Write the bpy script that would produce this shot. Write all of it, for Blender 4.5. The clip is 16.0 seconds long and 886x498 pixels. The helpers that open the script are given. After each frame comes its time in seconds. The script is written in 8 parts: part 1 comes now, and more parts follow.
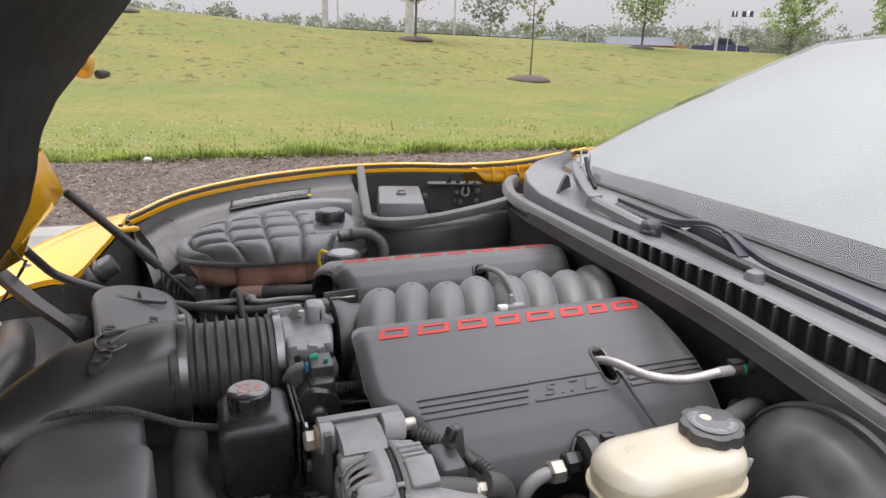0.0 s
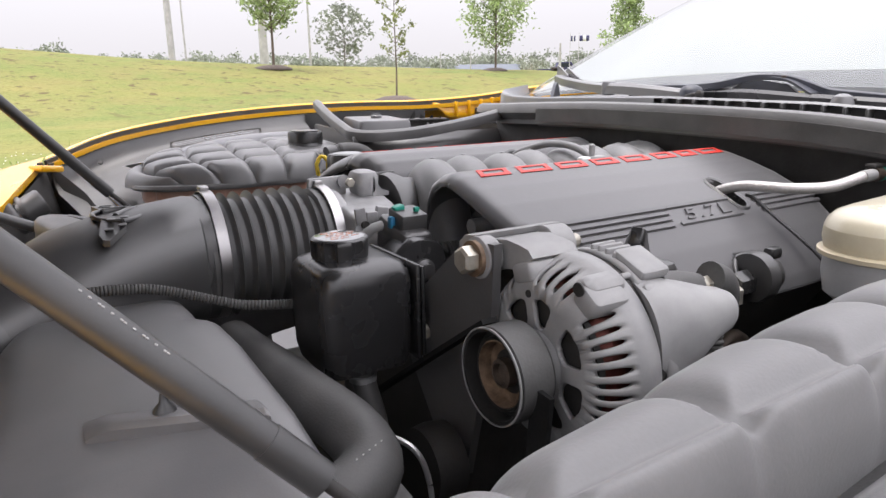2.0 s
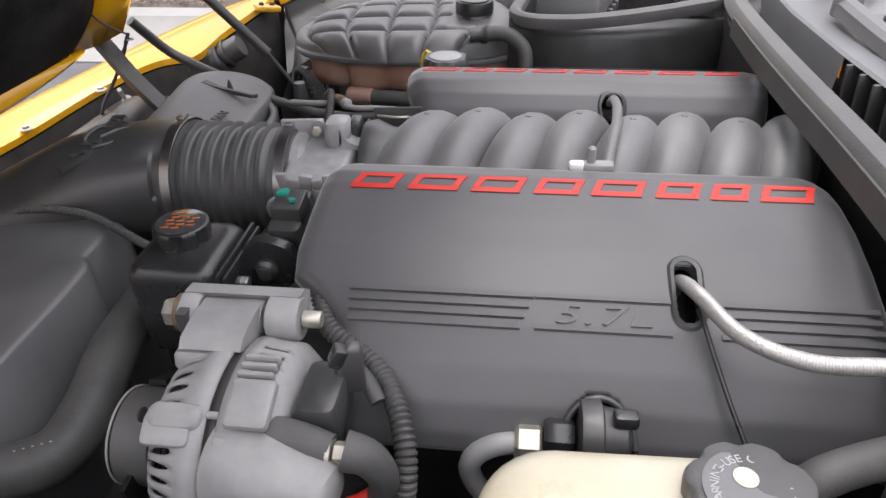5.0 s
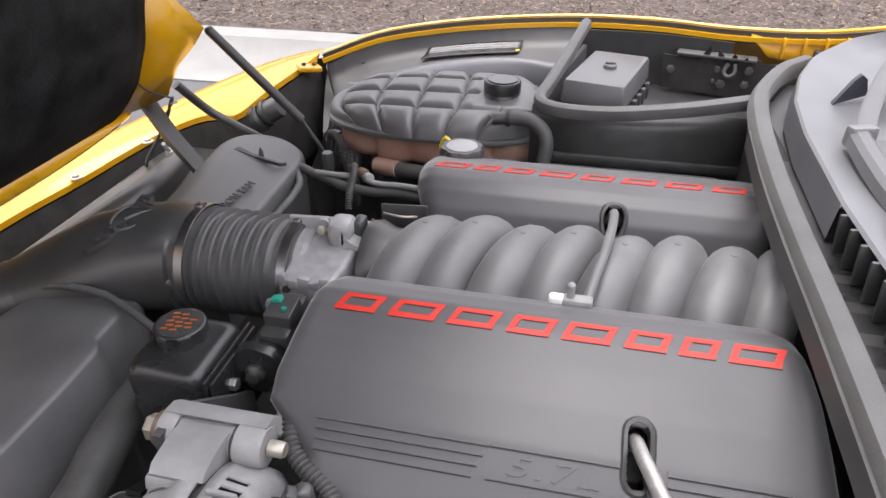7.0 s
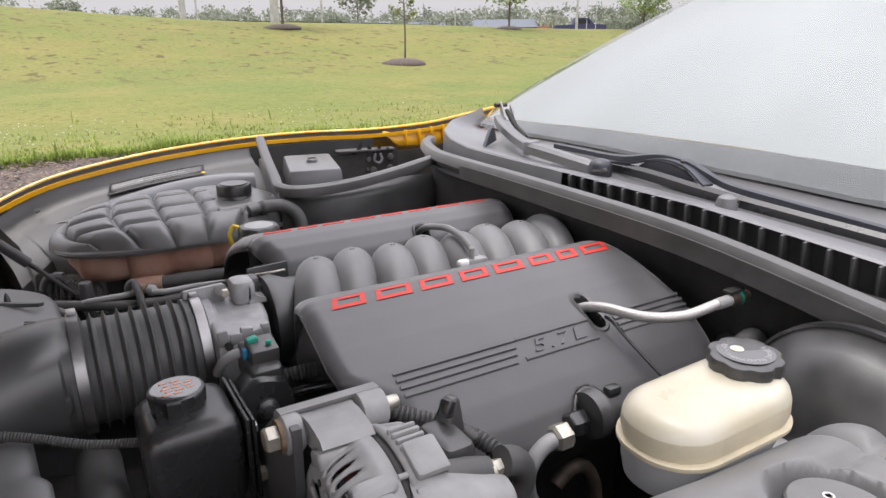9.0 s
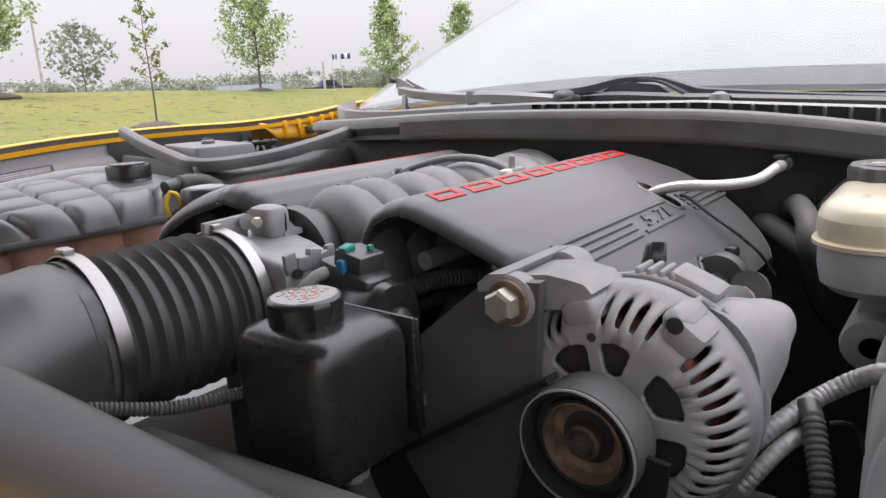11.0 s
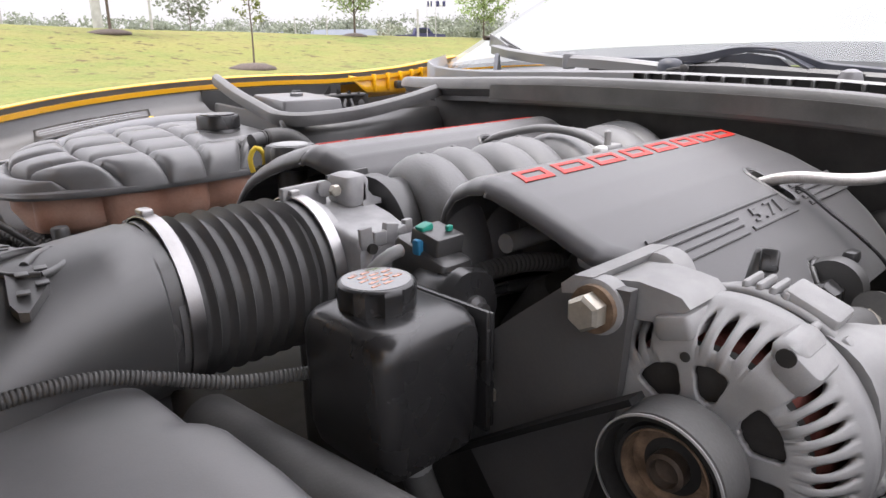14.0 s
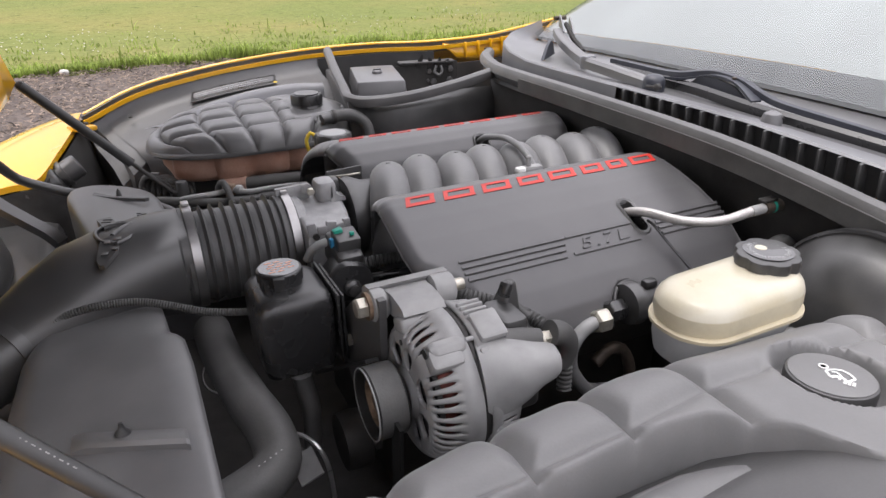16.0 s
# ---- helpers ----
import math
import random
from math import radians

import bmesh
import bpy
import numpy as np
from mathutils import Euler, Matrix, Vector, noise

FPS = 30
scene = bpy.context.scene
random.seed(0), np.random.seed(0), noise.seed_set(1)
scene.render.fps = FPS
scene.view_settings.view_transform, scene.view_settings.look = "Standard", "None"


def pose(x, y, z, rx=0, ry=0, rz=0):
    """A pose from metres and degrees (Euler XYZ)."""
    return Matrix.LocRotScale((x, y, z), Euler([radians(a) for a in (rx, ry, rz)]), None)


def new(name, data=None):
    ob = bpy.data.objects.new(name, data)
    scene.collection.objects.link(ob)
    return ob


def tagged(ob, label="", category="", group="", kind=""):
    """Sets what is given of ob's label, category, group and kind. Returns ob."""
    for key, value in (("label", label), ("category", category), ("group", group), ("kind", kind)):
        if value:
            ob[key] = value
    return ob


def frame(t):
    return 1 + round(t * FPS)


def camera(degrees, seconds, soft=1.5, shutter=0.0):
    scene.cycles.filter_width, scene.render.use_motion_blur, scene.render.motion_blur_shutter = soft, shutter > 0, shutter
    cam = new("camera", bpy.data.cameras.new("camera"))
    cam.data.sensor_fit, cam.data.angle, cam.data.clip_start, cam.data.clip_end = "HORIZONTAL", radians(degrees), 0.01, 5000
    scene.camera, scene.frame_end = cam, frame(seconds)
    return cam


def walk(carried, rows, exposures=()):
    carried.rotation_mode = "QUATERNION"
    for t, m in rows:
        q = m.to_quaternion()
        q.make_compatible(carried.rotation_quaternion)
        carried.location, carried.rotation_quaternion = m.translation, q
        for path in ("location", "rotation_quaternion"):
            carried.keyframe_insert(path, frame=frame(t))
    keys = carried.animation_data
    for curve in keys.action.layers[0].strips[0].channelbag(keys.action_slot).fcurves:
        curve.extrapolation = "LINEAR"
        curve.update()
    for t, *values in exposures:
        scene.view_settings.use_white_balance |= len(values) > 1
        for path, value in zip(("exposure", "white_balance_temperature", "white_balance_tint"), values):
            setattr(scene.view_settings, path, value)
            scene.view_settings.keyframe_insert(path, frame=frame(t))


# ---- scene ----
cam = camera(67.6, 16.0)
METRES, EYE, TILT, LEAN, TURN = 2.75, 1.20, -17.0, -1.5, -19.8
ROWS = [
    (0.0, 0.0, 0.0, 0.0, 0.0, 0.0, -0.0),
    (0.5, -0.0409, 0.0219, -0.0257, -3.78, 3.01, 2.12),
    (1.0, -0.0723, 0.0493, -0.0562, -11.22, 4.69, 3.77),
    (1.5, -0.0914, 0.0686, -0.0742, -10.85, 2.84, 5.99),
    (2.0, -0.096, 0.0706, -0.0782, -11.01, 2.13, 5.63),
    (2.5, -0.0903, 0.0664, -0.0772, -8.85, 2.17, 4.94),
    (3.0, -0.0534, 0.0546, -0.0603, -3.4, -0.08, 3.46),
    (3.5, 0.0091, 0.0424, -0.0162, 5.71, -5.76, 1.27),
    (6.0, 0.0989, 0.1691, 0.0151, 31.57, -20.0, -7.47),
    (6.5, 0.1061, 0.1601, 0.0411, 32.24, -17.32, -7.7),
    (7.0, 0.1038, 0.1444, 0.0491, 31.54, -17.27, -7.64),
    (7.5, 0.0822, 0.1185, 0.0307, 19.37, -14.11, -3.03),
    (8.0, 0.051, 0.0859, 0.0122, 7.99, -9.38, 2.12),
    (8.5, 0.0132, 0.0523, -0.0027, -0.89, -3.7, 3.56),
    (11.0, -0.1378, 0.1298, -0.0604, -29.65, 0.57, 12.9),
    (11.5, -0.1421, 0.1334, -0.0578, -27.03, -0.65, 12.79),
    (12.0, -0.1418, 0.1342, -0.0558, -25.45, -1.44, 11.47),
    (12.5, -0.1383, 0.1365, -0.0544, -23.88, -1.83, 9.95),
    (13.0, -0.1344, 0.1393, -0.0517, -23.34, -1.87, 9.43),
    (13.5, -0.1324, 0.1408, -0.0509, -23.03, -2.05, 8.71),
    (14.0, -0.1311, 0.1398, -0.0519, -22.57, -2.07, 8.79),
    (14.5, -0.1292, 0.1324, -0.0535, -21.47, -2.18, 8.66),
    (15.0, -0.1162, 0.1048, -0.0548, -18.85, -2.7, 7.55),
    (15.5, -0.0845, 0.0617, -0.0544, -13.36, -3.7, 5.71),
    (16.0, -0.0403, 0.0146, -0.0185, -5.41, -8.52, 4.0),
]
walk(cam, [(t, pose(0, 0, EYE, TILT, LEAN, TURN) @ pose(METRES * x, METRES * y, METRES * z, 90 + pitch, roll, yaw)) for t, x, y, z, yaw, pitch, roll in ROWS],
     exposures=[(0.0, 0.0), (1.0, 0.02), (1.5, 0.18), (2.0, 0.44), (2.5, 0.50), (3.0, 0.50), (3.5, 0.06), (3.7, 0.06), (5.8, 0.18), (6.5, 0.25), (7.0, 0.27), (7.5, 0.25), (8.0, 0.25), (8.7, 0.10), (10.8, 0.20), (11.3, 0.42), (12.2, 0.60), (14.5, 0.65), (15.0, 0.62), (15.5, 0.42), (16.0, 0.08)])

# ---------------------------------------------------------------- light
SUN_EL, SUN_AZ = 78.0, -60.0
world = bpy.data.worlds.new("overcast_sky")
scene.world = world
world.use_nodes = True
wn, wl = world.node_tree.nodes, world.node_tree.links
wn.clear()
w_out = wn.new("ShaderNodeOutputWorld")
w_bg = wn.new("ShaderNodeBackground")
w_sky = wn.new("ShaderNodeTexSky")
w_sky.sky_type = "NISHITA"
w_sky.sun_disc = False
w_sky.sun_elevation, w_sky.sun_rotation = radians(SUN_EL), radians(SUN_AZ)
w_sky.air_density, w_sky.dust_density, w_sky.ozone_density = 1.0, 4.0, 1.0
w_mul = wn.new("ShaderNodeVectorMath")
w_mul.operation = "SCALE"
w_mul.inputs["Scale"].default_value = 0.07
w_mix = wn.new("ShaderNodeMix")
w_mix.data_type = "RGBA"
w_mix.inputs["Factor"].default_value = 0.88
w_mix.inputs[7].default_value = (0.585, 0.565, 0.600, 1)
# an overcast sky is several times as bright overhead as at the horizon
w_co, w_sep, w_map = wn.new("ShaderNodeTexCoord"), wn.new("ShaderNodeSeparateXYZ"), wn.new("ShaderNodeMapRange")
w_map.inputs["From Min"].default_value, w_map.inputs["From Max"].default_value = 0.0, 1.0
w_map.inputs["To Min"].default_value, w_map.inputs["To Max"].default_value = 1.20, 5.7
wl.new(w_co.outputs["Generated"], w_sep.inputs["Vector"])
w_pow = wn.new("ShaderNodeMath")
w_pow.operation = "POWER"
w_pow.use_clamp = True
w_pow.inputs[1].default_value = 1.5
wl.new(w_sep.outputs["Z"], w_pow.inputs[0])
wl.new(w_pow.outputs[0], w_map.inputs["Value"])
wl.new(w_sky.outputs["Color"], w_mul.inputs[0])
wl.new(w_mul.outputs["Vector"], w_mix.inputs[6])
wl.new(w_mix.outputs[2], w_bg.inputs["Color"])
wl.new(w_map.outputs["Result"], w_bg.inputs["Strength"])
wl.new(w_bg.outputs["Background"], w_out.inputs["Surface"])

sun_data = bpy.data.lights.new("sun", "SUN")
sun_data.energy, sun_data.angle, sun_data.color = 1.4, radians(35), (1.0, 0.97, 0.93)
sun = new("sun", sun_data)
sun.rotation_euler = (radians(90 - SUN_EL), 0, radians(180 - SUN_AZ))
scene.view_settings.exposure = 0.0


# ---------------------------------------------------------------- materials
def mat(name, color, rough=0.5, metal=0.0, vary=0.25, scale=30.0, grain=300.0, bump=0.15, spec=0.5, coat=0.0, alt=None,
        trans=0.0, dust=0.0, island=0.0, thin=0.0, sheen=0.0):
    """A procedural surface: base colour with two scales of noise, roughness wear, fine bump."""
    m = bpy.data.materials.new(name)
    m.use_nodes = True
    nt = m.node_tree
    n, l = nt.nodes, nt.links
    bs = n["Principled BSDF"]
    co = n.new("ShaderNodeTexCoord")
    n1, n2 = n.new("ShaderNodeTexNoise"), n.new("ShaderNodeTexNoise")
    n1.inputs["Scale"].default_value, n1.inputs["Detail"].default_value = scale, 5
    n2.inputs["Scale"].default_value, n2.inputs["Detail"].default_value = grain, 3
    for k in (n1, n2):
        l.new(co.outputs["Object"], k.inputs["Vector"])
    ramp = n.new("ShaderNodeMapRange")
    ramp.inputs["From Min"].default_value, ramp.inputs["From Max"].default_value = 0.32, 0.68
    l.new(n1.outputs["Fac"], ramp.inputs["Value"])
    mx = n.new("ShaderNodeMix")
    mx.data_type = "RGBA"
    c2 = alt if alt else tuple(min(1, c * (1 + vary)) for c in color)
    c1 = color if alt else tuple(c * (1 - vary) for c in color)
    mx.inputs[6].default_value, mx.inputs[7].default_value = (*c1, 1), (*c2, 1)
    l.new(ramp.outputs["Result"], mx.inputs["Factor"])
    last = mx.outputs[2]
    mg = n.new("ShaderNodeMix")
    mg.data_type, mg.blend_type = "RGBA", "OVERLAY"
    mg.inputs["Factor"].default_value = 0.35 * min(1, vary * 2)
    l.new(last, mg.inputs[6])
    l.new(n2.outputs["Color"], mg.inputs[7])
    sat = n.new("ShaderNodeHueSaturation")
    sat.inputs["Saturation"].default_value = 1.0
    l.new(n2.outputs["Fac"], sat.inputs["Color"])
    sat.inputs["Saturation"].default_value = 0.0
    l.new(sat.outputs["Color"], mg.inputs[7])
    last = mg.outputs[2]
    if dust > 0:
        geo = n.new("ShaderNodeNewGeometry")
        sep = n.new("ShaderNodeSeparateXYZ")
        l.new(geo.outputs["Normal"], sep.inputs["Vector"])
        dn = n.new("ShaderNodeMath")
        dn.operation = "MULTIPLY"
        l.new(n1.outputs["Fac"], dn.inputs[0])
        dn.inputs[1].default_value = dust
        md = n.new("ShaderNodeMix")
        md.data_type = "RGBA"
        md.inputs[7].default_value = (0.24, 0.225, 0.20, 1)
        l.new(dn.outputs[0], md.inputs["Factor"])
        l.new(last, md.inputs[6])
        last = md.outputs[2]
    if island > 0:
        geo2 = n.new("ShaderNodeNewGeometry")
        hs = n.new("ShaderNodeHueSaturation")
        mr = n.new("ShaderNodeMapRange")
        mr.inputs["To Min"].default_value, mr.inputs["To Max"].default_value = 1 - island, 1 + island
        l.new(geo2.outputs["Random Per Island"], mr.inputs["Value"])
        l.new(mr.outputs["Result"], hs.inputs["Value"])
        l.new(last, hs.inputs["Color"])
        last = hs.outputs["Color"]
    l.new(last, bs.inputs["Base Color"])
    rr = n.new("ShaderNodeMapRange")
    rr.inputs["To Min"].default_value, rr.inputs["To Max"].default_value = max(0.02, rough - 0.10), min(1, rough + 0.10)
    l.new(n1.outputs["Fac"], rr.inputs["Value"])
    l.new(rr.outputs["Result"], bs.inputs["Roughness"])
    bs.inputs["Metallic"].default_value = metal
    bs.inputs["Specular IOR Level"].default_value = spec
    bs.inputs["Coat Weight"].default_value = coat
    bs.inputs["Sheen Weight"].default_value = sheen
    bs.inputs["Sheen Roughness"].default_value = 0.35
    bs.inputs["Coat Roughness"].default_value = 0.06
    bs.inputs["Transmission Weight"].default_value = trans
    if bump > 0:
        b = n.new("ShaderNodeBump")
        b.inputs["Strength"].default_value = bump
        b.inputs["Distance"].default_value = 0.001
        l.new(n2.outputs["Fac"], b.inputs["Height"])
        l.new(b.outputs["Normal"], bs.inputs["Normal"])
    if thin > 0:
        # light shines through leaves and blades
        tl, ms = n.new("ShaderNodeBsdfTranslucent"), n.new("ShaderNodeMixShader")
        ms.inputs["Fac"].default_value = thin
        l.new(last, tl.inputs["Color"])
        l.new(bs.outputs["BSDF"], ms.inputs[1])
        l.new(tl.outputs["BSDF"], ms.inputs[2])
        l.new(ms.outputs["Shader"], n["Material Output"].inputs["Surface"])
    return m


M_COVER = mat("satin_grey_cover_plastic", (0.082, 0.081, 0.085), 0.36, vary=0.08, scale=12, grain=900, bump=0.08, dust=0.08, spec=0.55, sheen=0.55)
M_BLACK = mat("black_moulded_plastic", (0.042, 0.042, 0.043), 0.34, vary=0.2, scale=25, grain=600, bump=0.10, dust=0.10, spec=0.8)
M_BLACK2 = mat("glossy_black_plastic", (0.022, 0.022, 0.023), 0.28, vary=0.1, scale=12, grain=500, bump=0.05, dust=0.03, spec=0.7)
M_DUCT = mat("grained_black_duct_plastic", (0.040, 0.040, 0.041), 0.40, vary=0.12, scale=18, grain=900, bump=0.07, dust=0.08, spec=1.0)
M_BOX = mat("grey_filter_box_plastic", (0.106, 0.106, 0.109), 0.42, vary=0.12, scale=18, grain=900, bump=0.07, dust=0.10, spec=0.9)
M_MANIFOLD = mat("moulded_grey_nylon", (0.150, 0.150, 0.153), 0.46, vary=0.14, scale=22, grain=420, bump=0.2, dust=0.12, spec=0.7, sheen=0.2)
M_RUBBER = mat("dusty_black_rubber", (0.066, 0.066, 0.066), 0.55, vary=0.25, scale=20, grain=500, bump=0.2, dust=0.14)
M_BELLOWS = mat("faded_bellows_rubber", (0.085, 0.085, 0.086), 0.46, vary=0.2, scale=24, grain=500, bump=0.15, dust=0.10, spec=0.7)
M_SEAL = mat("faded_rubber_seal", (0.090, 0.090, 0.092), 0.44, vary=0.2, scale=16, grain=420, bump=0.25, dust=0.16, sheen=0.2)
# also used where shade is coloured in: cover ridges, holes, depth of the bay
M_DARK = mat("grimy_metal_and_shade", (0.018, 0.017, 0.017), 0.6, vary=0.4, scale=30, grain=300, bump=0.3, dust=0.12)
M_LINER = mat("dusty_black_liner", (0.068, 0.068, 0.070), 0.42, vary=0.22, scale=9, grain=380, bump=0.15, dust=0.16, spec=0.8)
M_ALU = mat("cast_aluminium", (0.325, 0.325, 0.325), 0.60, metal=0.15, vary=0.14, scale=40, grain=1600, bump=0.12, dust=0.2)
M_CAST = mat("bright_cast_aluminium", (0.37, 0.37, 0.375), 0.46, metal=0.15, vary=0.16, scale=60, grain=1600, bump=0.12, dust=0.15)
M_ALU2 = mat("machined_aluminium", (0.62, 0.62, 0.62), 0.32, metal=0.85, vary=0.12, scale=60, grain=600, bump=0.15)
M_STEEL = mat("zinc_plated_steel", (0.55, 0.52, 0.45), 0.42, metal=0.75, vary=0.18, scale=80, grain=500, bump=0.1)
M_RUST = mat("rusty_steel", (0.175, 0.12, 0.08), 0.7, metal=0.3, vary=0.45, scale=90, grain=700, bump=0.4)
M_DULL = mat("dull_brown_steel", (0.075, 0.058, 0.046), 0.55, metal=0.4, vary=0.35, scale=70, grain=600, bump=0.2)
M_COPPER = mat("copper_winding", (0.13, 0.040, 0.032), 0.4, metal=0.7, vary=0.3, scale=200, grain=900, bump=0.3)
M_CLAMP = mat("stainless_band", (0.40, 0.39, 0.39), 0.34, metal=1.0, vary=0.08, scale=60, grain=600, bump=0.05)
M_WRAP = mat("crinkled_foil_wrap", (0.36, 0.36, 0.36), 0.5, metal=0.4, vary=0.25, scale=160, grain=500, bump=0.5)
M_BRAID = mat("braided_stainless_hose", (0.52, 0.50, 0.485), 0.36, metal=0.6, vary=0.10, scale=260, grain=1500, bump=0.35)
M_YELLOW = mat("yellow_car_paint", (0.86, 0.44, 0.008), 0.30, vary=0.04, scale=8, grain=900, bump=0.02, coat=0.8)
M_RED = mat("red_paint_fill", (0.60, 0.032, 0.02), 0.45, vary=0.06, scale=60, grain=600, bump=0.05)
M_CREAM = mat("aged_white_nylon", (0.54, 0.48, 0.33), 0.30, vary=0.08, scale=14, grain=300, bump=0.05, alt=(0.63, 0.60, 0.50), coat=0.4)
M_TINGE = mat("faintly_yellow_nylon", (0.60, 0.54, 0.39), 0.34, vary=0.10, scale=24, grain=300, bump=0.05)
M_AGED = mat("yellowed_nylon_seam", (0.57, 0.50, 0.35), 0.40, vary=0.12, scale=30, grain=300, bump=0.05)
M_FOIL = mat("glossy_cap_disc", (0.060, 0.060, 0.062), 0.14, vary=0.1, scale=60, grain=500, bump=0.03, spec=1.0, coat=1.0)
M_CLOUDY = mat("cloudy_grey_nylon", (0.38, 0.385, 0.385), 0.40, vary=0.08, scale=14, grain=300, bump=0.05)
M_COOLANT = mat("orange_tinted_tank_plastic", (0.36, 0.185, 0.130), 0.36, vary=0.22, scale=14, grain=300, bump=0.08, alt=(0.50, 0.34, 0.27))
M_ORANGE = mat("orange_print", (0.42, 0.105, 0.022), 0.20, vary=0.05, bump=0, spec=1.0, coat=1.0)
M_WHITE = mat("white_print", (0.78, 0.78, 0.76), 0.5, vary=0.06, bump=0)
M_GREEN = mat("green_connector_plastic", (0.02, 0.30, 0.22), 0.4, vary=0.08, bump=0)
M_BLUE = mat("blue_connector_plastic", (0.03, 0.22, 0.42), 0.4, vary=0.08, bump=0)
M_TAG = mat("yellow_tag_plastic", (0.80, 0.58, 0.05), 0.45, vary=0.08, bump=0)
M_COWL = mat("faded_cowl_plastic", (0.120, 0.120, 0.126), 0.34, vary=0.10, scale=10, grain=380, bump=0.10, dust=0.14, spec=0.9)
M_COWLTOP = mat("weathered_pale_cowl", (0.185, 0.187, 0.200), 0.36, vary=0.10, scale=10, grain=380, bump=0.10, dust=0.12, spec=0.8)
M_FRIT = mat("grey_edge_of_glass", (0.120, 0.125, 0.135), 0.14, vary=0.2, scale=8, grain=300, bump=0.02, dust=0.25, spec=0.9)
M_STRUT = mat("satin_black_strut_paint", (0.040, 0.040, 0.041), 0.34, vary=0.12, scale=40, grain=600, bump=0.06, dust=0.06, spec=0.6)
M_TANK = mat("satin_black_tank_plastic", (0.115, 0.115, 0.118), 0.34, vary=0.12, scale=25, grain=600, bump=0.10, dust=0.12, spec=0.8, sheen=0.22)
M_WASH = mat("dusty_grey_tank_plastic", (0.170, 0.170, 0.173), 0.48, vary=0.10, scale=16, grain=500, bump=0.12, dust=0.2, spec=0.6, sheen=0.2)
M_PULLEY = mat("worn_black_pulley", (0.017, 0.017, 0.017), 0.5, vary=0.3, scale=40, grain=400, bump=0.15, spec=0.2, dust=0.06)
# belt rubber darkened: the shadow on the runs is in this colour
M_BELTSHADE = mat("shaded_black_belt", (0.012, 0.012, 0.012), 0.7, vary=0.3, scale=30, grain=300, bump=0.2, spec=0.2)
M_WIPER = mat("satin_black_wiper", (0.036, 0.040, 0.054), 0.40, vary=0.15, scale=30, grain=400, bump=0.08, dust=0.08)
M_PAD = mat("black_hood_liner_felt", (0.024, 0.024, 0.025), 0.75, vary=0.5, scale=14, grain=260, bump=0.5, spec=0.1)
# pale colour standing for sky glare on the glass and its trim
M_SKYGLARE = mat("pale_sky_glare", (0.42, 0.435, 0.435), 0.35, vary=0.05, scale=5, grain=60, bump=0.1, spec=0.6)
M_ASPHALT = mat("worn_asphalt", (0.10, 0.10, 0.105), 0.85, vary=0.2, scale=3, grain=120, bump=0.5)
M_CONCRETE = mat("pale_concrete", (0.29, 0.285, 0.27), 0.8, vary=0.12, scale=4, grain=90, bump=0.3)
M_MULCH = mat("dark_wood_mulch", (0.062, 0.050, 0.046), 0.95, vary=0.5, scale=34, grain=150, bump=1.0, alt=(0.150, 0.118, 0.102))
M_CHIP = mat("mulch_chips", (0.165, 0.127, 0.100), 0.9, vary=0.4, scale=20, grain=90, bump=0.3, island=0.90)
M_BLADE = mat("grass_blades", (0.255, 0.325, 0.075), 0.75, vary=0.3, scale=2.0, grain=40, bump=0, island=0.4, thin=0.5)
M_BARK = mat("grey_bark", (0.13, 0.10, 0.08), 0.9, vary=0.3, scale=30, grain=120, bump=0.8)
M_LEAF = mat("summer_leaves", (0.320, 0.400, 0.190), 0.7, vary=0.3, scale=1.2, grain=20, bump=0, island=0.45, thin=0.45)
M_LEAF2 = mat("pale_sapling_leaves", (0.26, 0.29, 0.12), 0.7, vary=0.3, scale=1.2, grain=20, bump=0, island=0.35, thin=0.45)
M_SHRUB = mat("cream_shrub_leaves", (0.50, 0.49, 0.27), 0.7, vary=0.3, scale=6, grain=40, bump=0, island=0.4, thin=0.4)
# the haze of distance is mixed into this pale leaf colour
M_FARLEAF = mat("haze_paled_foliage", (0.270, 0.295, 0.235), 0.9, vary=0.25, scale=0.3, grain=3, bump=0, island=0.22, thin=0.3)
M_POLE = mat("weathered_pole", (0.42, 0.41, 0.40), 0.7, vary=0.15, scale=4, grain=60, bump=0.2)
M_ROOF = mat("blue_grey_roof", (0.135, 0.15, 0.175), 0.9, vary=0.1, scale=2, grain=30, bump=0.1)
M_BRICK = mat("red_brick_wall", (0.42, 0.16, 0.09), 0.8, vary=0.2, scale=6, grain=40, bump=0.2)
M_NAVY = mat("navy_cloth", (0.05, 0.05, 0.12), 0.8, vary=0.1, bump=0)
M_TYRE = mat("tyre_rubber", (0.03, 0.03, 0.03), 0.8, vary=0.2, bump=0.2)
M_GLASSDARK = mat("tinted_glass", (0.02, 0.025, 0.03), 0.05, vary=0.05, bump=0)
M_ROCK = mat("pale_stone", (0.55, 0.53, 0.50), 0.8, vary=0.15, scale=20, grain=90, bump=0.4)


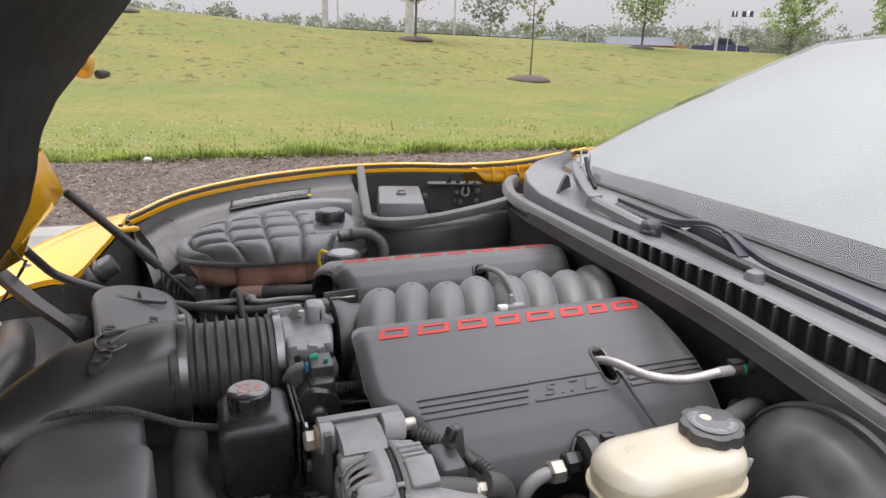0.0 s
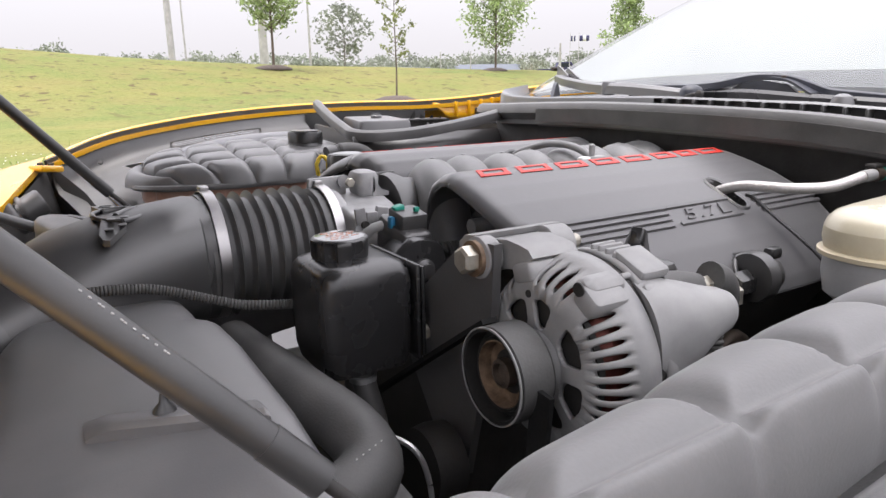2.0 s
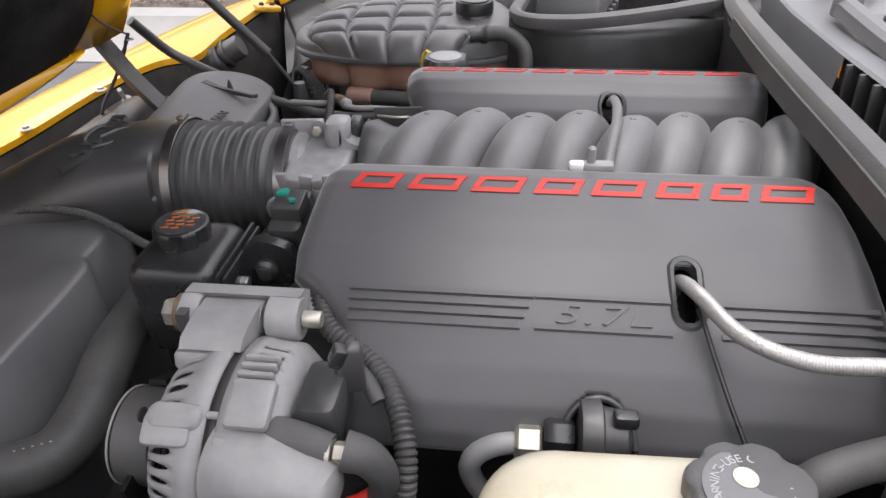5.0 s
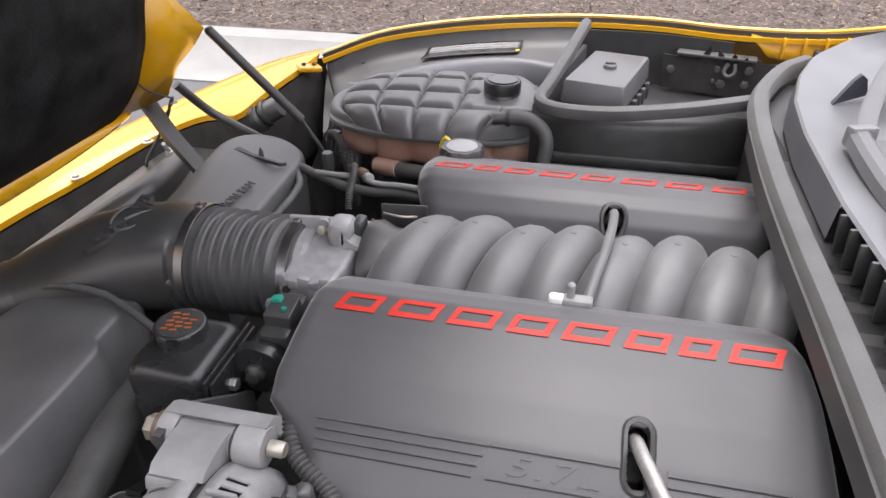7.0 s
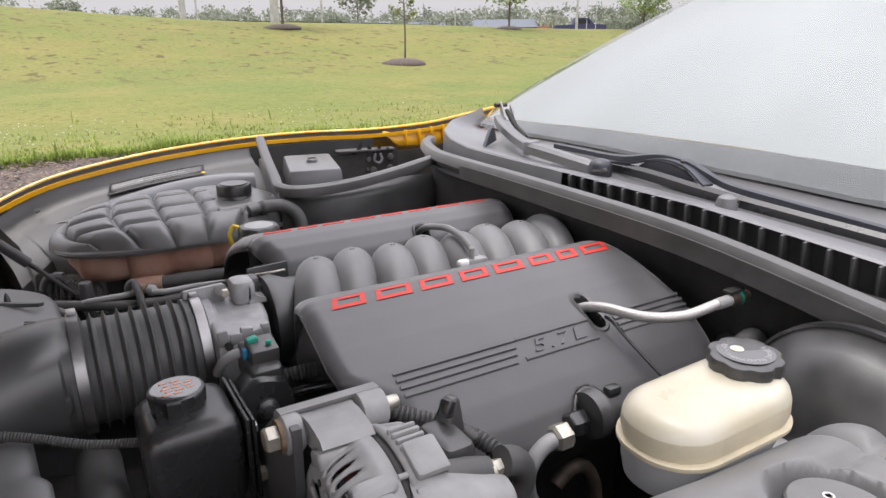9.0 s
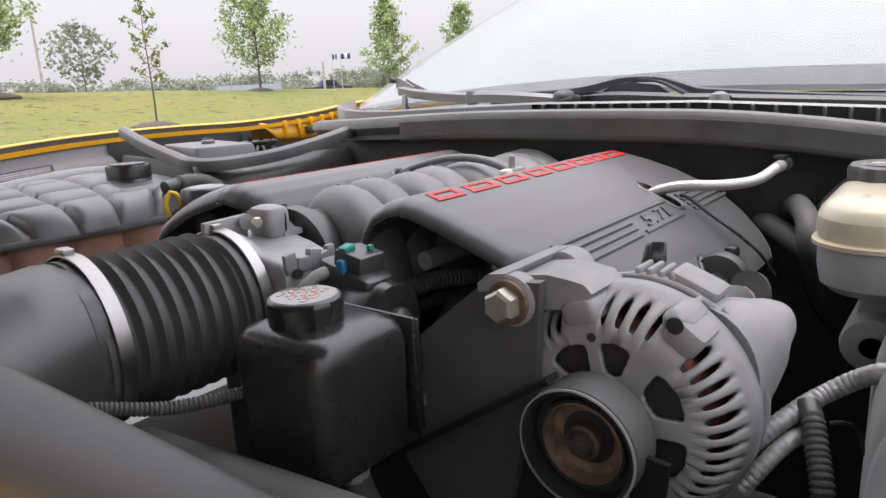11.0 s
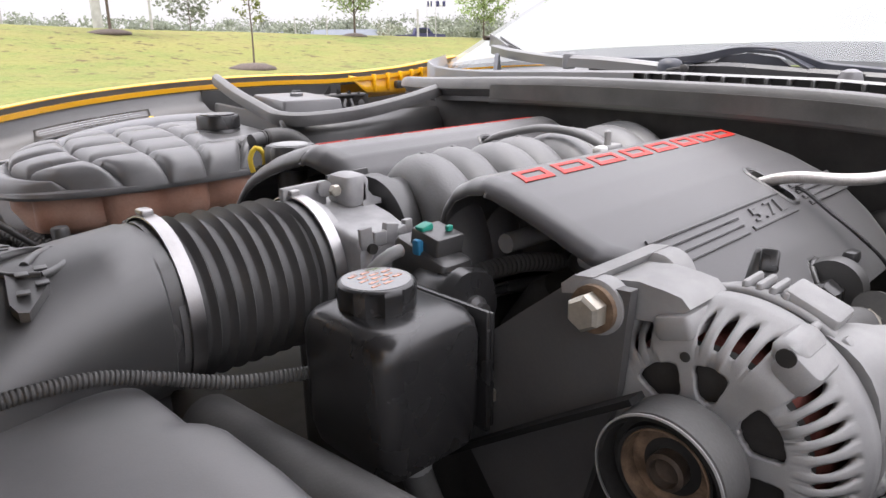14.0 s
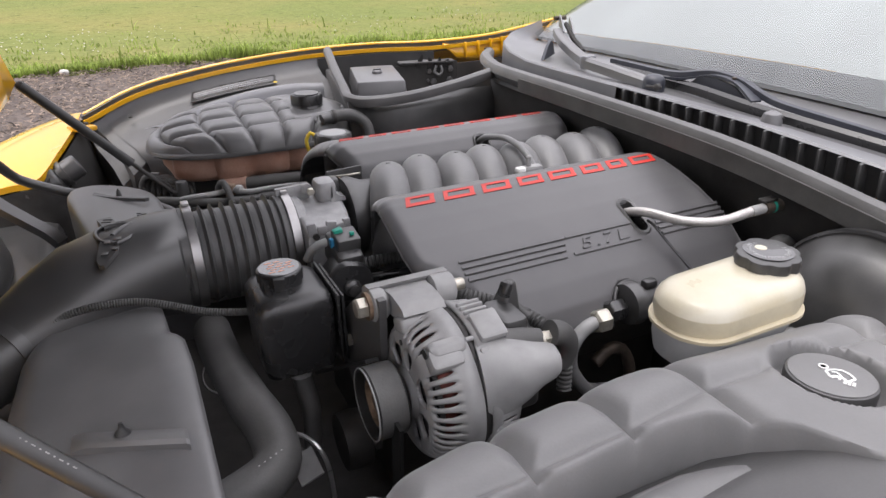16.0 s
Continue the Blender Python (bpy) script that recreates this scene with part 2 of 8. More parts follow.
def glass_material():
    m = bpy.data.materials.new("windscreen_glass")
    m.use_nodes = True
    n, l = m.node_tree.nodes, m.node_tree.links
    n.clear()
    out = n.new("ShaderNodeOutputMaterial")
    mix = n.new("ShaderNodeMixShader")
    tr = n.new("ShaderNodeBsdfTransparent")
    gl = n.new("ShaderNodeBsdfGlossy")
    fr = n.new("ShaderNodeFresnel")
    fr.inputs["IOR"].default_value = 1.55
    tr.inputs["Color"].default_value = (0.88, 0.91, 0.91, 1)
    gl.inputs["Roughness"].default_value = 0.02
    l.new(fr.outputs["Fac"], mix.inputs["Fac"])
    l.new(tr.outputs["BSDF"], mix.inputs[1])
    l.new(gl.outputs["BSDF"], mix.inputs[2])
    l.new(mix.outputs["Shader"], out.inputs["Surface"])
    return m


M_GLASS = glass_material()


def lawn_material():
    """Mown grass: wide yellow patches, tufts and fine blades."""
    m = bpy.data.materials.new("patchy_lawn")
    m.use_nodes = True
    n, l = m.node_tree.nodes, m.node_tree.links
    bs = n["Principled BSDF"]
    co = n.new("ShaderNodeTexCoord")
    col = None
    place = n.new("ShaderNodeSeparateXYZ")
    l.new(co.outputs["Object"], place.inputs["Vector"])

    def stretch_of_bank(a0, a1, b0, b1):
        """1 between two distances up the bank, fading out at both ends."""
        up, down, both = n.new("ShaderNodeMapRange"), n.new("ShaderNodeMapRange"), n.new("ShaderNodeMath")
        for k, (v0, v1, o0, o1) in ((up, (a0, a1, 0, 1)), (down, (b0, b1, 1, 0))):
            for name, v in (("From Min", v0), ("From Max", v1), ("To Min", o0), ("To Max", o1)):
                k.inputs[name].default_value = v
            l.new(place.outputs["Y"], k.inputs["Value"])
        both.operation = "MULTIPLY"
        l.new(up.outputs["Result"], both.inputs[0])
        l.new(down.outputs["Result"], both.inputs[1])
        return both.outputs[0]
    worn = stretch_of_bank(12.0, 15.5, 24.5, 29.0)
    for scale, detail, stretch, lo, hi, tint, bare in ((0.16, 4, 1.0, 0.38, 0.66, (0.172, 0.176, 0.050), False), (0.5, 5, 1.3, 0.46, 0.72, (0.208, 0.184, 0.062), False),
                                                       (1.1, 5, 0.8, 0.44, 0.80, (0.185, 0.157, 0.058), True), (9.0, 5, 2.0, 0.52, 0.78, (0.050, 0.066, 0.013), False),
                                                       (38.0, 4, 1.0, 0.50, 0.80, (0.260, 0.260, 0.088), False), (3.4, 5, 0.7, 0.590, 0.650, (0.100, 0.078, 0.034), True)):
        mp = n.new("ShaderNodeMapping")
        mp.inputs["Scale"].default_value = (1.0, stretch, 1.0)
        l.new(co.outputs["Object"], mp.inputs["Vector"])
        t = n.new("ShaderNodeTexNoise")
        t.inputs["Scale"].default_value, t.inputs["Detail"].default_value = scale, detail
        l.new(mp.outputs["Vector"], t.inputs["Vector"])
        r = n.new("ShaderNodeMapRange")
        r.inputs["From Min"].default_value, r.inputs["From Max"].default_value = lo, hi
        l.new(t.outputs["Fac"], r.inputs["Value"])
        x = n.new("ShaderNodeMix")
        x.data_type = "RGBA"
        if col is None:
            x.inputs[6].default_value = (0.124, 0.158, 0.042, 1)
        else:
            l.new(col, x.inputs[6])
        x.inputs[7].default_value = (*tint, 1)
        if bare:
            only = n.new("ShaderNodeMath")
            only.operation = "MULTIPLY"
            l.new(r.outputs["Result"], only.inputs[0])
            l.new(worn, only.inputs[1])
            l.new(only.outputs[0], x.inputs["Factor"])
        else:
            l.new(r.outputs["Result"], x.inputs["Factor"])
        col = x.outputs[2]
    l.new(col, bs.inputs["Base Color"])
    bs.inputs["Roughness"].default_value = 0.9
    bs.inputs["Specular IOR Level"].default_value = 0.2
    b = n.new("ShaderNodeBump")
    b.inputs["Strength"].default_value, b.inputs["Distance"].default_value = 0.6, 0.05
    l.new(t.outputs["Fac"], b.inputs["Height"])
    l.new(b.outputs["Normal"], bs.inputs["Normal"])
    return m


M_GRASS = lawn_material()


# ---------------------------------------------------------------- mesh helpers
def thing(name, label, category, at=(0, 0, 0), group="", kind=""):
    ob = new(name)
    ob.empty_display_size = 0.05
    ob.location = at
    return tagged(ob, label, category, group, kind)


def finish(name, bm, material, smooth=38.0):
    me = bpy.data.meshes.new(name)
    bmesh.ops.recalc_face_normals(bm, faces=bm.faces)
    bm.to_mesh(me)
    bm.free()
    for p in me.polygons:
        p.use_smooth = smooth > 0
    if smooth > 0:
        me.set_sharp_from_angle(angle=radians(smooth))
    me.materials.append(material)
    return new(name, me)


def part(name, bm, material, parent, label="", smooth=38.0):
    """Links a bmesh, given in world metres, as one mesh under a thing or a part."""
    ob = finish(name, bm, material, smooth)
    ob.parent = parent
    if parent.type == "EMPTY":
        ob.matrix_parent_inverse = Matrix.Translation(parent.location).inverted()
    if label:
        tagged(ob, label)
    return ob


def lerp_table(v, xs, ys):
    return float(np.interp(v, xs, ys))


def smoothstep(a, b, v):
    t = min(1.0, max(0.0, (v - a) / (b - a)))
    return t * t * (3 - 2 * t)


def rings_mesh(rings, closed=True, caps=True, bm=None):
    """Skins a row of rings with the same number of points."""
    bm = bm or bmesh.new()
    vs = [[bm.verts.new(p) for p in r] for r in rings]
    n = len(vs[0])
    for a, b in zip(vs, vs[1:]):
        for i in range(n if closed else n - 1):
            j = (i + 1) % n
            bm.faces.new((a[i], a[j], b[j], b[i]))
    if caps and closed:
        bm.faces.new(vs[0])
        bm.faces.new(vs[-1])
    return bm


def rounded(cx, cy, w, h, r, n=5):
    """A rounded rectangle of points about (cx, cy)."""
    pts = []
    r = min(r, w / 2 - 1e-4, h / 2 - 1e-4)
    for k, (sx, sy) in enumerate(((1, 1), (-1, 1), (-1, -1), (1, -1))):
        for i in range(n + 1):
            a = radians(90 * k + 90 * i / n)
            pts.append((cx + sx * (w / 2 - r) + r * math.cos(a), cy + sy * (h / 2 - r) + r * math.sin(a)))
    return pts


def block(x, y, z, sx, sy, sz, r=0.004, rot=(0, 0, 0), taper=1.0, bm=None):
    """A box about (x, y, z) with rounded upright edges and softened rims."""
    bm = bm or bmesh.new()
    e = min(r, sz / 2.2, sx / 2.2, sy / 2.2)
    m = pose(x, y, z, *rot)
    rings = []
    for zz, ins in ((-sz / 2, e), (-sz / 2 + e * 0.3, e * 0.3), (-sz / 2 + e, 0), (sz / 2 - e, 0), (sz / 2 - e * 0.3, e * 0.3), (sz / 2, e)):
        k = 1 + (taper - 1) * (zz / sz + 0.5)
        rings.append([m @ Vector((px, py, zz)) for px, py in rounded(0, 0, (sx - 2 * ins) * k, (sy - 2 * ins) * k, max(0.0006, r), 3)])
    return rings_mesh(rings, bm=bm)


def spline(points, step):
    """A smooth line through the points (Catmull-Rom)."""
    p = [Vector(q) for q in points]
    p = [2 * p[0] - p[1]] + p + [2 * p[-1] - p[-2]]
    out = []
    for i in range(1, len(p) - 2):
        n = max(2, int((p[i + 1] - p[i]).length / step))
        for k in range(n):
            t = k / n
            a, b, c, d = p[i - 1], p[i], p[i + 1], p[i + 2]
            out.append(0.5 * (2 * b + (c - a) * t + (2 * a - 5 * b + 4 * c - d) * t * t + (3 * b - a - 3 * c + d) * t ** 3))
    out.append(p[-2])
    return out


def frames_along(line):
    res, side = [], None
    for i, q in enumerate(line):
        tan = (line[min(i + 1, len(line) - 1)] - line[max(i - 1, 0)]).normalized()
        if side is None:
            side = tan.cross(Vector((0, 0, 1)))
            if side.length < 0.1:
                side = tan.cross(Vector((1, 0, 0)))
        side = (side - tan * side.dot(tan)).normalized()
        res.append((q, tan, side, side.cross(tan)))
    return res


def tube(points, r, n=12, step=0.008, ribs=0.0, pitch=0.006, caps=True, bm=None, flat=1.0):
    """A hose through the points; r a number or a function of 0..1; ribs: corrugation depth."""
    line = spline(points, step if not ribs else pitch / 3)
    fr = frames_along(line)
    rings = []
    for i, (q, tan, s, u) in enumerate(fr):
        t = i / (len(fr) - 1)
        rr = r(t) if callable(r) else r
        if ribs:
            rr += ribs * (1 if i % 3 else -0.6)
        rings.append([q + s * (rr * math.cos(a)) + u * (rr * flat * math.sin(a)) for a in [2 * math.pi * k / n for k in range(n)]])
    return rings_mesh(rings, caps=caps, bm=bm)


def sweep(points, section, step=0.01, caps=True, bm=None, up=(0, 0, 1)):
    """A closed section of (sideways, up) points swept along a line, kept upright."""
    line = spline(points, step)
    rings = []
    for i, q in enumerate(line):
        tan = (line[min(i + 1, len(line) - 1)] - line[max(i - 1, 0)]).normalized()
        s = tan.cross(Vector(up)).normalized()
        u = s.cross(tan)
        rings.append([q + s * a + u * b for a, b in section])
    return rings_mesh(rings, caps=caps, bm=bm)


def lathe(profile, at, axis="z", n=28, bm=None, rot=None, wave=None, hollow=False):
    """Turns a profile of (radius, height) round an axis through at."""
    base = {"z": Matrix(), "x": Matrix.Rotation(radians(90), 4, "Y"), "-x": Matrix.Rotation(radians(-90), 4, "Y"),
            "y": Matrix.Rotation(radians(-90), 4, "X"), "-y": Matrix.Rotation(radians(90), 4, "X")}[axis]
    m = Matrix.Translation(at) @ (rot.to_4x4() if rot else Matrix()) @ base
    rings = []
    for r, h in profile:
        ring = []
        for k in range(n):
            a = 2 * math.pi * k / n
            rr = r * (wave(a, h) if wave else 1)
            ring.append(m @ Vector((rr * math.cos(a), rr * math.sin(a), h)))
        rings.append(ring)
    if hollow:
        bm = rings_mesh(rings + rings[:1], caps=False, bm=bm)
        bmesh.ops.remove_doubles(bm, verts=bm.verts, dist=1e-6)
        return bm
    return rings_mesh(rings, bm=bm)


def hexbolt(at, r, h, axis="x", bm=None):
    bm = lathe([(r * 0.86, 0), (r, h * 0.1), (r, h * 0.85), (r * 0.8, h)], at, axis, 6, bm)
    return bm


def plate(poly, thick, m, bm=None, soft=0.0):
    """An outline in the xy plane of the matrix m, given a thickness along its z."""
    bm = bm or bmesh.new()
    n = len(poly)
    cx, cy = sum(p[0] for p in poly) / n, sum(p[1] for p in poly) / n

    def ring(z, ins):
        return [m @ Vector((cx + (x - cx) * (1 - ins), cy + (y - cy) * (1 - ins), z)) for x, y in poly]
    rs = [ring(0, 0), ring(thick - soft, 0), ring(thick, 0.04)] if soft else [ring(0, 0), ring(thick, 0)]
    return rings_mesh(rs, bm=bm)


def grid_mesh(nu, nv, fn, keep=None, bm=None):
    bm = bm or bmesh.new()
    v = [[bm.verts.new(fn(i / nu, j / nv)) for j in range(nv + 1)] for i in range(nu + 1)]
    for i in range(nu):
        for j in range(nv):
            if keep is None or keep((i + 0.5) / nu, (j + 0.5) / nv):
                bm.faces.new((v[i][j], v[i + 1][j], v[i + 1][j + 1], v[i][j + 1]))
    loose = [q for q in bm.verts if not q.link_faces]
    bmesh.ops.delete(bm, geom=loose, context="VERTS")
    return bm


def solid(ob, t, offset=-1.0):
    md = ob.modifiers.new("thickness", "SOLIDIFY")
    md.thickness, md.offset = t, offset
    return ob


def letters(text, size, place, depth=0.0008, spacing=1.0):
    """The built-in font as a bmesh; place maps (x, y, height) to the world."""
    cu = bpy.data.curves.new("lettering", "FONT")
    cu.body, cu.size, cu.extrude, cu.space_character, cu.align_x = text, size, depth, spacing, "CENTER"
    ob = new("lettering", cu)
    dg = bpy.context.evaluated_depsgraph_get()
    me = bpy.data.meshes.new_from_object(ob.evaluated_get(dg))
    bm = bmesh.new()
    bm.from_mesh(me)
    for v in bm.verts:
        v.co = place(v.co.x, v.co.y, v.co.z)
    bpy.data.objects.remove(ob)
    bpy.data.curves.remove(cu)
    bpy.data.meshes.remove(me)
    return bm


# ---------------------------------------------------------------- ground
def hill(x, y):
    if y < 6.45:
        return -0.06
    z = lerp_table(y, [6.45, 6.62], [-0.06, 0.13]) + 0.25 * smoothstep(6.6, 15, y)
    h = lerp_table(x, [-30, -6, -1, 4, 8, 19, 36, 60], [2.4, 2.1, 1.8, 1.42, 1.25, 1.05, 0.75, 0.6])
    e = lerp_table(x, [-30, 5, 19, 36, 60], [0.3, 0.30, 0.35, 0.15, 0.1])
    z += h * smoothstep(13, 27, y) + e * smoothstep(27, 38, y)
    z -= 0.9 * smoothstep(43, 70, y)
    if y < 32:
        z += 0.05 * noise.noise(Vector((x * 0.5, y * 0.5, 0))) * smoothstep(6.6, 9, y)
    return z


gx = [-600, -250, -120, -70] + [-45 + 2.5 * i for i in range(45)] + [75, 100, 150, 300, 700]
gy = [-600, -100, -20, 0, 3, 5, 6.45, 6.62, 7.0, 7.6, 8.4] + [9.2 + 0.9 * i for i in range(42)] + [50, 55, 60, 70, 90, 130, 250, 700, 1500]
bm = bmesh.new()
gv = [[bm.verts.new((x, y, hill(x, y))) for y in gy] for x in gx]
for i in range(len(gx) - 1):
    for j in range(len(gy) - 1):
        bm.faces.new((gv[i][j], gv[i + 1][j], gv[i + 1][j + 1], gv[i][j + 1]))
tagged(finish("ground", bm, M_GRASS, 180), "mown lawn rising to a low bank, patchy yellow-green", "lawn", kind="structure")
bm = block(0, -28.19, -0.10, 120, 63.6, 0.2, 0.01)
tagged(finish("pavement", bm, M_ASPHALT), "grey asphalt of the parking lot", "asphalt", kind="structure")
bm = sweep([(-60, 3.95, 0), (0, 3.95, 0), (60, 3.95, 0)],
           [(0.33, -0.10), (0.33, 0.004), (0.05, 0.012), (-0.12, 0.10), (-0.15, 0.13), (-0.33, 0.135), (-0.33, -0.10)], 30)
tagged(finish("kerb", bm, M_CONCRETE), "pale concrete kerb and gutter beside the lot", "kerb", kind="structure")
bm = grid_mesh(160, 18, lambda u, v: Vector((-14 + 34 * u, 4.28 + 2.37 * v, 0.125 + 0.035 * noise.noise(Vector((u * 130, v * 9, 3))) - 0.06 * (v > 0.97))))
tagged(finish("mulch_bed", bm, M_MULCH, 180), "bed of dark shredded bark mulch", "mulch", kind="structure")
bm = grid_mesh(60, 1, lambda u, v: Vector((-60 + 160 * u, 39.5 + 3.2 * v, hill(-60 + 160 * u, 39.5 + 3.2 * v) + 0.10)))
tagged(finish("road", bm, M_CONCRETE, 180), "pale road along the top of the bank", "road", kind="structure")


def chips():
    rng = random.Random(3)
    vs, fs = [], []
    for _ in range(17000):
        x, y = rng.uniform(-4.0, 4.5), rng.uniform(4.32, 6.6)
        z = 0.135 + rng.uniform(0, 0.025)
        a, ln, w = rng.uniform(0, math.tau), rng.uniform(0.012, 0.055), rng.uniform(0.004, 0.012)
        t = rng.uniform(-0.4, 0.4)
        dx, dy, dz = math.cos(a) * ln / 2, math.sin(a) * ln / 2, t * ln / 2
        ex, ey = -math.sin(a) * w / 2, math.cos(a) * w / 2
        k = len(vs)
        vs += [(x - dx - ex, y - dy - ey, z - dz), (x + dx - ex, y + dy - ey, z + dz), (x + dx + ex, y + dy + ey, z + dz),
               (x - dx + ex, y - dy + ey, z - dz), (x, y, z + w * 0.6)]
        fs += [(k, k + 1, k + 4), (k + 1, k + 2, k + 4), (k + 2, k + 3, k + 4), (k + 3, k, k + 4)]
    me = bpy.data.meshes.new("mulch_chips")
    me.from_pydata(vs, [], fs)
    me.materials.append(M_CHIP)
    return new("mulch_chips", me)


tagged(chips(), "loose shredded bark chips on the bed", "mulch", kind="stuff")


def blades():
    rng = random.Random(4)
    vs, fs = [], []
    for i in range(34000):
        far = rng.random()
        y = 6.55 + 3.2 * far ** 2.6
        x = rng.uniform(-6, 9)
        edge = 1 - smoothstep(6.6, 7.3, y)
        if y > 6.75 and noise.noise(Vector((x * 2.7, y * 3.5, 5))) < rng.uniform(-0.5, 0.5) + 0.25 * (y - 6.75):
            continue
        z = hill(x, max(y, 6.63)) - 0.01
        h = rng.uniform(0.02, 0.05) + edge * rng.uniform(0.0, 0.15) * (0.5 + 0.8 * noise.noise(Vector((x * 1.6, y * 2.1, 0))))
        if i % 90 == 0 and x > -0.5:
            h += rng.uniform(0.05, 0.14)
        w = rng.uniform(0.004, 0.009)
        a, b = rng.uniform(0, math.tau), rng.uniform(0.1, 0.9) * h
        bx, by = math.cos(a) * b, math.sin(a) * b
        ex, ey = -math.sin(a) * w, math.cos(a) * w
        k = len(vs)
        vs += [(x - ex, y - ey, z), (x + ex, y + ey, z), (x + bx * 0.4 + ex * 0.8, y + by * 0.4 + ey * 0.8, z + h * 0.7),
               (x + bx * 0.4 - ex * 0.8, y + by * 0.4 - ey * 0.8, z + h * 0.7), (x + bx, y + by, z + h)]
        fs += [(k, k + 1, k + 2, k + 3), (k + 3, k + 2, k + 4)]
    me = bpy.data.meshes.new("grass_blades")
    me.from_pydata(vs, [], fs)
    me.materials.append(M_BLADE)
    return new("grass_blades", me)


def clover():
    rng = random.Random(6)
    vs, fs = [], []
    for i in range(260):
        y = 7.1 + 1.9 * rng.random()
        x = rng.choice((-3.2, -1.7, -1.3, -1.0, -0.5, 0.2, 2.6, 4.1)) + rng.gauss(0, 0.30)
        c, r = Vector((x, y, hill(x, y) + rng.uniform(0.04, 0.08))), rng.uniform(0.004, 0.009)
        k = len(vs)
        vs += [c + Vector(o) * r for o in ((1, 0, 0), (0, 1, 0), (-1, 0, 0), (0, -1, 0), (0, 0, 0.8), (0, 0, -0.6))]
        fs += [(k, k + 1, k + 4), (k + 1, k + 2, k + 4), (k + 2, k + 3, k + 4), (k + 3, k, k + 4), (k + 1, k, k + 5), (k + 2, k + 1, k + 5), (k + 3, k + 2, k + 5), (k, k + 3, k + 5)]
    me = bpy.data.meshes.new("clover_flowers")
    me.from_pydata(vs, [], fs)
    me.materials.append(M_ROCK)
    return new("clover_flowers", me)


tagged(clover(), "small white clover flowers in the grass", "flowers", kind="stuff")
tagged(blades(), "uncut grass along the edge of the mulch bed", "grass", kind="stuff")


def leaf_cloud(rng, spots, per, size, spread):
    vs, fs = [], []
    for c, r in spots:
        for _ in range(per):
            d = Vector((rng.gauss(0, 1), rng.gauss(0, 1), rng.gauss(0, 0.8))) * (r * spread)
            p = c + d
            s = size * rng.uniform(0.6, 1.3)
            a = Vector((rng.uniform(-1, 1), rng.uniform(-1, 1), rng.uniform(-1, 1))).normalized()
            b = a.cross(Vector((rng.uniform(-1, 1), rng.uniform(-1, 1), rng.uniform(-1, 1)))).normalized()
            k = len(vs)
            vs += [p - a * s, p + b * s * 0.5, p + a * s, p - b * s * 0.5]
            fs.append((k, k + 1, k + 2, k + 3))
    return vs, fs


def tree(at, height, trunk, width, seed, leaf, limbs=26, per=26, size=0.10, shape="oval", label="", lean=0.0):
    """A tapered trunk with limbs and a gappy crown of small leaves; height over the ground at its foot."""
    rng = random.Random(seed)
    x, y, z = at
    t = thing("tree", label, "tree", at)
    top = Vector((x + lean, y, z + height))
    foot = Vector((x, y, z - 0.1))
    bm = tube([foot, foot.lerp(top, 0.3) + Vector((0.02, 0, 0)), foot.lerp(top, 0.65), top], lambda s: height * (0.0085 * (1 - s) + 0.0015), 8, 0.4)
    spots = []
    for i in range(limbs):
        s = (i + rng.random()) / limbs
        h = trunk + (height - trunk) * (0.05 + 0.93 * s)
        if shape == "oval":
            w = width / 2 * math.sin(math.pi * (0.12 + 0.84 * s)) ** 0.7
        else:
            w = width / 2 * min(1.0, 0.55 + 3.0 * s) * (1.06 - s) ** 0.85 * (1.0 if i % 3 else 0.6)
        a = i * 2.4 + rng.uniform(-0.5, 0.5)
        q = Vector((x + lean * h / height, y, z + h - 0.42 * w))
        w *= rng.uniform(0.55, 1.1)
        e = Vector((x + math.cos(a) * w, y + math.sin(a) * w, z + h + 0.30 * w))
        tube([q, q.lerp(e, 0.5) + Vector((0, 0, -0.03)), e], lambda s: height * 0.0032 * (1.1 - s), 5, 0.3, bm=bm)
        for k in (0.45, 0.7, 0.92, 1.0):
            spots.append((q.lerp(e, k), (0.085 if k < 0.9 else 0.05) * width))
    part("trunk", bm, M_BARK, t)
    vs, fs = leaf_cloud(rng, spots, per, size, 0.85)
    me = bpy.data.meshes.new("crown")
    me.from_pydata(vs, [], fs)
    me.materials.append(leaf)
    ob = new("crown", me)
    ob.parent, ob.matrix_parent_inverse = t, Matrix.Translation(t.location).inverted()
    return t


def polar(az, dist, rise=None):
    x, y = dist * math.sin(radians(az)), dist * math.cos(radians(az))
    return Vector((x, y, hill(x, y) if rise is None else rise))


def mulch_ring(c, r):
    bm = lathe([(r, -0.06), (r * 0.93, 0.03), (r * 0.5, 0.11), (0.02, 0.13)], c, "z", 26, wave=lambda a, h: 1 + 0.07 * math.sin(3 * a) + 0.05 * math.sin(7 * a + 1))
    tagged(finish("mulch_ring", bm, M_MULCH, 180), "mound of dark mulch round the foot of a young tree", "mulch", group="mulch rings")


sapling = polar(27.1, 17.0)
tree(sapling, 2.75, 0.95, 0.95, 11, M_LEAF2, 13, 10, 0.05, label="thin young sapling with sparse pale leaves and a mulch ring")
mulch_ring(sapling, 0.55)
young = polar(17.5, 24.0)
tree(young, 5.0, 1.30, 3.2, 12, M_LEAF, 40, 26, 0.085, shape="cone", label="young maple with a dense round green crown on the bank")
mulch_ring(young, 0.65)
maple = polar(35.8, 30.0)
tree(maple, 5.0, 1.0, 3.9, 13, M_LEAF, 38, 30, 0.085, shape="cone", label="young maple with a broad pointed green crown on the bank")
mulch_ring(maple, 0.55)
third = polar(46.4, 34.0)
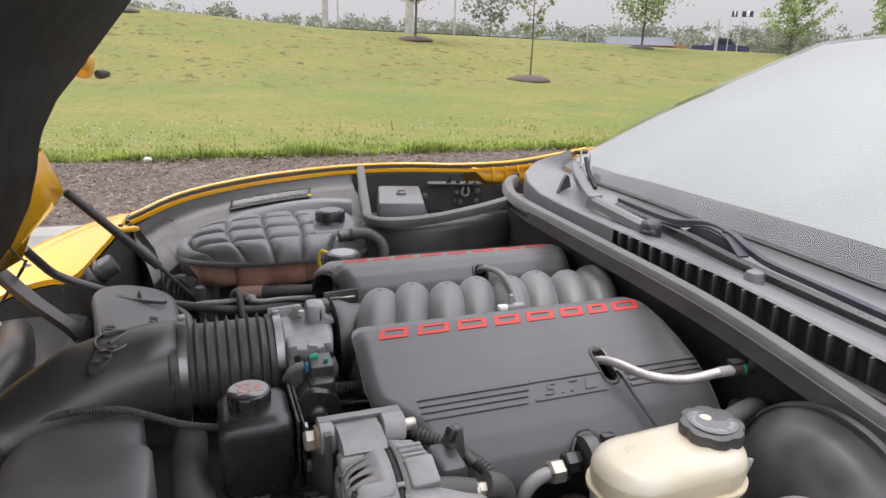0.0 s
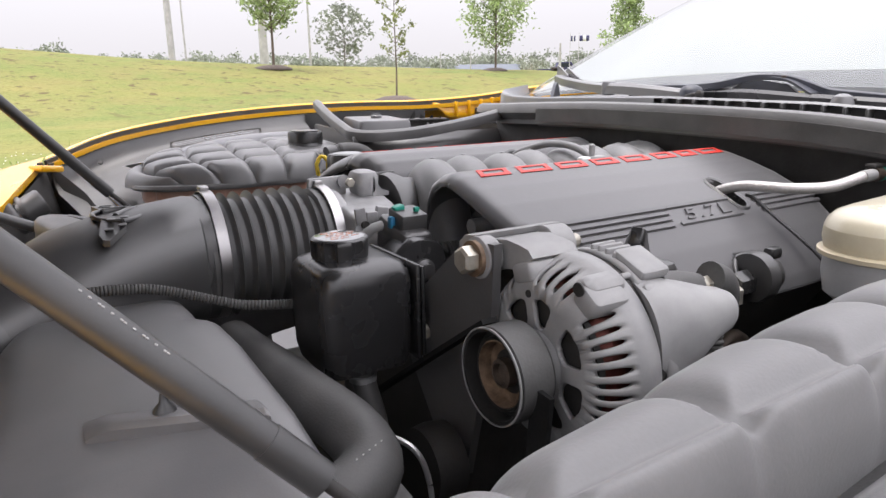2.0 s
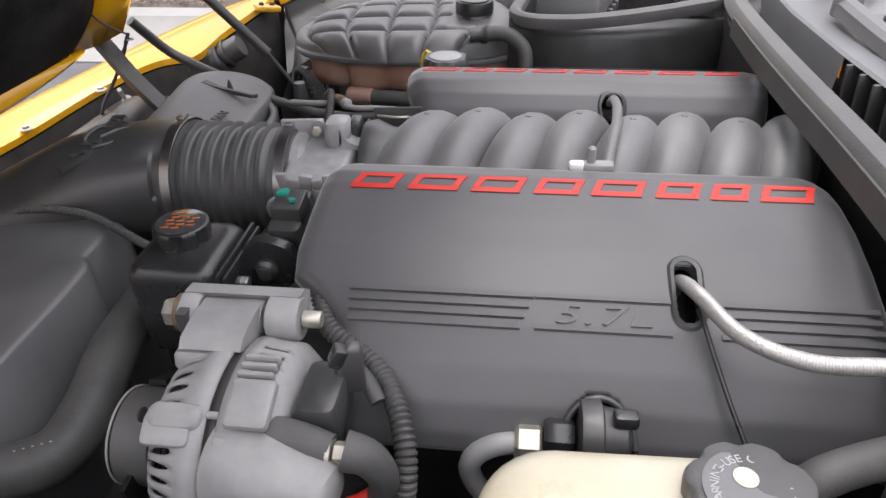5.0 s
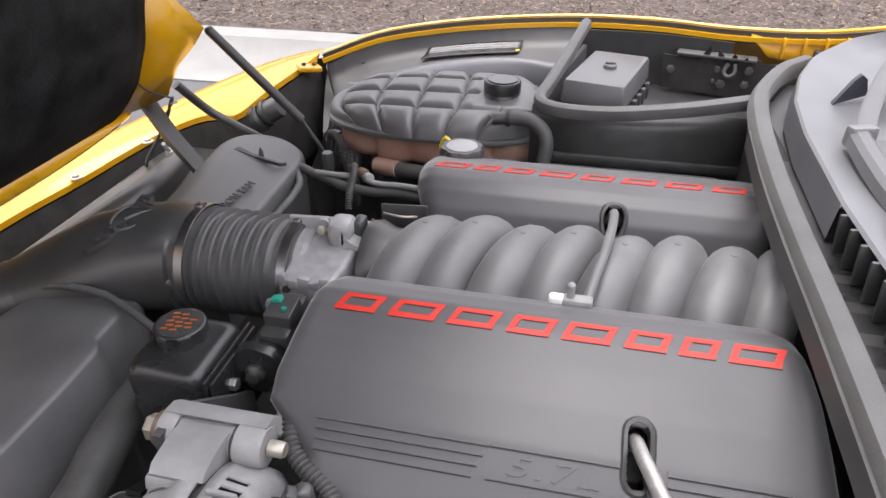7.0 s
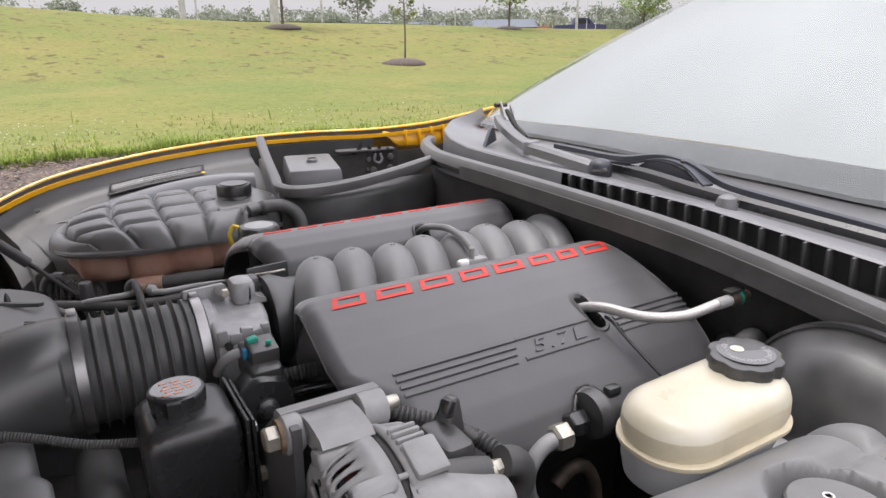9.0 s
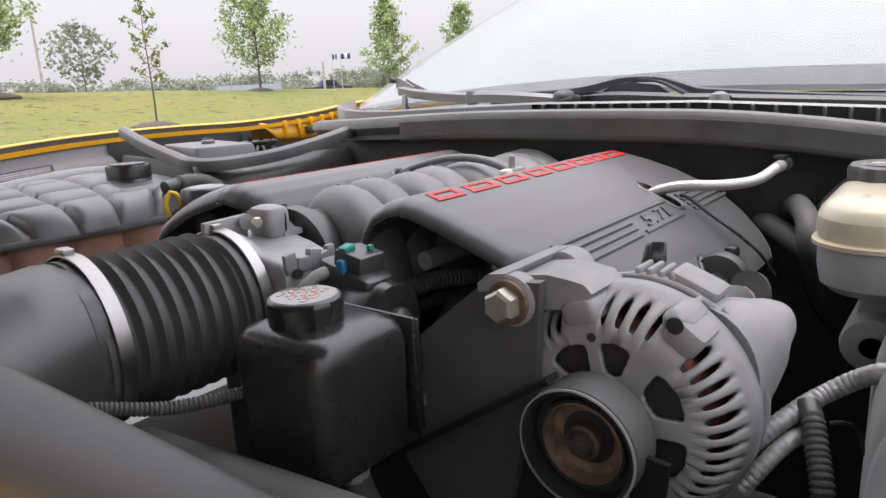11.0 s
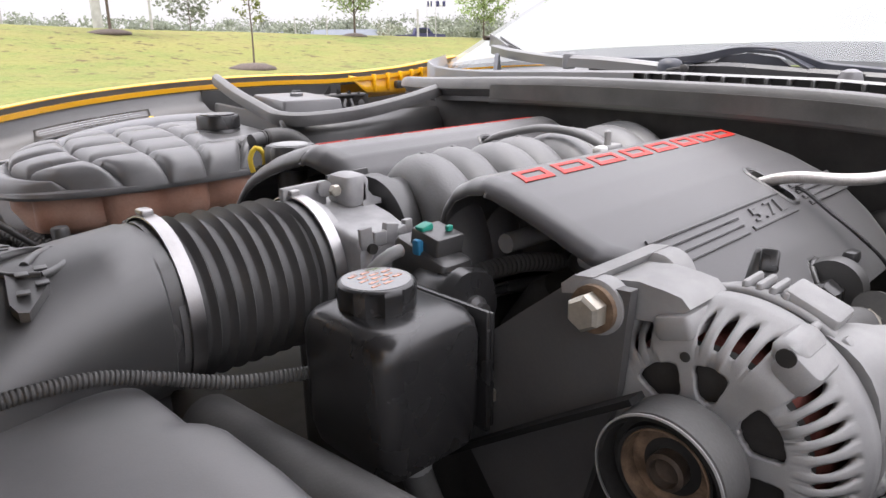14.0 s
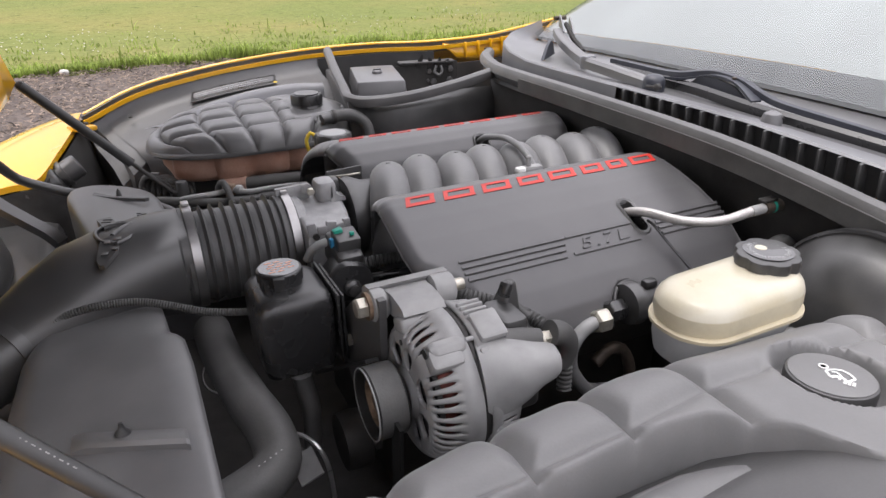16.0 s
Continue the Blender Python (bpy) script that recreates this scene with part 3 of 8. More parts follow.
tree(third, 4.3, 0.7, 3.2, 14, M_LEAF, 32, 26, 0.09, shape="cone", label="young pointed green tree on the bank beside the road")
fourth = polar(52.6, 38.0)
tree(fourth, 4.5, 1.0, 3.0, 15, M_LEAF, 28, 24, 0.09, shape="cone", label="young pointed green tree further along the bank")
mulch_ring(polar(-4.9, 24.0), 0.55)
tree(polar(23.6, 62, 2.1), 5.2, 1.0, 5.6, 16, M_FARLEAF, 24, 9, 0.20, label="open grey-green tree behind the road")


def far_belt():
    rng = random.Random(8)
    spots = []
    for i in range(300):
        az = rng.choice((-26, -20, -13, -6, -3, 3, 7, 12, 14, 19, 22, 26, 29, 33, 36, 40, 44, 46, 50, 55, 62, 70)) + rng.gauss(0, 1.7)
        d = rng.uniform(95, 150)
        top = 1.2 + d * math.tan(radians(lerp_table(az, [-30, -4, 2, 6, 12, 18, 30, 42, 75], [3.2, 2.8, 3.1, 2.1, 2.6, 2.3, 2.1, 2.4, 2.0]))) * rng.uniform(0.5, 1.0)
        wide = rng.uniform(1.2, 2.3)
        for k in range(13):
            h = rng.random()
            w = wide * math.sqrt(max(0.05, 1 - (1.7 * h - 0.75) ** 2))
            ang = rng.uniform(0, math.tau)
            spots.append((polar(az, d, top - 0.4 - 3.6 * (1 - h)) + Vector((math.cos(ang) * w, math.sin(ang) * w, 0)), rng.uniform(0.45, 0.95)))
    vs, fs = leaf_cloud(rng, spots, 26, 0.26, 0.62)
    me = bpy.data.meshes.new("far_woods")
    me.from_pydata(vs, [], fs)
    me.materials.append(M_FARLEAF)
    return new("far_woods", me)


tagged(far_belt(), "belt of distant trees and bushes along the skyline, paled for haze", "woods", kind="stuff")


def utility_pole(az, d, top, r, label):
    c = polar(az, d)
    t = thing("utility_pole", label, "pole", c)
    part("shaft", lathe([(r, -0.3), (r * 0.9, top * 0.5), (r * 0.7, top), (0.01, top + 0.02)], c, "z", 10), M_POLE, t)
    return t


utility_pole(10.2, 45, 11.0, 0.20, "tall pale utility pole on the bank")
utility_pole(11.2, 45, 6.0, 0.06, "thin pale lamp pole on the bank")
utility_pole(17.0, 34, 3.6, 0.22, "thick pale post behind a young tree")
utility_pole(20.7, 40, 3.9, 0.07, "dark slim pole beside the road")
utility_pole(41.3, 52, 2.2, 0.10, "short pale signal post beside the road")
utility_pole(31.5, 60, 2.2, 0.06, "thin street lamp post beside the road")
utility_pole(34.0, 60, 2.2, 0.06, "thin street lamp post beside the road")


def flag(az, d, el, w, h):
    c = polar(az, d)
    t = thing("flagpole", "thin flagpole with a small dark and white flag", "flag", c, group="flags by the road")
    zt = 1.2 + d * math.tan(radians(el))
    part("pole", lathe([(0.03, -0.2), (0.02, zt - c.z + 0.25), (0.005, zt - c.z + 0.27)], c, "z", 8), M_POLE, t)
    side = Vector((math.cos(radians(az)), -math.sin(radians(az)), 0))
    for k, m in enumerate((M_NAVY, M_WHITE, M_NAVY)):
        a = Vector((c.x, c.y, zt)) + side * (0.04 + w * k / 3)
        bmf = grid_mesh(5, 3, lambda u, v: a + side * (u * w / 3) + Vector((0.02 * math.sin(6 * u + k), 0.03 * math.sin(5 * u + k), -h * v)))
        solid(part("flag_panel", bmf, m, t), 0.006)


flag(42.1, 56, 3.15, 0.36, 0.42)
flag(42.8, 56, 3.15, 0.75, 0.42)


def low_building(az, d, w, wall_m, label):
    c = polar(az, d, 1.0)
    t = thing("low_building", label, "building", c)
    m = pose(c.x, c.y, c.z, 0, 0, -az)
    part("wall", plate([(-w / 2, -3), (w / 2, -3), (w / 2, 3), (-w / 2, 3)], 1.1, m), wall_m, t, smooth=0)
    bmr = rings_mesh([[m @ Vector((x, y, z)) for y, z in ((-3.6, 1.05), (0, 2.1), (3.6, 1.05))] for x in (-w / 2 - 0.4, w / 2 - 1.5)])
    part("roof", bmr, M_ROOF, t, smooth=0)


low_building(36.2, 95, 9.5, M_BRICK, "low building with a blue-grey roof and a red brick end")
low_building(31.5, 105, 14, M_POLE, "long low building with a blue-grey roof")
low_building(24.8, 100, 8, M_BRICK, "low house with a grey roof and a brick wall")


def pickup(az, d):
    c = polar(az, d)
    t = thing("pickup_truck", "dark pickup truck parked beside the road", "truck", c)
    m = pose(c.x, c.y, c.z, 0, 0, -az + 8)
    prof = [(-2.5, 0.4), (-2.5, 1.0), (-0.7, 1.05), (-0.5, 1.65), (0.7, 1.68), (1.2, 1.1), (2.4, 1.0), (2.5, 0.45)]
    part("body", rings_mesh([[m @ Vector((x, y, z)) for x, z in prof] for y in (-0.9, -0.8, 0.8, 0.9)]), M_NAVY, t, smooth=20)
    for sx in (-1.6, 1.6):
        for sy in (-0.85, 0.85):
            part("wheel", lathe([(0.05, -0.1), (0.36, -0.1), (0.38, 0), (0.36, 0.1), (0.05, 0.1)], m @ Vector((sx, sy, 0.38)), "y", 16, rot=Euler((0, 0, radians(-az + 8))).to_matrix()), M_TYRE, t)
    part("side_window", plate([(-0.4, 1.15), (-0.3, 1.55), (0.6, 1.58), (0.9, 1.15)], 0.02, m @ pose(0, -0.92, 0, 90)), M_GLASSDARK, t, smooth=0)


pickup(41.6, 70)


def shrub(x, y):
    rng = random.Random(21)
    t = thing("shrub", "small pale flowering shrub on the mulch", "shrub", (x, y, 0.12))
    spots = [(Vector((x + rng.gauss(0, 0.12), y + rng.gauss(0, 0.10), 0.15 + rng.uniform(0, 0.17))), 0.07) for _ in range(44)]
    vs, fs = leaf_cloud(rng, spots, 60, 0.028, 0.70)
    me = bpy.data.meshes.new("leaves")
    me.from_pydata(vs, [], fs)
    me.materials.append(M_SHRUB)
    ob = new("leaves", me)
    ob.parent, ob.matrix_parent_inverse = t, Matrix.Translation(t.location).inverted()
    bm = bmesh.new()
    for i in range(7):
        a = i * 0.9
        tube([(x, y, 0.1), (x + 0.05 * math.cos(a), y + 0.05 * math.sin(a), 0.22), (x + 0.13 * math.cos(a), y + 0.12 * math.sin(a), 0.34)], 0.004, 5, 0.06, bm=bm)
    part("stems", bm, M_BARK, t)


shrub(-1.48, 5.80)


def stone(x, y, s, seed):
    rng = random.Random(seed)
    bm = bmesh.new()
    bmesh.ops.create_icosphere(bm, subdivisions=2, radius=s)
    for v in bm.verts:
        v.co *= 1 + 0.3 * noise.noise(v.co * (2 / s) + Vector((seed, 0, 0)))
        v.co = Vector((x + v.co.x * 1.2, y + v.co.y, 0.14 + s * 0.4 + v.co.z * 0.7))
    tagged(finish("stone", bm, M_ROCK, 60), "pale rounded stone lying on the mulch", "stone", group="stones on the mulch")


stone(-0.469, 6.50, 0.034, 2)
stone(-1.30, 6.05, 0.050, 5)

# ---------------------------------------------------------------- the car's body
CY = 0.945          # the car's middle line
car = thing("sports_car", "yellow sports car with its hood open", "car", (0.2, CY, 0))


def mirror(points):
    return [(x, 2 * CY - y, z) for x, y, z in points]


RIM = [(-0.175, 1.700, 0.797), (-0.06, 1.748, 0.835), (0.086, 1.776, 0.859), (0.228, 1.790, 0.873), (0.382, 1.800, 0.881),
       (0.537, 1.786, 0.884), (0.686, 1.745, 0.884), (0.84, 1.712, 0.893), (0.98, 1.730, 0.906), (1.12, 1.775, 0.915)]


def fender(flip):
    f = -1 if flip else 1
    line = spline(RIM, 0.03)

    def outer(u, v):
        q = line[min(len(line) - 1, int(round(u * (len(line) - 1))))]
        off = [(0.0, -0.012), (0.0, -0.003), (0.004, 0.0), (0.011, -0.002), (0.025, -0.014), (0.05, -0.045), (0.09, -0.10), (0.13, -0.2), (0.13, -0.45)][int(round(v * 8))]
        return Vector((q.x, CY + f * (q.y - CY + off[0]), q.z + off[1]))
    ob = part("fender", grid_mesh(len(line) - 1, 8, outer), M_YELLOW, car, "glossy yellow painted front fender")
    inner = [(q.x, CY + f * (q.y - CY - 0.019), q.z - 0.015) for q in RIM_V]
    part("fender_flange", sweep(inner, [(-0.005, -0.007), (0.005, -0.007), (0.005, 0.002), (-0.005, 0.002)], 0.03), M_YELLOW, car, "yellow inner flange of the fender")
    gap = [(q.x, CY + f * (q.y - CY - 0.0095), q.z - 0.012) for q in RIM_V]
    part("weatherstrip", sweep(gap, [(-0.0065, -0.016), (0.0065, -0.016), (0.0065, 0.0085), (-0.0065, 0.0065)], 0.03), M_BLACK, car, "black strip between fender and flange")
    return ob


RIM_V = [Vector(p) for p in RIM]
fender(False)
fender(True)

# catch bracket at the rear of the far fender
rim_x = [q.x for q in spline(RIM, 0.03)]


def rim_at(x):
    line = spline(RIM, 0.03)
    return float(np.interp(x, rim_x, [q.y for q in line])), float(np.interp(x, rim_x, [q.z for q in line]))


def cowl_flange(u, v):
    x = 0.715 + 0.27 * u
    y, z = rim_at(x)
    low = lerp_table(x, [0.715, 0.728, 0.750, 0.84, 0.90, 0.985], [0.012, 0.020, 0.044, 0.054, 0.050, 0.040])
    return Vector((x, y - 0.010 - 0.012 * v, z - 0.006 - low * v))


flange = solid(part("hinge_flange", grid_mesh(30, 3, cowl_flange), M_YELLOW, car, "stepped yellow flange at the cowl end of the fender"), 0.003)
for k in range(5):
    x = 0.772 + 0.036 * k
    y, z = rim_at(x)
    part("flange_rib", block(x, y - 0.026, z - 0.030, 0.004, 0.014, 0.040, 0.0015), M_YELLOW, car)
part("bump_rubber", block(0.835, rim_at(0.835)[0] - 0.030, rim_at(0.835)[1] - 0.040, 0.020, 0.016, 0.018, 0.003), M_BLACK, car, "small black rubber stop on the flange")

# nose: the painted lip that closes the bay at the front
NOSE = [(-0.175, 1.700, 0.797), (-0.24, 1.685, 0.782), (-0.30, 1.655, 0.766), (-0.36, 1.61, 0.746), (-0.42, 1.55, 0.724), (-0.50, 1.43, 0.694), (-0.56, 1.30, 0.672), (-0.60, 1.15, 0.655), (-0.62, 0.945, 0.645)]
NOSE_IN = [(-0.183, 1.672, 0.792), (-0.195, 1.60, 0.786), (-0.225, 1.49, 0.768), (-0.262, 1.432, 0.740), (-0.31, 1.45, 0.730), (-0.36, 1.45, 0.720), (-0.42, 1.42, 0.699), (-0.47, 1.36, 0.677), (-0.52, 1.25, 0.653), (-0.55, 1.12, 0.645), (-0.56, 0.945, 0.640)]
def even(points, n):
    """n + 1 points at even distances along a smooth line."""
    line = spline(points, 0.01)
    run = [0.0]
    for q0, q1 in zip(line, line[1:]):
        run.append(run[-1] + (q1 - q0).length)
    return [Vector([float(np.interp(run[-1] * k / n, run, [q[i] for q in line])) for i in range(3)]) for k in range(n + 1)]


nose_out, nose_in = even(NOSE, 60), even(NOSE_IN, 60)
nose_line = nose_out + [Vector((q.x, 2 * CY - q.y, q.z)) for q in nose_out[-2::-1]]
nose_hem = nose_in + [Vector((q.x, 2 * CY - q.y, q.z)) for q in nose_in[-2::-1]]


def nose_skin(u, v):
    i = int(round(u * (len(nose_line) - 1)))
    q, h = nose_line[i], nose_hem[i]
    d = Vector((q.x - 0.25, q.y - CY, 0)).normalized()
    k = int(round(v * 11))
    if k < 6:
        # the painted face inside the edge, crowned, with a turned-down hem
        w = (0.0, 0.0, 0.12, 0.45, 0.80, 0.96)[k]
        p = h.lerp(q, w)
        p.z += 0.010 * math.sin(math.pi * w) * min(1.0, (q - h).length / 0.10) - (0.012 if k == 0 else 0.0)
        return p
    off = [(0.0, 0.0), (0.008, 0.0), (0.05, -0.008), (0.12, -0.045), (0.2, -0.12), (0.26, -0.26)][k - 6]
    return Vector((q.x + d.x * off[0], q.y + d.y * off[0], q.z + off[1]))


part("nose_panel", grid_mesh(len(nose_line) - 1, 11, nose_skin), M_YELLOW, car, "glossy yellow nose panel in front of the engine bay")
for p in ((-0.4414, 1.381, 0.6865), (-0.517, 1.252, 0.6600)):
    part("fender_screw", lathe([(0.011, 0), (0.011, 0.002), (0.006, 0.003), (0.006, 0.007), (0.002, 0.008)], p, "z", 14), M_STEEL, car)
latch = part("hood_latch", block(-0.1775, 1.612, 0.7845, 0.050, 0.034, 0.012, 0.004, (0, 8, 40)), M_YELLOW, car, "small yellow catch bracket with two bolts")
for dx in (-0.011, 0.011):
    part("latch_bolt", hexbolt((-0.1775 + 0.77 * dx, 1.612 + 0.64 * dx, 0.7905 - 0.14 * dx), 0.0052, 0.005, "z"), M_DARK, latch)

# hood, swung up about its front edge
HZ = [0.762, 0.78, 0.80, 0.82, 0.85, 0.90, 0.94, 0.98, 1.02, 1.06, 1.10, 1.13, 1.16, 1.25, 1.40, 1.55, 1.66, 1.70]
HW = [0.16, 0.25, 0.33, 0.36, 0.372, 0.385, 0.385, 0.34, 0.305, 0.36, 0.45, 0.62, 0.77, 0.78, 0.78, 0.78, 0.77, 0.71]
LZ = [0.797, 0.803, 0.815, 0.84, 0.873, 0.94, 1.00, 1.03, 1.06, 1.10, 1.13, 1.16, 1.25, 1.40, 1.55, 1.66, 1.70]
LW = [0.21, 0.25, 0.272, 0.280, 0.280, 0.272, 0.264, 0.272, 0.31, 0.40, 0.57, 0.71, 0.73, 0.73, 0.73, 0.72, 0.66]


def hood_x(z):
    return lerp_table(z, [0.762, 0.80, 0.84, 0.873, 0.94, 1.0, 1.05, 1.16, 1.28, 1.50, 1.80], [-0.402, -0.378, -0.343, -0.316, -0.280, -0.260, -0.250, -0.215, -0.115, 0.075, 0.32])


def hood_sheet(zs, ws, dx, n=24):
    def fn(u, v):
        z = zs[0] + (zs[-1] - zs[0]) * u
        w = lerp_table(z, zs, ws)
        s = 2 * v - 1
        return Vector((hood_x(z) + dx - 0.02 * abs(s) ** 3 * (z > 1.0) * min(1, max(0, z - 1) * 3), CY + w * s, z))
    return grid_mesh(90, n, fn)


hood = part("hood", hood_sheet(HZ, HW, -0.03), M_YELLOW, car, "yellow hood standing open, hinged at the nose")
solid(hood, 0.03, 0)
lip = []
for k in range(25):
    y = -0.300 + 0.025 * k
    e = abs(y) / 0.30
    zt, zb = 0.803 + 0.004 * e ** 4, 0.774 + 0.024 * e ** 3
    lip.append([Vector((hood_x(zt) + 0.010, CY + y, zt)), Vector((hood_x(zb) + 0.026, CY + y, zb + 0.006)), Vector((hood_x(zb) + 0.020, CY + y, zb)), Vector((hood_x(zb) - 0.02, CY + y, zb))])
solid(part("hood_lip", rings_mesh(lip, closed=False), M_YELLOW, hood, "yellow lower lip of the hood frame"), 0.003, 0)
pad = part("hood_liner", hood_sheet(LZ, LW, 0.0), M_PAD, hood, "black felt sound liner under the hood")
solid(pad, 0.02, 0)
for s in (1, -1):
    cols = (((0.800, 0.285, -0.378), (0.865, 0.278, -0.318), (0.931, 0.270, -0.278), (1.008, 0.263, -0.254)),
            ((0.803, 0.330, -0.350), (0.862, 0.340, -0.300), (0.925, 0.342, -0.252), (1.016, 0.285, -0.250)),
            ((0.818, 0.360, -0.316), (0.862, 0.368, -0.298), (0.905, 0.384, -0.258), (1.020, 0.300, -0.246)),
            ((0.820, 0.364, -0.316), (0.867, 0.379, -0.297), (0.931, 0.397, -0.242), (1.023, 0.305, -0.248)),
            ((0.822, 0.366, -0.360), (0.869, 0.381, -0.345), (0.933, 0.399, -0.310), (1.025, 0.307, -0.290)))
    bm = rings_mesh([[Vector((x, CY + s * w, z)) for z, w, x in c] for c in cols], closed=False)
    solid(part("hood_rib", bm, M_YELLOW, hood, "folded yellow hood frame where the strut bolts on"), 0.004)
    part("stop_boss", block(-0.228, CY + s * 0.705, 1.142, 0.044, 0.050, 0.050, 0.014, (s * -35, 15, 0)), M_YELLOW, hood, "yellow boss at the edge of the hood")
    part("bump_stop", lathe([(0.009, 0), (0.011, 0.01), (0.007, 0.03), (0.003, 0.032)], (-0.204, CY + s * 0.726, 1.122), "x", 12, rot=Euler((0, 0, radians(s * 50))).to_matrix()), M_RUBBER, hood, "black rubber bump stop")
    top, mid, low = (-0.238, CY + s * 0.405, 0.925), (-0.10, CY + s * 0.432, 0.764), (-0.035, CY + s * 0.40, 0.700)
    if s < 0:
        top, mid, low = (-0.252, 0.4896, 0.9142), (-0.117, 0.4349, 0.772), (-0.055, 0.410, 0.7066)
    strut = part("gas_strut", tube([top, Vector(top).lerp(Vector(mid), 0.5), mid], 0.0076 if s < 0 else 0.0085, 24, 0.03), M_STRUT, car, "black gas strut holding the hood open")
    part("collar", tube([Vector(top).lerp(Vector(mid), 0.86), Vector(top).lerp(Vector(mid), 0.93), Vector(top).lerp(Vector(mid), 1.005)], 0.0081 if s < 0 else 0.0090, 24, 0.03), M_STRUT, strut)
    part("rod", tube([mid, Vector(mid).lerp(Vector(low), 0.5), low], 0.0030 if s < 0 else 0.0040, 12, 0.03), M_DARK, strut)
    for q in (top, low):
        part("ball_end", lathe([(0.003, -0.008), (0.007, -0.005), (0.007, 0.005), (0.003, 0.008)], q, "y", 12), M_DARK, strut)
    arm = [(-0.318, CY + s * 0.385, 0.826), (-0.27, CY + s * 0.425, 0.762), (-0.228, CY + s * 0.468, 0.712), (-0.19, CY + s * 0.45, 0.700), (-0.14, CY + s * 0.42, 0.69)]
    if s > 0:
        arm = [(-0.318, 1.338, 0.828), (-0.300, 1.362, 0.790), (-0.2834, 1.381, 0.761), (-0.250, 1.388, 0.739), (-0.2103, 1.390, 0.7195), (-0.16, 1.385, 0.700)]
    part("hinge_link", tube(arm, 0.0085, 14, 0.02), M_BLACK, car, "black hood hinge link")
    arm = [(-0.362, CY + s * 0.358, 0.806), (-0.345, CY + s * 0.35, 0.790), (-0.30, CY + s * 0.33, 0.745), (-0.248, CY + s * 0.313, 0.700), (-0.23, CY + s * 0.305, 0.68)]
    part("hinge_arm", sweep(arm, [(-0.014, -0.006), (0.014, -0.006), (0.014, 0.006), (-0.014, 0.006)], 0.03), M_BLACK, car, "flat black hood hinge arm")
for k in range(13):
    q = Vector(top).lerp(Vector(mid), 0.42 + 0.0155 * k + 0.004 * (k % 3))
    part("print_bar", block(q.x + 0.0036, q.y - 0.0040, q.z + 0.0055, 0.0014, 0.0009, 0.0004, 0.0001, (35, 45, 0)), M_POLE, strut, "worn white print")

# inner fender panels
BAY_EDGE = [q for q in spline(RIM[:6], 0.04) if -0.168 < q.x < 0.41]
# added near-black sheet closing the shaded gap below the nose edge
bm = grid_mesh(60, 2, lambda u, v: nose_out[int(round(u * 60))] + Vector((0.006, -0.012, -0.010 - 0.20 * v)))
part("corner_filler", bm, M_DARK, car, "black sheet added for the dark gap under the painted edge")
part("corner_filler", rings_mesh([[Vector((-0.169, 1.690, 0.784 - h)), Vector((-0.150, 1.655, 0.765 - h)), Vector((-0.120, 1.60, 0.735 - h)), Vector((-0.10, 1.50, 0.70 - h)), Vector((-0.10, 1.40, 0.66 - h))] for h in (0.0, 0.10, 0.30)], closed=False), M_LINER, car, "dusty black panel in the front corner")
# second added near-black sheet, for the shaded hollow inside the nose
part("nose_lining", grid_mesh(60, 3, lambda u, v: nose_in[int(round(u * 60))] + Vector((0.004 + 0.03 * v, -0.004 - 0.02 * v, -0.013 - 0.16 * v))), M_DARK, car, "black sheet added for the dark depth of the front corner")
INNER = [(0.020, -0.022), (0.030, -0.045), (0.055, -0.060), (0.115, -0.070), (0.175, -0.082), (0.225, -0.105), (0.255, -0.16), (0.27, -0.27), (0.275, -0.45)]


def inner_panel(f):
    def fn(u, v):
        i = int(round(u * (len(BAY_EDGE) - 1)))
        q = BAY_EDGE[i]
        tan = (BAY_EDGE[min(i + 1, len(BAY_EDGE) - 1)] - BAY_EDGE[max(i - 1, 0)])
        nrm = Vector((tan.y, -tan.x, 0)).normalized()
        o = INNER[int(round(v * 8))]
        k = 1.0 if q.x > -0.1 else 0.75
        return Vector((q.x + nrm.x * o[0] * k, CY + f * (q.y + nrm.y * o[0] * k - CY), q.z + o[1]))
    return grid_mesh(len(BAY_EDGE) - 1, 8, fn)


part("inner_fender", inner_panel(1), M_LINER, car, "dusty black inner fender panel")
def corner_liner(u, v):
    q, o = BAY_EDGE[0], INNER[int(round(v * 8))]
    t = (BAY_EDGE[1] - BAY_EDGE[0]).normalized()
    a = Vector((q.x + t.y * o[0] * 0.75, q.y - t.x * o[0] * 0.75, q.z + o[1]))
    return a + Vector((-0.036 - 0.03 * v, -0.014 - 0.05 * v, -0.012 - 0.03 * v)) * u + Vector((0.002, 0.001, 0))


part("corner_liner", grid_mesh(4, 8, corner_liner), M_LINER, car, "dusty black panel closing the front corner")
# raised dark disc coloured as the shade inside a hole
part("clip_hole", lathe([(0.0050, -0.001), (0.0050, 0.0015), (0.0010, 0.0018)], (-0.0816, 1.690, 0.7815), "z", 14, rot=Euler((radians(40), 0, 0)).to_matrix()), M_DARK, car)
part("inner_fender", inner_panel(-1), M_LINER, car, "dusty black inner fender panel")
# battery bay behind the sealing strip
bm = rings_mesh([[Vector((x, y, z)) for y, z in ((1.36, 0.56), (1.36, 0.80), (1.375, 0.828))] for x in (0.325, 0.5, 0.70)], closed=False)
solid(part("bay_wall", bm, M_BLACK, car, "black wall below the sealing strip"), 0.006)
part("bay_floor", block(0.60, 1.55, 0.745, 0.50, 0.40, 0.02, 0.004), M_BLACK, car)
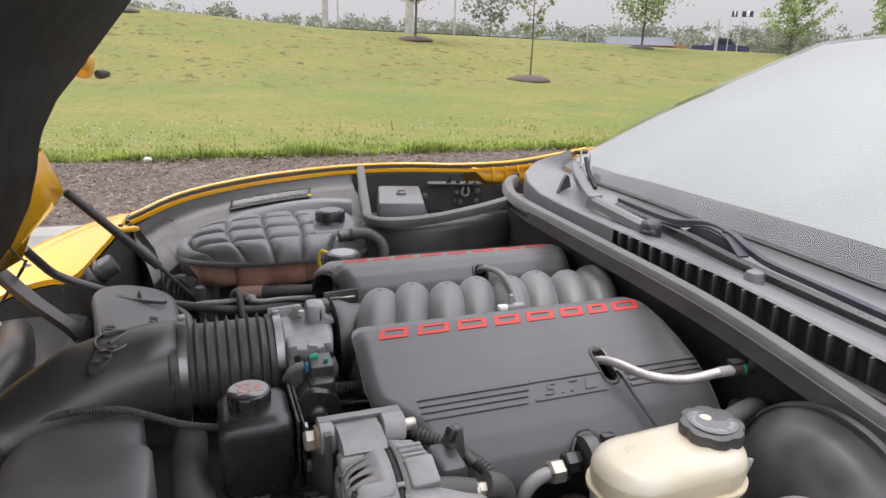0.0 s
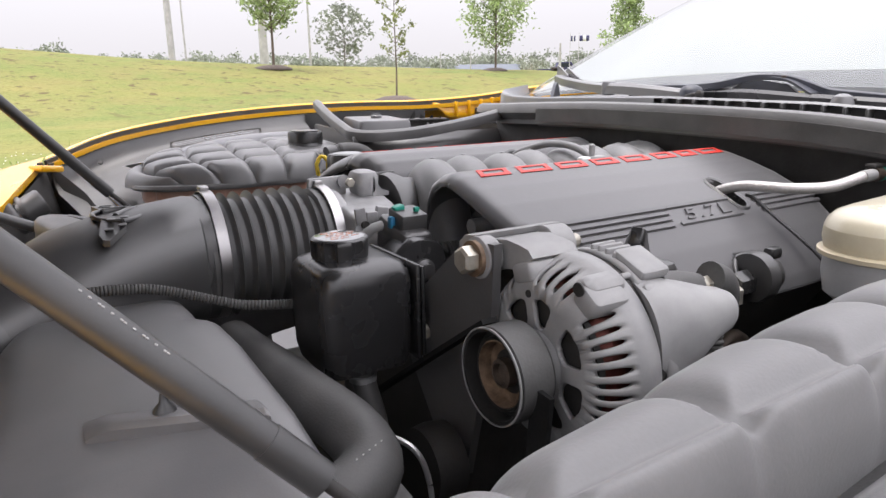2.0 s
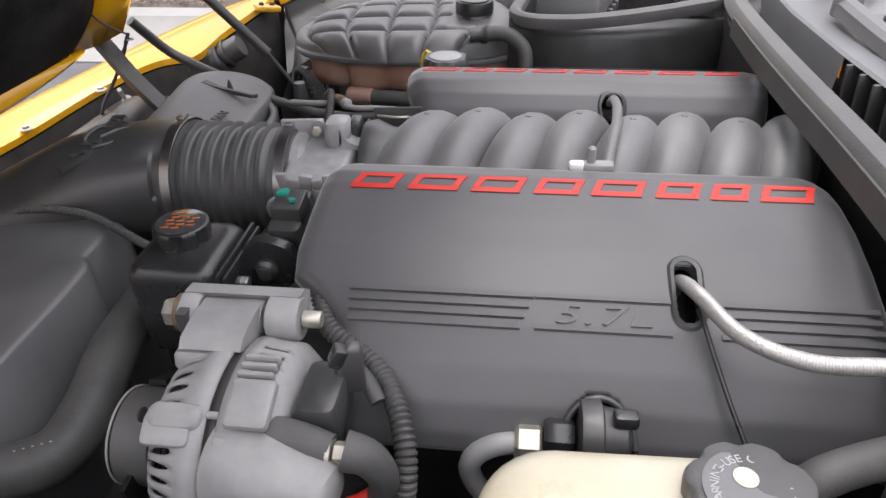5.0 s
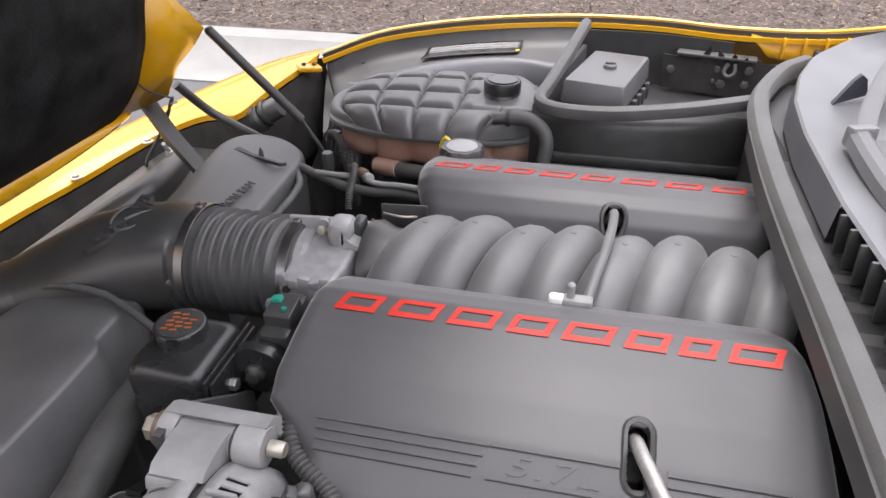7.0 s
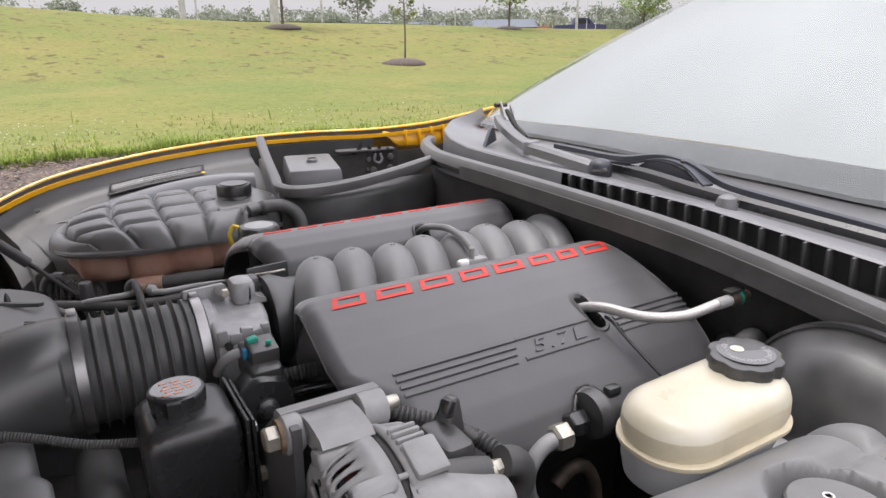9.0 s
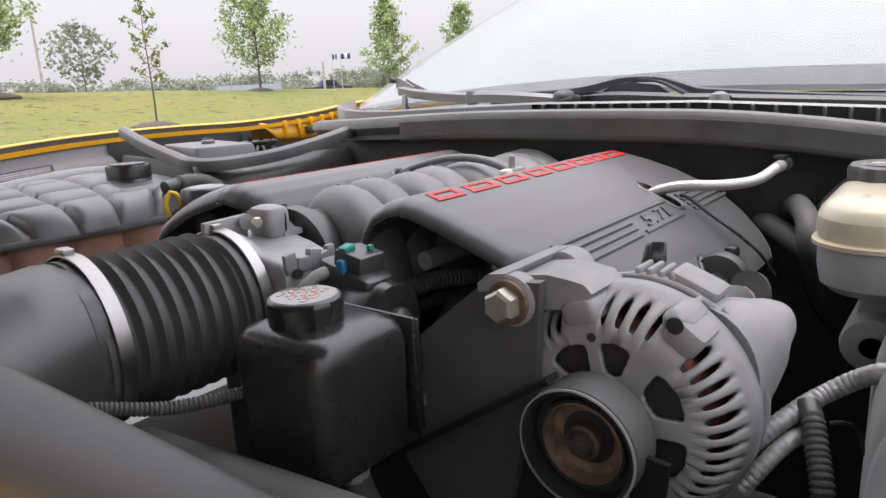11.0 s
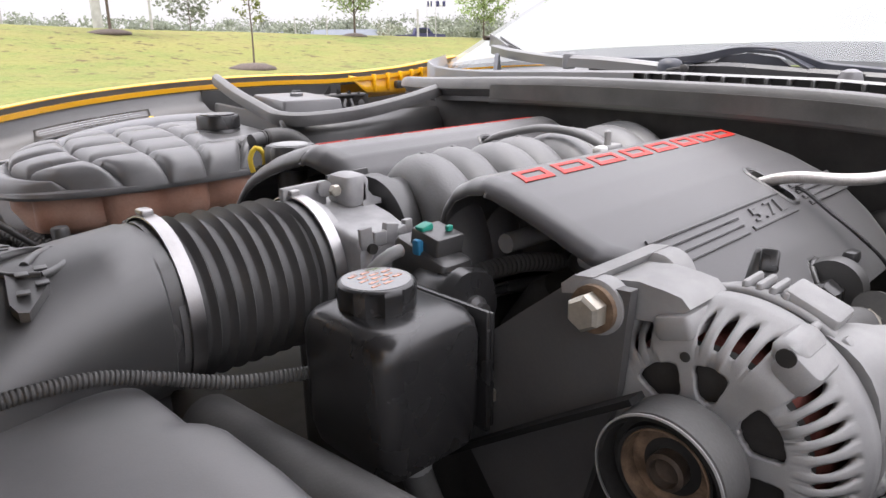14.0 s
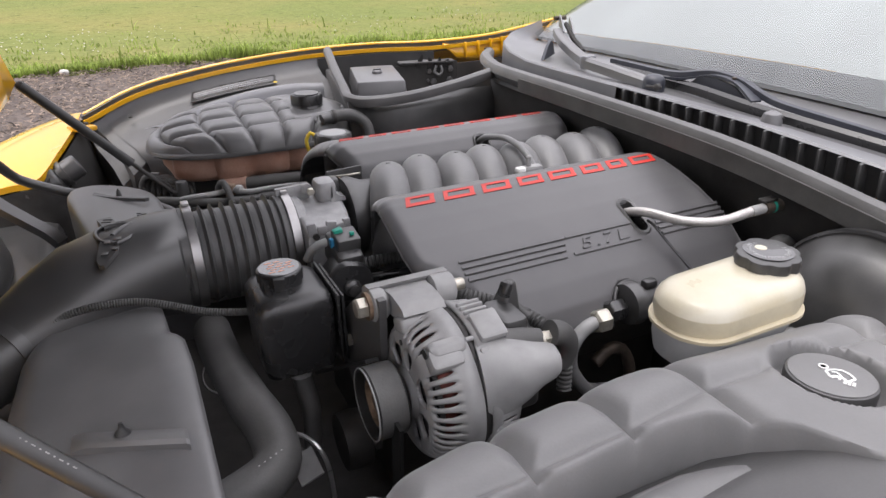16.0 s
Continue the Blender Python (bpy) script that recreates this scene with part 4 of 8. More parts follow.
part("bay_back", sweep([(q.x, q.y - 0.030, q.z - 0.060) for q in RIM_V[4:7]], [(-0.003, -0.085), (0.003, -0.085), (0.003, 0.036), (-0.003, 0.036)], 0.03), M_BLACK, car, "black inner side of the fender")
part("bay_back", sweep([(q.x, q.y - 0.030, q.z - 0.060) for q in RIM_V[6:]], [(-0.003, -0.085), (0.003, -0.085), (0.003, -0.002), (-0.003, -0.002)], 0.03), M_BLACK, car, "black inner side of the fender below the flange")
part("bay_side", block(0.365, 1.56, 0.79, 0.012, 0.36, 0.09, 0.004, (0, 0, -10)), M_LINER, car)
# added near-black sheet: stops light leaks, keeps the depth of the bay dark
part("bay_floor", block(0.1, CY, 0.30, 1.6, 1.45, 0.02, 0.004), M_DARK, car, "dark floor added under the engine")
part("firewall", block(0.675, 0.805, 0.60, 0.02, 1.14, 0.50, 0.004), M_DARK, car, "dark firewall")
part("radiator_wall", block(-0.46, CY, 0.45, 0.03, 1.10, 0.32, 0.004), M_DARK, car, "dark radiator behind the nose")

# rubber seals
SEAL_A = [(0.395, 1.722, 0.884), (0.372, 1.60, 0.862), (0.345, 1.45, 0.842), (0.335, 1.385, 0.836), (0.365, 1.352, 0.834), (0.45, 1.338, 0.838), (0.56, 1.345, 0.850), (0.665, 1.365, 0.864)]
SECTION = [(-0.010, -0.016), (0.010, -0.016), (0.013, -0.006), (0.011, 0.004), (0.004, 0.009), (-0.004, 0.009), (-0.011, 0.004), (-0.013, -0.006)]
part("bay_seal", sweep(SEAL_A, [(0.82 * a, 0.85 * b) for a, b in SECTION], 0.012), M_SEAL, car, "faded black rubber seal bent in a corner")
SEAL_B = [(0.792, 1.600, 0.862), (0.738, 1.524, 0.866), (0.694, 1.424, 0.869), (0.666, 1.335, 0.872), (0.646, 1.20, 0.877), (0.634, 1.05, 0.881), (0.630, 0.92, 0.881), (0.630, 0.78, 0.879), (0.630, 0.66, 0.875),
          (0.632, 0.56, 0.866), (0.635, 0.46, 0.853), (0.638, 0.34, 0.838), (0.64, 0.20, 0.825)]
SECTION_B = [(-0.018, -0.008), (-0.017, 0.003), (-0.011, 0.011), (0.0, 0.014), (0.010, 0.011), (0.015, 0.003), (0.014, -0.010), (0.011, -0.022), (-0.003, -0.024), (-0.007, -0.015)]
part("cowl_seal", sweep(SEAL_B, [(-0.84 * a, 0.9 * b) for a, b in SECTION_B], 0.012), M_SEAL, car, "thick faded rubber hood seal along the cowl")
# darker strip puts the shade of the seal's front face into colour
part("seal_flank", sweep([(x - 0.0160, y, z - 0.0115) for x, y, z in SEAL_B[4:]], [(-0.0015, -0.012), (0.0015, -0.012), (0.0015, 0.012), (-0.0015, 0.012)], 0.012), M_RUBBER, car, "flank of the hood seal, coloured dark for its shaded side")
edge = [(x - 0.003, y, z - 0.024) for x, y, z in SEAL_B]
part("seal_strip", sweep(edge, [(-0.004, -0.005), (0.004, -0.005), (0.004, 0.003), (-0.004, 0.003)], 0.02), M_COWL, car, "pale edge strip below the seal")

# cowl panel and grille
COWL_Y = [0.10, 0.30, 0.50, 0.70, 0.95, 1.15, 1.28, 1.40, 1.50, 1.60, 1.72]
COWL_X = [0.700, 0.697, 0.694, 0.690, 0.676, 0.684, 0.700, 0.731, 0.773, 0.855, 1.03]
COWL_Z = [0.858, 0.872, 0.886, 0.898, 0.903, 0.900, 0.897, 0.898, 0.902, 0.908, 0.918]
BASE_Y = [0.10, 0.30, 0.60, 0.95, 1.30, 1.60, 1.74]
BASE_X = [0.98, 0.89, 0.845, 0.834, 0.858, 0.935, 1.02]


def base_x(y):
    return lerp_table(y, BASE_Y, BASE_X)


def base_z(y):
    return 0.917 - 0.03 * ((y - CY) / 0.75) ** 2


def cowl_fn(u, v):
    y = 0.10 + 1.62 * u
    xa, za = lerp_table(y, COWL_Y, COWL_X), lerp_table(y, COWL_Y, COWL_Z)
    xb, zb = base_x(y), base_z(y)
    k = [(-0.006, -0.045, 0), (-0.003, -0.003, 0), (0.0, 0.0, 0), (0, -0.003, 0.08), (0, -0.016, 0.35), (0, -0.018, 0.7), (0, -0.012, 1.12)][int(round(v * 6))]
    xb = max(xb, xa + 0.02)
    return Vector((xa + k[0] + (xb - xa) * k[2], y, za + k[1] + (zb - za) * k[2]))


cowl = part("cowl_panel", grid_mesh(70, 6, cowl_fn, lambda u, v: (u > 0.522 or v > 0.17) and (v < 0.67 or u > 0.66)), M_COWLTOP, car, "faded grey plastic cowl panel under the windscreen")
part("glass_skirt", grid_mesh(70, 6, cowl_fn, lambda u, v: v > 0.67 and u < 0.66), M_COWL, car, "dark grey ledge below the windscreen")
part("cowl_channel", sweep([(x + 0.045, y, z - 0.028) for x, y, z in SEAL_B[1:]], [(-0.03, -0.006), (0.03, -0.006), (0.03, 0.0), (-0.03, 0.0)], 0.02), M_BLACK, car, "black gutter between seal and cowl")
# black backing colours in the shade between the ribs
part("grille_back", grid_mesh(40, 1, lambda u, v: Vector((lerp_table(0.10 + 0.88 * u, COWL_Y, COWL_X) + 0.010 - 0.004 * v, 0.10 + 0.88 * u, lerp_table(0.10 + 0.88 * u, COWL_Y, COWL_Z) - 0.060 + 0.056 * v))), M_BLACK, cowl, "black sheet for the shaded recess of the air grille")
for k in range(30):
    y = 0.935 - 0.0275 * k
    xa, za = lerp_table(y, COWL_Y, COWL_X), lerp_table(y, COWL_Y, COWL_Z)
    part("grille_rib", block(xa + 0.001, y, za - 0.025, 0.016, 0.0042, 0.044, 0.0012, (0, -5, 0)), M_DUCT, cowl)
for k in range(17):
    y = 0.925 - 0.045 * k
    part("grille_slat", block(0.676, y - 0.012, lerp_table(y, COWL_Y, COWL_Z) - 0.050, 0.035, 0.030, 0.003, 0.001), M_BLACK2, cowl)


# windscreen and what lies behind it
def screen(u, v, dx=0.0):
    y = 0.12 + 1.65 * u
    s = (y - CY) / 0.825
    yb = CY + s * 0.78
    yt = CY + s * 0.58
    b = Vector((base_x(yb), yb, base_z(yb)))
    t = Vector((1.66 + 0.06 * s * s, yt, 1.272 - 0.03 * s * s))
    q = b.lerp(t, v)
    q.z += 0.035 * math.sin(math.pi * v) - 0.02 * math.sin(math.pi * v) * s * s
    return q + Vector((dx, 0, -dx * 1.2))


def band_top(u):
    """How far up the glass the band of print and painted reflection reaches; wider towards the near side."""
    return 0.040 + 0.050 * (1 - u)


pane = part("windscreen", grid_mesh(40, 16, screen), M_GLASS, car, "raked curved windscreen reflecting a white sky")
pane.visible_shadow = False
# added sheet that whitens the glass as the reflected sky would
part("sky_backing", grid_mesh(40, 16, lambda u, v: screen(u, band_top(u) + 0.001 + (0.999 - band_top(u)) * v, 0.007)), M_SKYGLARE, car, "pale sheet added behind the glass for the reflected sky")
# edge print, widened and greyed to carry the dash's dark reflection
part("glass_band", grid_mesh(40, 6, lambda u, v: screen(u, band_top(u) * v, 0.007)), M_FRIT, car, "dark band along the foot of the windscreen, print and painted reflection")


def roof_fn(u, v):
    y = CY + (2 * u - 1) * 0.56
    s = (y - CY) / 0.58
    return Vector((1.665 + 0.06 * s * s + 0.8 * v, y, 1.266 - 0.03 * s * s - 0.16 * v - 0.2 * v * v))


solid(part("roof", grid_mesh(16, 8, roof_fn), M_WIPER, car, "black roof panel"), 0.006)
for f in (1, -1):
    line = [screen(0.5 + 0.5 * f, k / 8) + Vector((0, -0.012 * f, -0.012)) for k in range(9)]
    # black trim given a pale colour for the glare along the glass edge
    part("pillar", sweep(line, [(-0.005, -0.014), (0.005, -0.014), (0.005, -0.006), (-0.005, -0.006)], 0.05), M_SKYGLARE, car, "windscreen pillar trim, coloured pale for sky glare")
    part("door_side", block(1.75, CY + f * 0.80, 0.62, 1.3, 0.06, 0.60, 0.02), M_YELLOW, car, "yellow door side")
for x in (-0.25, 2.0):
    for f in (1, -1):
        wheel = part("wheel", lathe([(0.10, -0.12), (0.30, -0.12), (0.325, -0.09), (0.33, 0.0), (0.325, 0.09), (0.30, 0.12), (0.10, 0.12)], (x + 0.15, CY + f * 0.80, 0.33), "y", 40), M_TYRE, car)
        part("rim", lathe([(0.02, -0.125), (0.22, -0.125), (0.225, 0.0), (0.22, 0.125), (0.02, 0.125)], (x + 0.15, CY + f * 0.80, 0.33), "y", 32), M_ALU2, wheel)


# wipers
far_wiper = thing("wiper", "grey wiper arm with a folded hinge raised off the cowl", "wiper", (0.73, 0.935, 0.90), group="windscreen wipers")
ARM = [(-0.013, -0.010), (0.013, -0.010), (0.012, 0.004), (0.006, 0.009), (-0.006, 0.009), (-0.012, 0.004)]
part("arm", sweep([(0.733, 0.930, 0.902), (0.726, 0.985, 0.908), (0.724, 1.05, 0.913), (0.727, 1.108, 0.915)], ARM, 0.01), M_COWL, far_wiper, "faded grey wiper arm")
part("arm_end", lathe([(0.017, -0.030), (0.0195, -0.006), (0.0185, 0.006), (0.015, 0.012), (0.008, 0.015), (0.002, 0.0155)], (0.733, 0.932, 0.904), "z", 26), M_WIPER, far_wiper, "dark rounded cap over the pivot")
part("joint", block(0.730, 1.112, 0.914, 0.034, 0.016, 0.026, 0.004, (0, 0, 18)), M_COWLTOP, far_wiper, "pale knuckle of the folded arm")
part("channel", sweep([(0.733, 1.112, 0.915), (0.765, 1.20, 0.920), (0.812, 1.31, 0.928), (0.850, 1.385, 0.936)], [(-0.011, -0.012), (0.011, -0.012), (0.011, 0.003), (0.008, 0.005), (-0.008, 0.005), (-0.011, 0.003)], 0.01), M_COWL, far_wiper, "grey folded hinge channel")
part("cheek", sweep([(0.835, 1.34, 0.928), (0.868, 1.395, 0.942), (0.893, 1.440, 0.952)], [(-0.0015, -0.013), (0.0015, -0.013), (0.0015, 0.012), (-0.0015, 0.012)], 0.01), M_COWLTOP, far_wiper, "pale pressed hinge cheek")
part("cheek", sweep([(0.852, 1.325, 0.924), (0.886, 1.38, 0.936), (0.910, 1.425, 0.948)], [(-0.0015, -0.012), (0.0015, -0.012), (0.0015, 0.011), (-0.0015, 0.011)], 0.01), M_COWLTOP, far_wiper, "pale pressed hinge cheek")
part("spring", tube([(0.800, 1.22, 0.914), (0.845, 1.32, 0.928), (0.890, 1.41, 0.945)], 0.0045, 10, ribs=0.0008, pitch=0.003), M_DARK, far_wiper)
part("hinge_pin", lathe([(0.005, -0.016), (0.005, 0.016), (0.002, 0.018)], (0.897, 1.445, 0.955), "x", 12), M_DULL, far_wiper)
part("link", tube([(0.712, 0.925, 0.902), (0.706, 0.905, 0.905), (0.714, 0.893, 0.905)], 0.003, 8), M_DARK, far_wiper)
part("ball", lathe([(0.002, -0.006), (0.006, -0.003), (0.006, 0.003), (0.002, 0.006)], (0.708, 0.897, 0.906), "x", 12), M_DARK, far_wiper)
near_wiper = thing("wiper", "black wiper with a humped bridge lying along the windscreen foot", "wiper", (0.77, 0.80, 0.90), group="windscreen wipers")
part("rail", sweep([(0.791, 1.112, 0.914), (0.782, 1.034, 0.916), (0.776, 0.967, 0.917), (0.772, 0.911, 0.921), (0.781, 0.865, 0.930), (0.783, 0.834, 0.932), (0.779, 0.791, 0.929), (0.777, 0.757, 0.919), (0.780, 0.735, 0.911), (0.776, 0.696, 0.907), (0.785, 0.62, 0.900), (0.80, 0.42, 0.885), (0.83, 0.25, 0.870)],
                   [(-0.007, -0.006), (0.007, -0.006), (0.006, 0.002), (0.0, 0.004), (-0.006, 0.002)], 0.008), M_WIPER, near_wiper, "black spring rail of the wiper")
part("blade", sweep([(0.775, 1.10, 0.902), (0.768, 1.00, 0.904), (0.764, 0.92, 0.905), (0.758, 0.85, 0.905), (0.756, 0.797, 0.902), (0.755, 0.751, 0.899), (0.757, 0.673, 0.895), (0.775, 0.42, 0.880), (0.80, 0.26, 0.868)],
                    [(-0.004, -0.010), (0.004, -0.010), (0.006, 0.003), (0.0, 0.008), (-0.006, 0.003)], 0.01), M_BLACK2, near_wiper, "black wiper blade with its rubber lip")
part("bridge", sweep([(0.770, 0.955, 0.908), (0.768, 0.90, 0.914), (0.772, 0.86, 0.924), (0.774, 0.825, 0.929), (0.770, 0.785, 0.924), (0.762, 0.745, 0.906)], [(-0.009, -0.0015), (0.009, -0.0015), (0.009, 0.002), (-0.009, 0.002)], 0.008), M_WIPER, near_wiper, "dark pressed bridge over the blade")
part("bridge_web", rings_mesh([[Vector((0.764 + dx, y, z)) for y, z in ((0.90, 0.900), (0.865, 0.922), (0.83, 0.926), (0.79, 0.920), (0.755, 0.898))] for dx in (0.0, 0.004)]), M_WIPER, near_wiper)
part("rivet", lathe([(0.004, 0), (0.004, 0.003), (0.001, 0.004)], (0.772, 0.80, 0.929), "z", 12), M_DULL, near_wiper)
t = thing("washer_nozzle", "small grey washer nozzle dome on the cowl", "nozzle", (0.730, 0.69, 0.888))
part("dome", lathe([(0.015, -0.012), (0.0145, 0.006), (0.0115, 0.014), (0.005, 0.0175), (0.001, 0.018)], (0.730, 0.688, 0.890), "z", 22), M_COWL, t)
part("jet", lathe([(0.002, 0), (0.002, 0.002), (0.0008, 0.002)], (0.736, 0.676, 0.900), "-y", 8), M_DARK, t)
t = thing("cowl_clip", "small black fin-shaped clip standing on the cowl", "clip", (0.775, 1.32, 0.90))
part("fin", rings_mesh([[Vector((x, y + dy, z)) for x, y, z in ((0.752, 1.30, 0.888), (0.806, 1.335, 0.894), (0.798, 1.332, 0.918), (0.788, 1.326, 0.925), (0.777, 1.318, 0.918))] for dy in (-0.005, 0.005)]), M_WIPER, t)

# ---------------------------------------------------------------- engine
block_t = thing("engine_block", "dark cast engine block below the covers", "engine", (0.42, CY, 0.4))
part("crankcase", block(0.42, CY, 0.52, 0.50, 0.34, 0.36, 0.02), M_DARK, block_t)
for f in (1, -1):
    part("cylinder_head", block(0.43, CY + f * 0.215, 0.665, 0.48, 0.15, 0.13, 0.02, (f * -35, 0, 0)), M_DARK, block_t)
    for k in range(4):
        part("ignition_coil", block(0.26 + 0.105 * k, CY + f * 0.225, 0.755, 0.05, 0.06, 0.035, 0.006, (f * -30, 0, 0)), M_BLACK, block_t)
    part("fuel_rail", tube([(0.20, CY + f * 0.155, 0.775), (0.4, CY + f * 0.155, 0.775), (0.64, CY + f * 0.155, 0.775)], 0.009, 10, 0.1), M_ALU, block_t)

# profile of a rocker cover, from its inner hem outwards: (distance from the middle line, height)
PROF = [(0.082, 0.758), (0.086, 0.785), (0.096, 0.808), (0.112, 0.824), (0.132, 0.833), (0.152, 0.8365), (0.172, 0.834), (0.205, 0.825), (0.24, 0.8135),
        (0.275, 0.798), (0.30, 0.783), (0.325, 0.763), (0.345, 0.742), (0.358, 0.722), (0.362, 0.708)]
PD = [p[0] for p in PROF]
PZ = [p[1] for p in PROF]


def cover_z(d):
    return lerp_table(d, PD, PZ)


def cover_front(d):
    return lerp_table(d, [0.08, 0.11, 0.15, 0.245, 0.268, 0.292, 0.305, 0.37], [0.182, 0.174, 0.168, 0.163, 0.166, 0.196, 0.212, 0.216])


def cover_rear(d):
    return lerp_table(d, [0.08, 0.13, 0.20, 0.30, 0.37], [0.604, 0.626, 0.634, 0.638, 0.634])


prof_s = [0.0]
for a, b in zip(PROF, PROF[1:]):
    prof_s.append(prof_s[-1] + math.hypot(b[0] - a[0], b[1] - a[1]))


def cover_point(u, v, turn):
    s = v * prof_s[-1]
    d, z = float(np.interp(s, prof_s, PD)), float(np.interp(s, prof_s, PZ))
    xa, xb = cover_front(d), cover_rear(d)
    # rolled ends
    e = 0.014
    n = 208
    k = u * n
    if k < 12:
        t = k / 12
        x, drop = xa + e * 1.4 * t, 0.013 * (1 - math.sqrt(max(0, 1 - (1 - t) ** 2)))
    elif k > n - 12:
        t = (n - k) / 12
        x, drop = xb - e * 2.0 * t, 0.022 * (1 - math.sqrt(max(0, 1 - (1 - t) ** 2)))
    else:
        x, drop = xa + e * 1.4 + (xb - e * 2.0 - xa - e * 1.4) * (k - 12) / (n - 24), 0
    q = Vector((x, CY - d + drop * 0.25 * (1 if d > 0.16 else -1), z - drop))
    return turned(q) if turn else q


def turned(q):
    return Vector((0.825 - q.x, 2 * CY - q.y, q.z - 0.006))


def on_cover(x, d, up, turn):
    z0, z1 = cover_z(d - 0.002), cover_z(d + 0.002)
    nrm = Vector((0, -(z0 - z1), 0.004)).normalized()
    q = Vector((x, CY - d, cover_z(d))) + nrm * up
    return turned(q) if turn else q


def slot_ring(cx, cd, w, ln, up, turn, n=10):
    pts = []
    for k in range(2 * n + 2):
        if k <= n:
            a, dd = math.pi * k / n, -(ln / 2 - w / 2)
            pts.append(on_cover(cx + w / 2 * math.cos(a), cd + dd - w / 2 * math.sin(a), up, turn))
        else:
            a, dd = math.pi * (k - n - 1) / n, ln / 2 - w / 2
            pts.append(on_cover(cx - w / 2 * math.cos(a), cd + dd + w / 2 * math.sin(a), up, turn))
    return pts


def rocker_cover(turn, slot, label):
    at = (0.42, CY - 0.2, 0.70)
    t = thing("engine_cover", label, "engine cover", turned(Vector(at)) if turn else at, group="engine covers")
    sx, sd, sw, sl = slot

    def keep(u, v):
        q = cover_point(u, v, False)
        d = CY - q.y
        if abs(q.x - sx) < sw / 2 - 0.002 and abs(d - sd) < sl / 2 - 0.004:
            return False
        if not turn and (q.x - 0.416) ** 2 + (d - 0.365) ** 2 < 0.029 ** 2:
            return False
        return True
    bm = grid_mesh(208, 110, lambda u, v: cover_point(u, v, turn), keep)
    shell = solid(part("shell", bm, M_COVER, t), 0.0035, -1.0)
    # rim of the slot
    rs = [slot_ring(sx, sd, sw + 0.006, sl + 0.006, 0.0006, turn), slot_ring(sx, sd, sw + 0.002, sl + 0.002, 0.0022, turn),
          slot_ring(sx, sd, sw - 0.004, sl - 0.004, 0.0012, turn), slot_ring(sx, sd, sw - 0.005, sl - 0.005, -0.012, turn)]
    part("slot_rim", rings_mesh(rs, caps=False), M_BLACK, t, "black rim of the hose opening")

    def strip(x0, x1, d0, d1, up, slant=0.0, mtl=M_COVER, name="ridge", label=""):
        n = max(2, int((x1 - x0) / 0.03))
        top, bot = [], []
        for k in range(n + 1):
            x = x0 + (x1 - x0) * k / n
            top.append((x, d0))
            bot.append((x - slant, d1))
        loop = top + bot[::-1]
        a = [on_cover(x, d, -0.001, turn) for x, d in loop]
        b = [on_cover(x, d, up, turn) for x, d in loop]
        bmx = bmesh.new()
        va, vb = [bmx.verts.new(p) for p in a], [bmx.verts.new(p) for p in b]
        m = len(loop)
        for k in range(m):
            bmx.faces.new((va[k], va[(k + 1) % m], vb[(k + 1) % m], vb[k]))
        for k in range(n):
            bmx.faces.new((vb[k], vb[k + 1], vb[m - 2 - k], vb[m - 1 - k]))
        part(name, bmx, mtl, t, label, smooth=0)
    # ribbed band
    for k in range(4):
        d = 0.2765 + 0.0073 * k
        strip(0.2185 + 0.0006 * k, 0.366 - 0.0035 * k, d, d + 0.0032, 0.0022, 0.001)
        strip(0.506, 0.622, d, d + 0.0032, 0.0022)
        # dark strips beside the ridges: their shade put into colour, nothing is cut
        strip(0.2190 + 0.0006 * k, 0.366 - 0.0035 * k, d + 0.0034, d + 0.0043, 0.0005, 0, M_DARK, "groove_shade")
        strip(0.5065, 0.622, d + 0.0034, d + 0.0043, 0.0005, 0, M_DARK, "groove_shade")
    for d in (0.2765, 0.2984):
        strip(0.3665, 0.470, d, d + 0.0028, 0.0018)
        strip(0.3665, 0.470, d + 0.0030, d + 0.0040, 0.0005, 0, M_DARK, "groove_shade")
    # red inlay: a row of plain slanted frames
    for x0, w in ((0.1985, 0.047), (0.2515, 0.052), (0.3085, 0.050), (0.3640, 0.046), (0.4140, 0.050), (0.4690, 0.043), (0.5150, 0.038), (0.5565, 0.050)):
        strip(x0 + 0.007, x0 + w, 0.1555, 0.1605, 0.0009, 0.002, M_RED, "inlay_bar", "red painted bar")
        strip(x0 + 0.001, x0 + w - 0.006, 0.1720, 0.1775, 0.0009, 0.002, M_RED, "inlay_bar", "red painted bar")
        strip(x0 + 0.0052, x0 + 0.0115, 0.1606, 0.1719, 0.0009, 0.0045, M_RED, "inlay_bar", "red painted bar")
        strip(x0 + w - 0.0085, x0 + w - 0.0022, 0.1606, 0.1719, 0.0009, 0.0045, M_RED, "inlay_bar", "red painted bar")
        # inset shade along the red bars, laid on as thin dark strips
        strip(x0 + 0.0135, x0 + w - 0.010, 0.1607, 0.1615, 0.0004, 0.0, M_DARK, "groove_shade")
        strip(x0 + 0.001, x0 + w - 0.007, 0.1777, 0.1783, 0.0004, 0.0, M_DARK, "groove_shade")
    part("displacement_lettering", letters("5.7L", 0.019, lambda a, b, c: on_cover(0.4180 + a * 2.05 + b * 0.45, 0.2965 - b * 1.02, 0.0006 + c, turn), 0.0015, 1.15), M_COVER, t, "raised displacement lettering")
    return t


rocker_cover(False, (0.4835, 0.268, 0.0216, 0.053), "satin grey plastic engine cover with red inlay and a ribbed band")
rocker_cover(True, (0.825 - 0.462, 0.101, 0.030, 0.030), "matching satin grey engine cover on the other cylinder bank")

# intake manifold
man = thing("intake_manifold", "grey moulded intake manifold with eight arched runners", "intake manifold", (0.42, CY, 0.70))
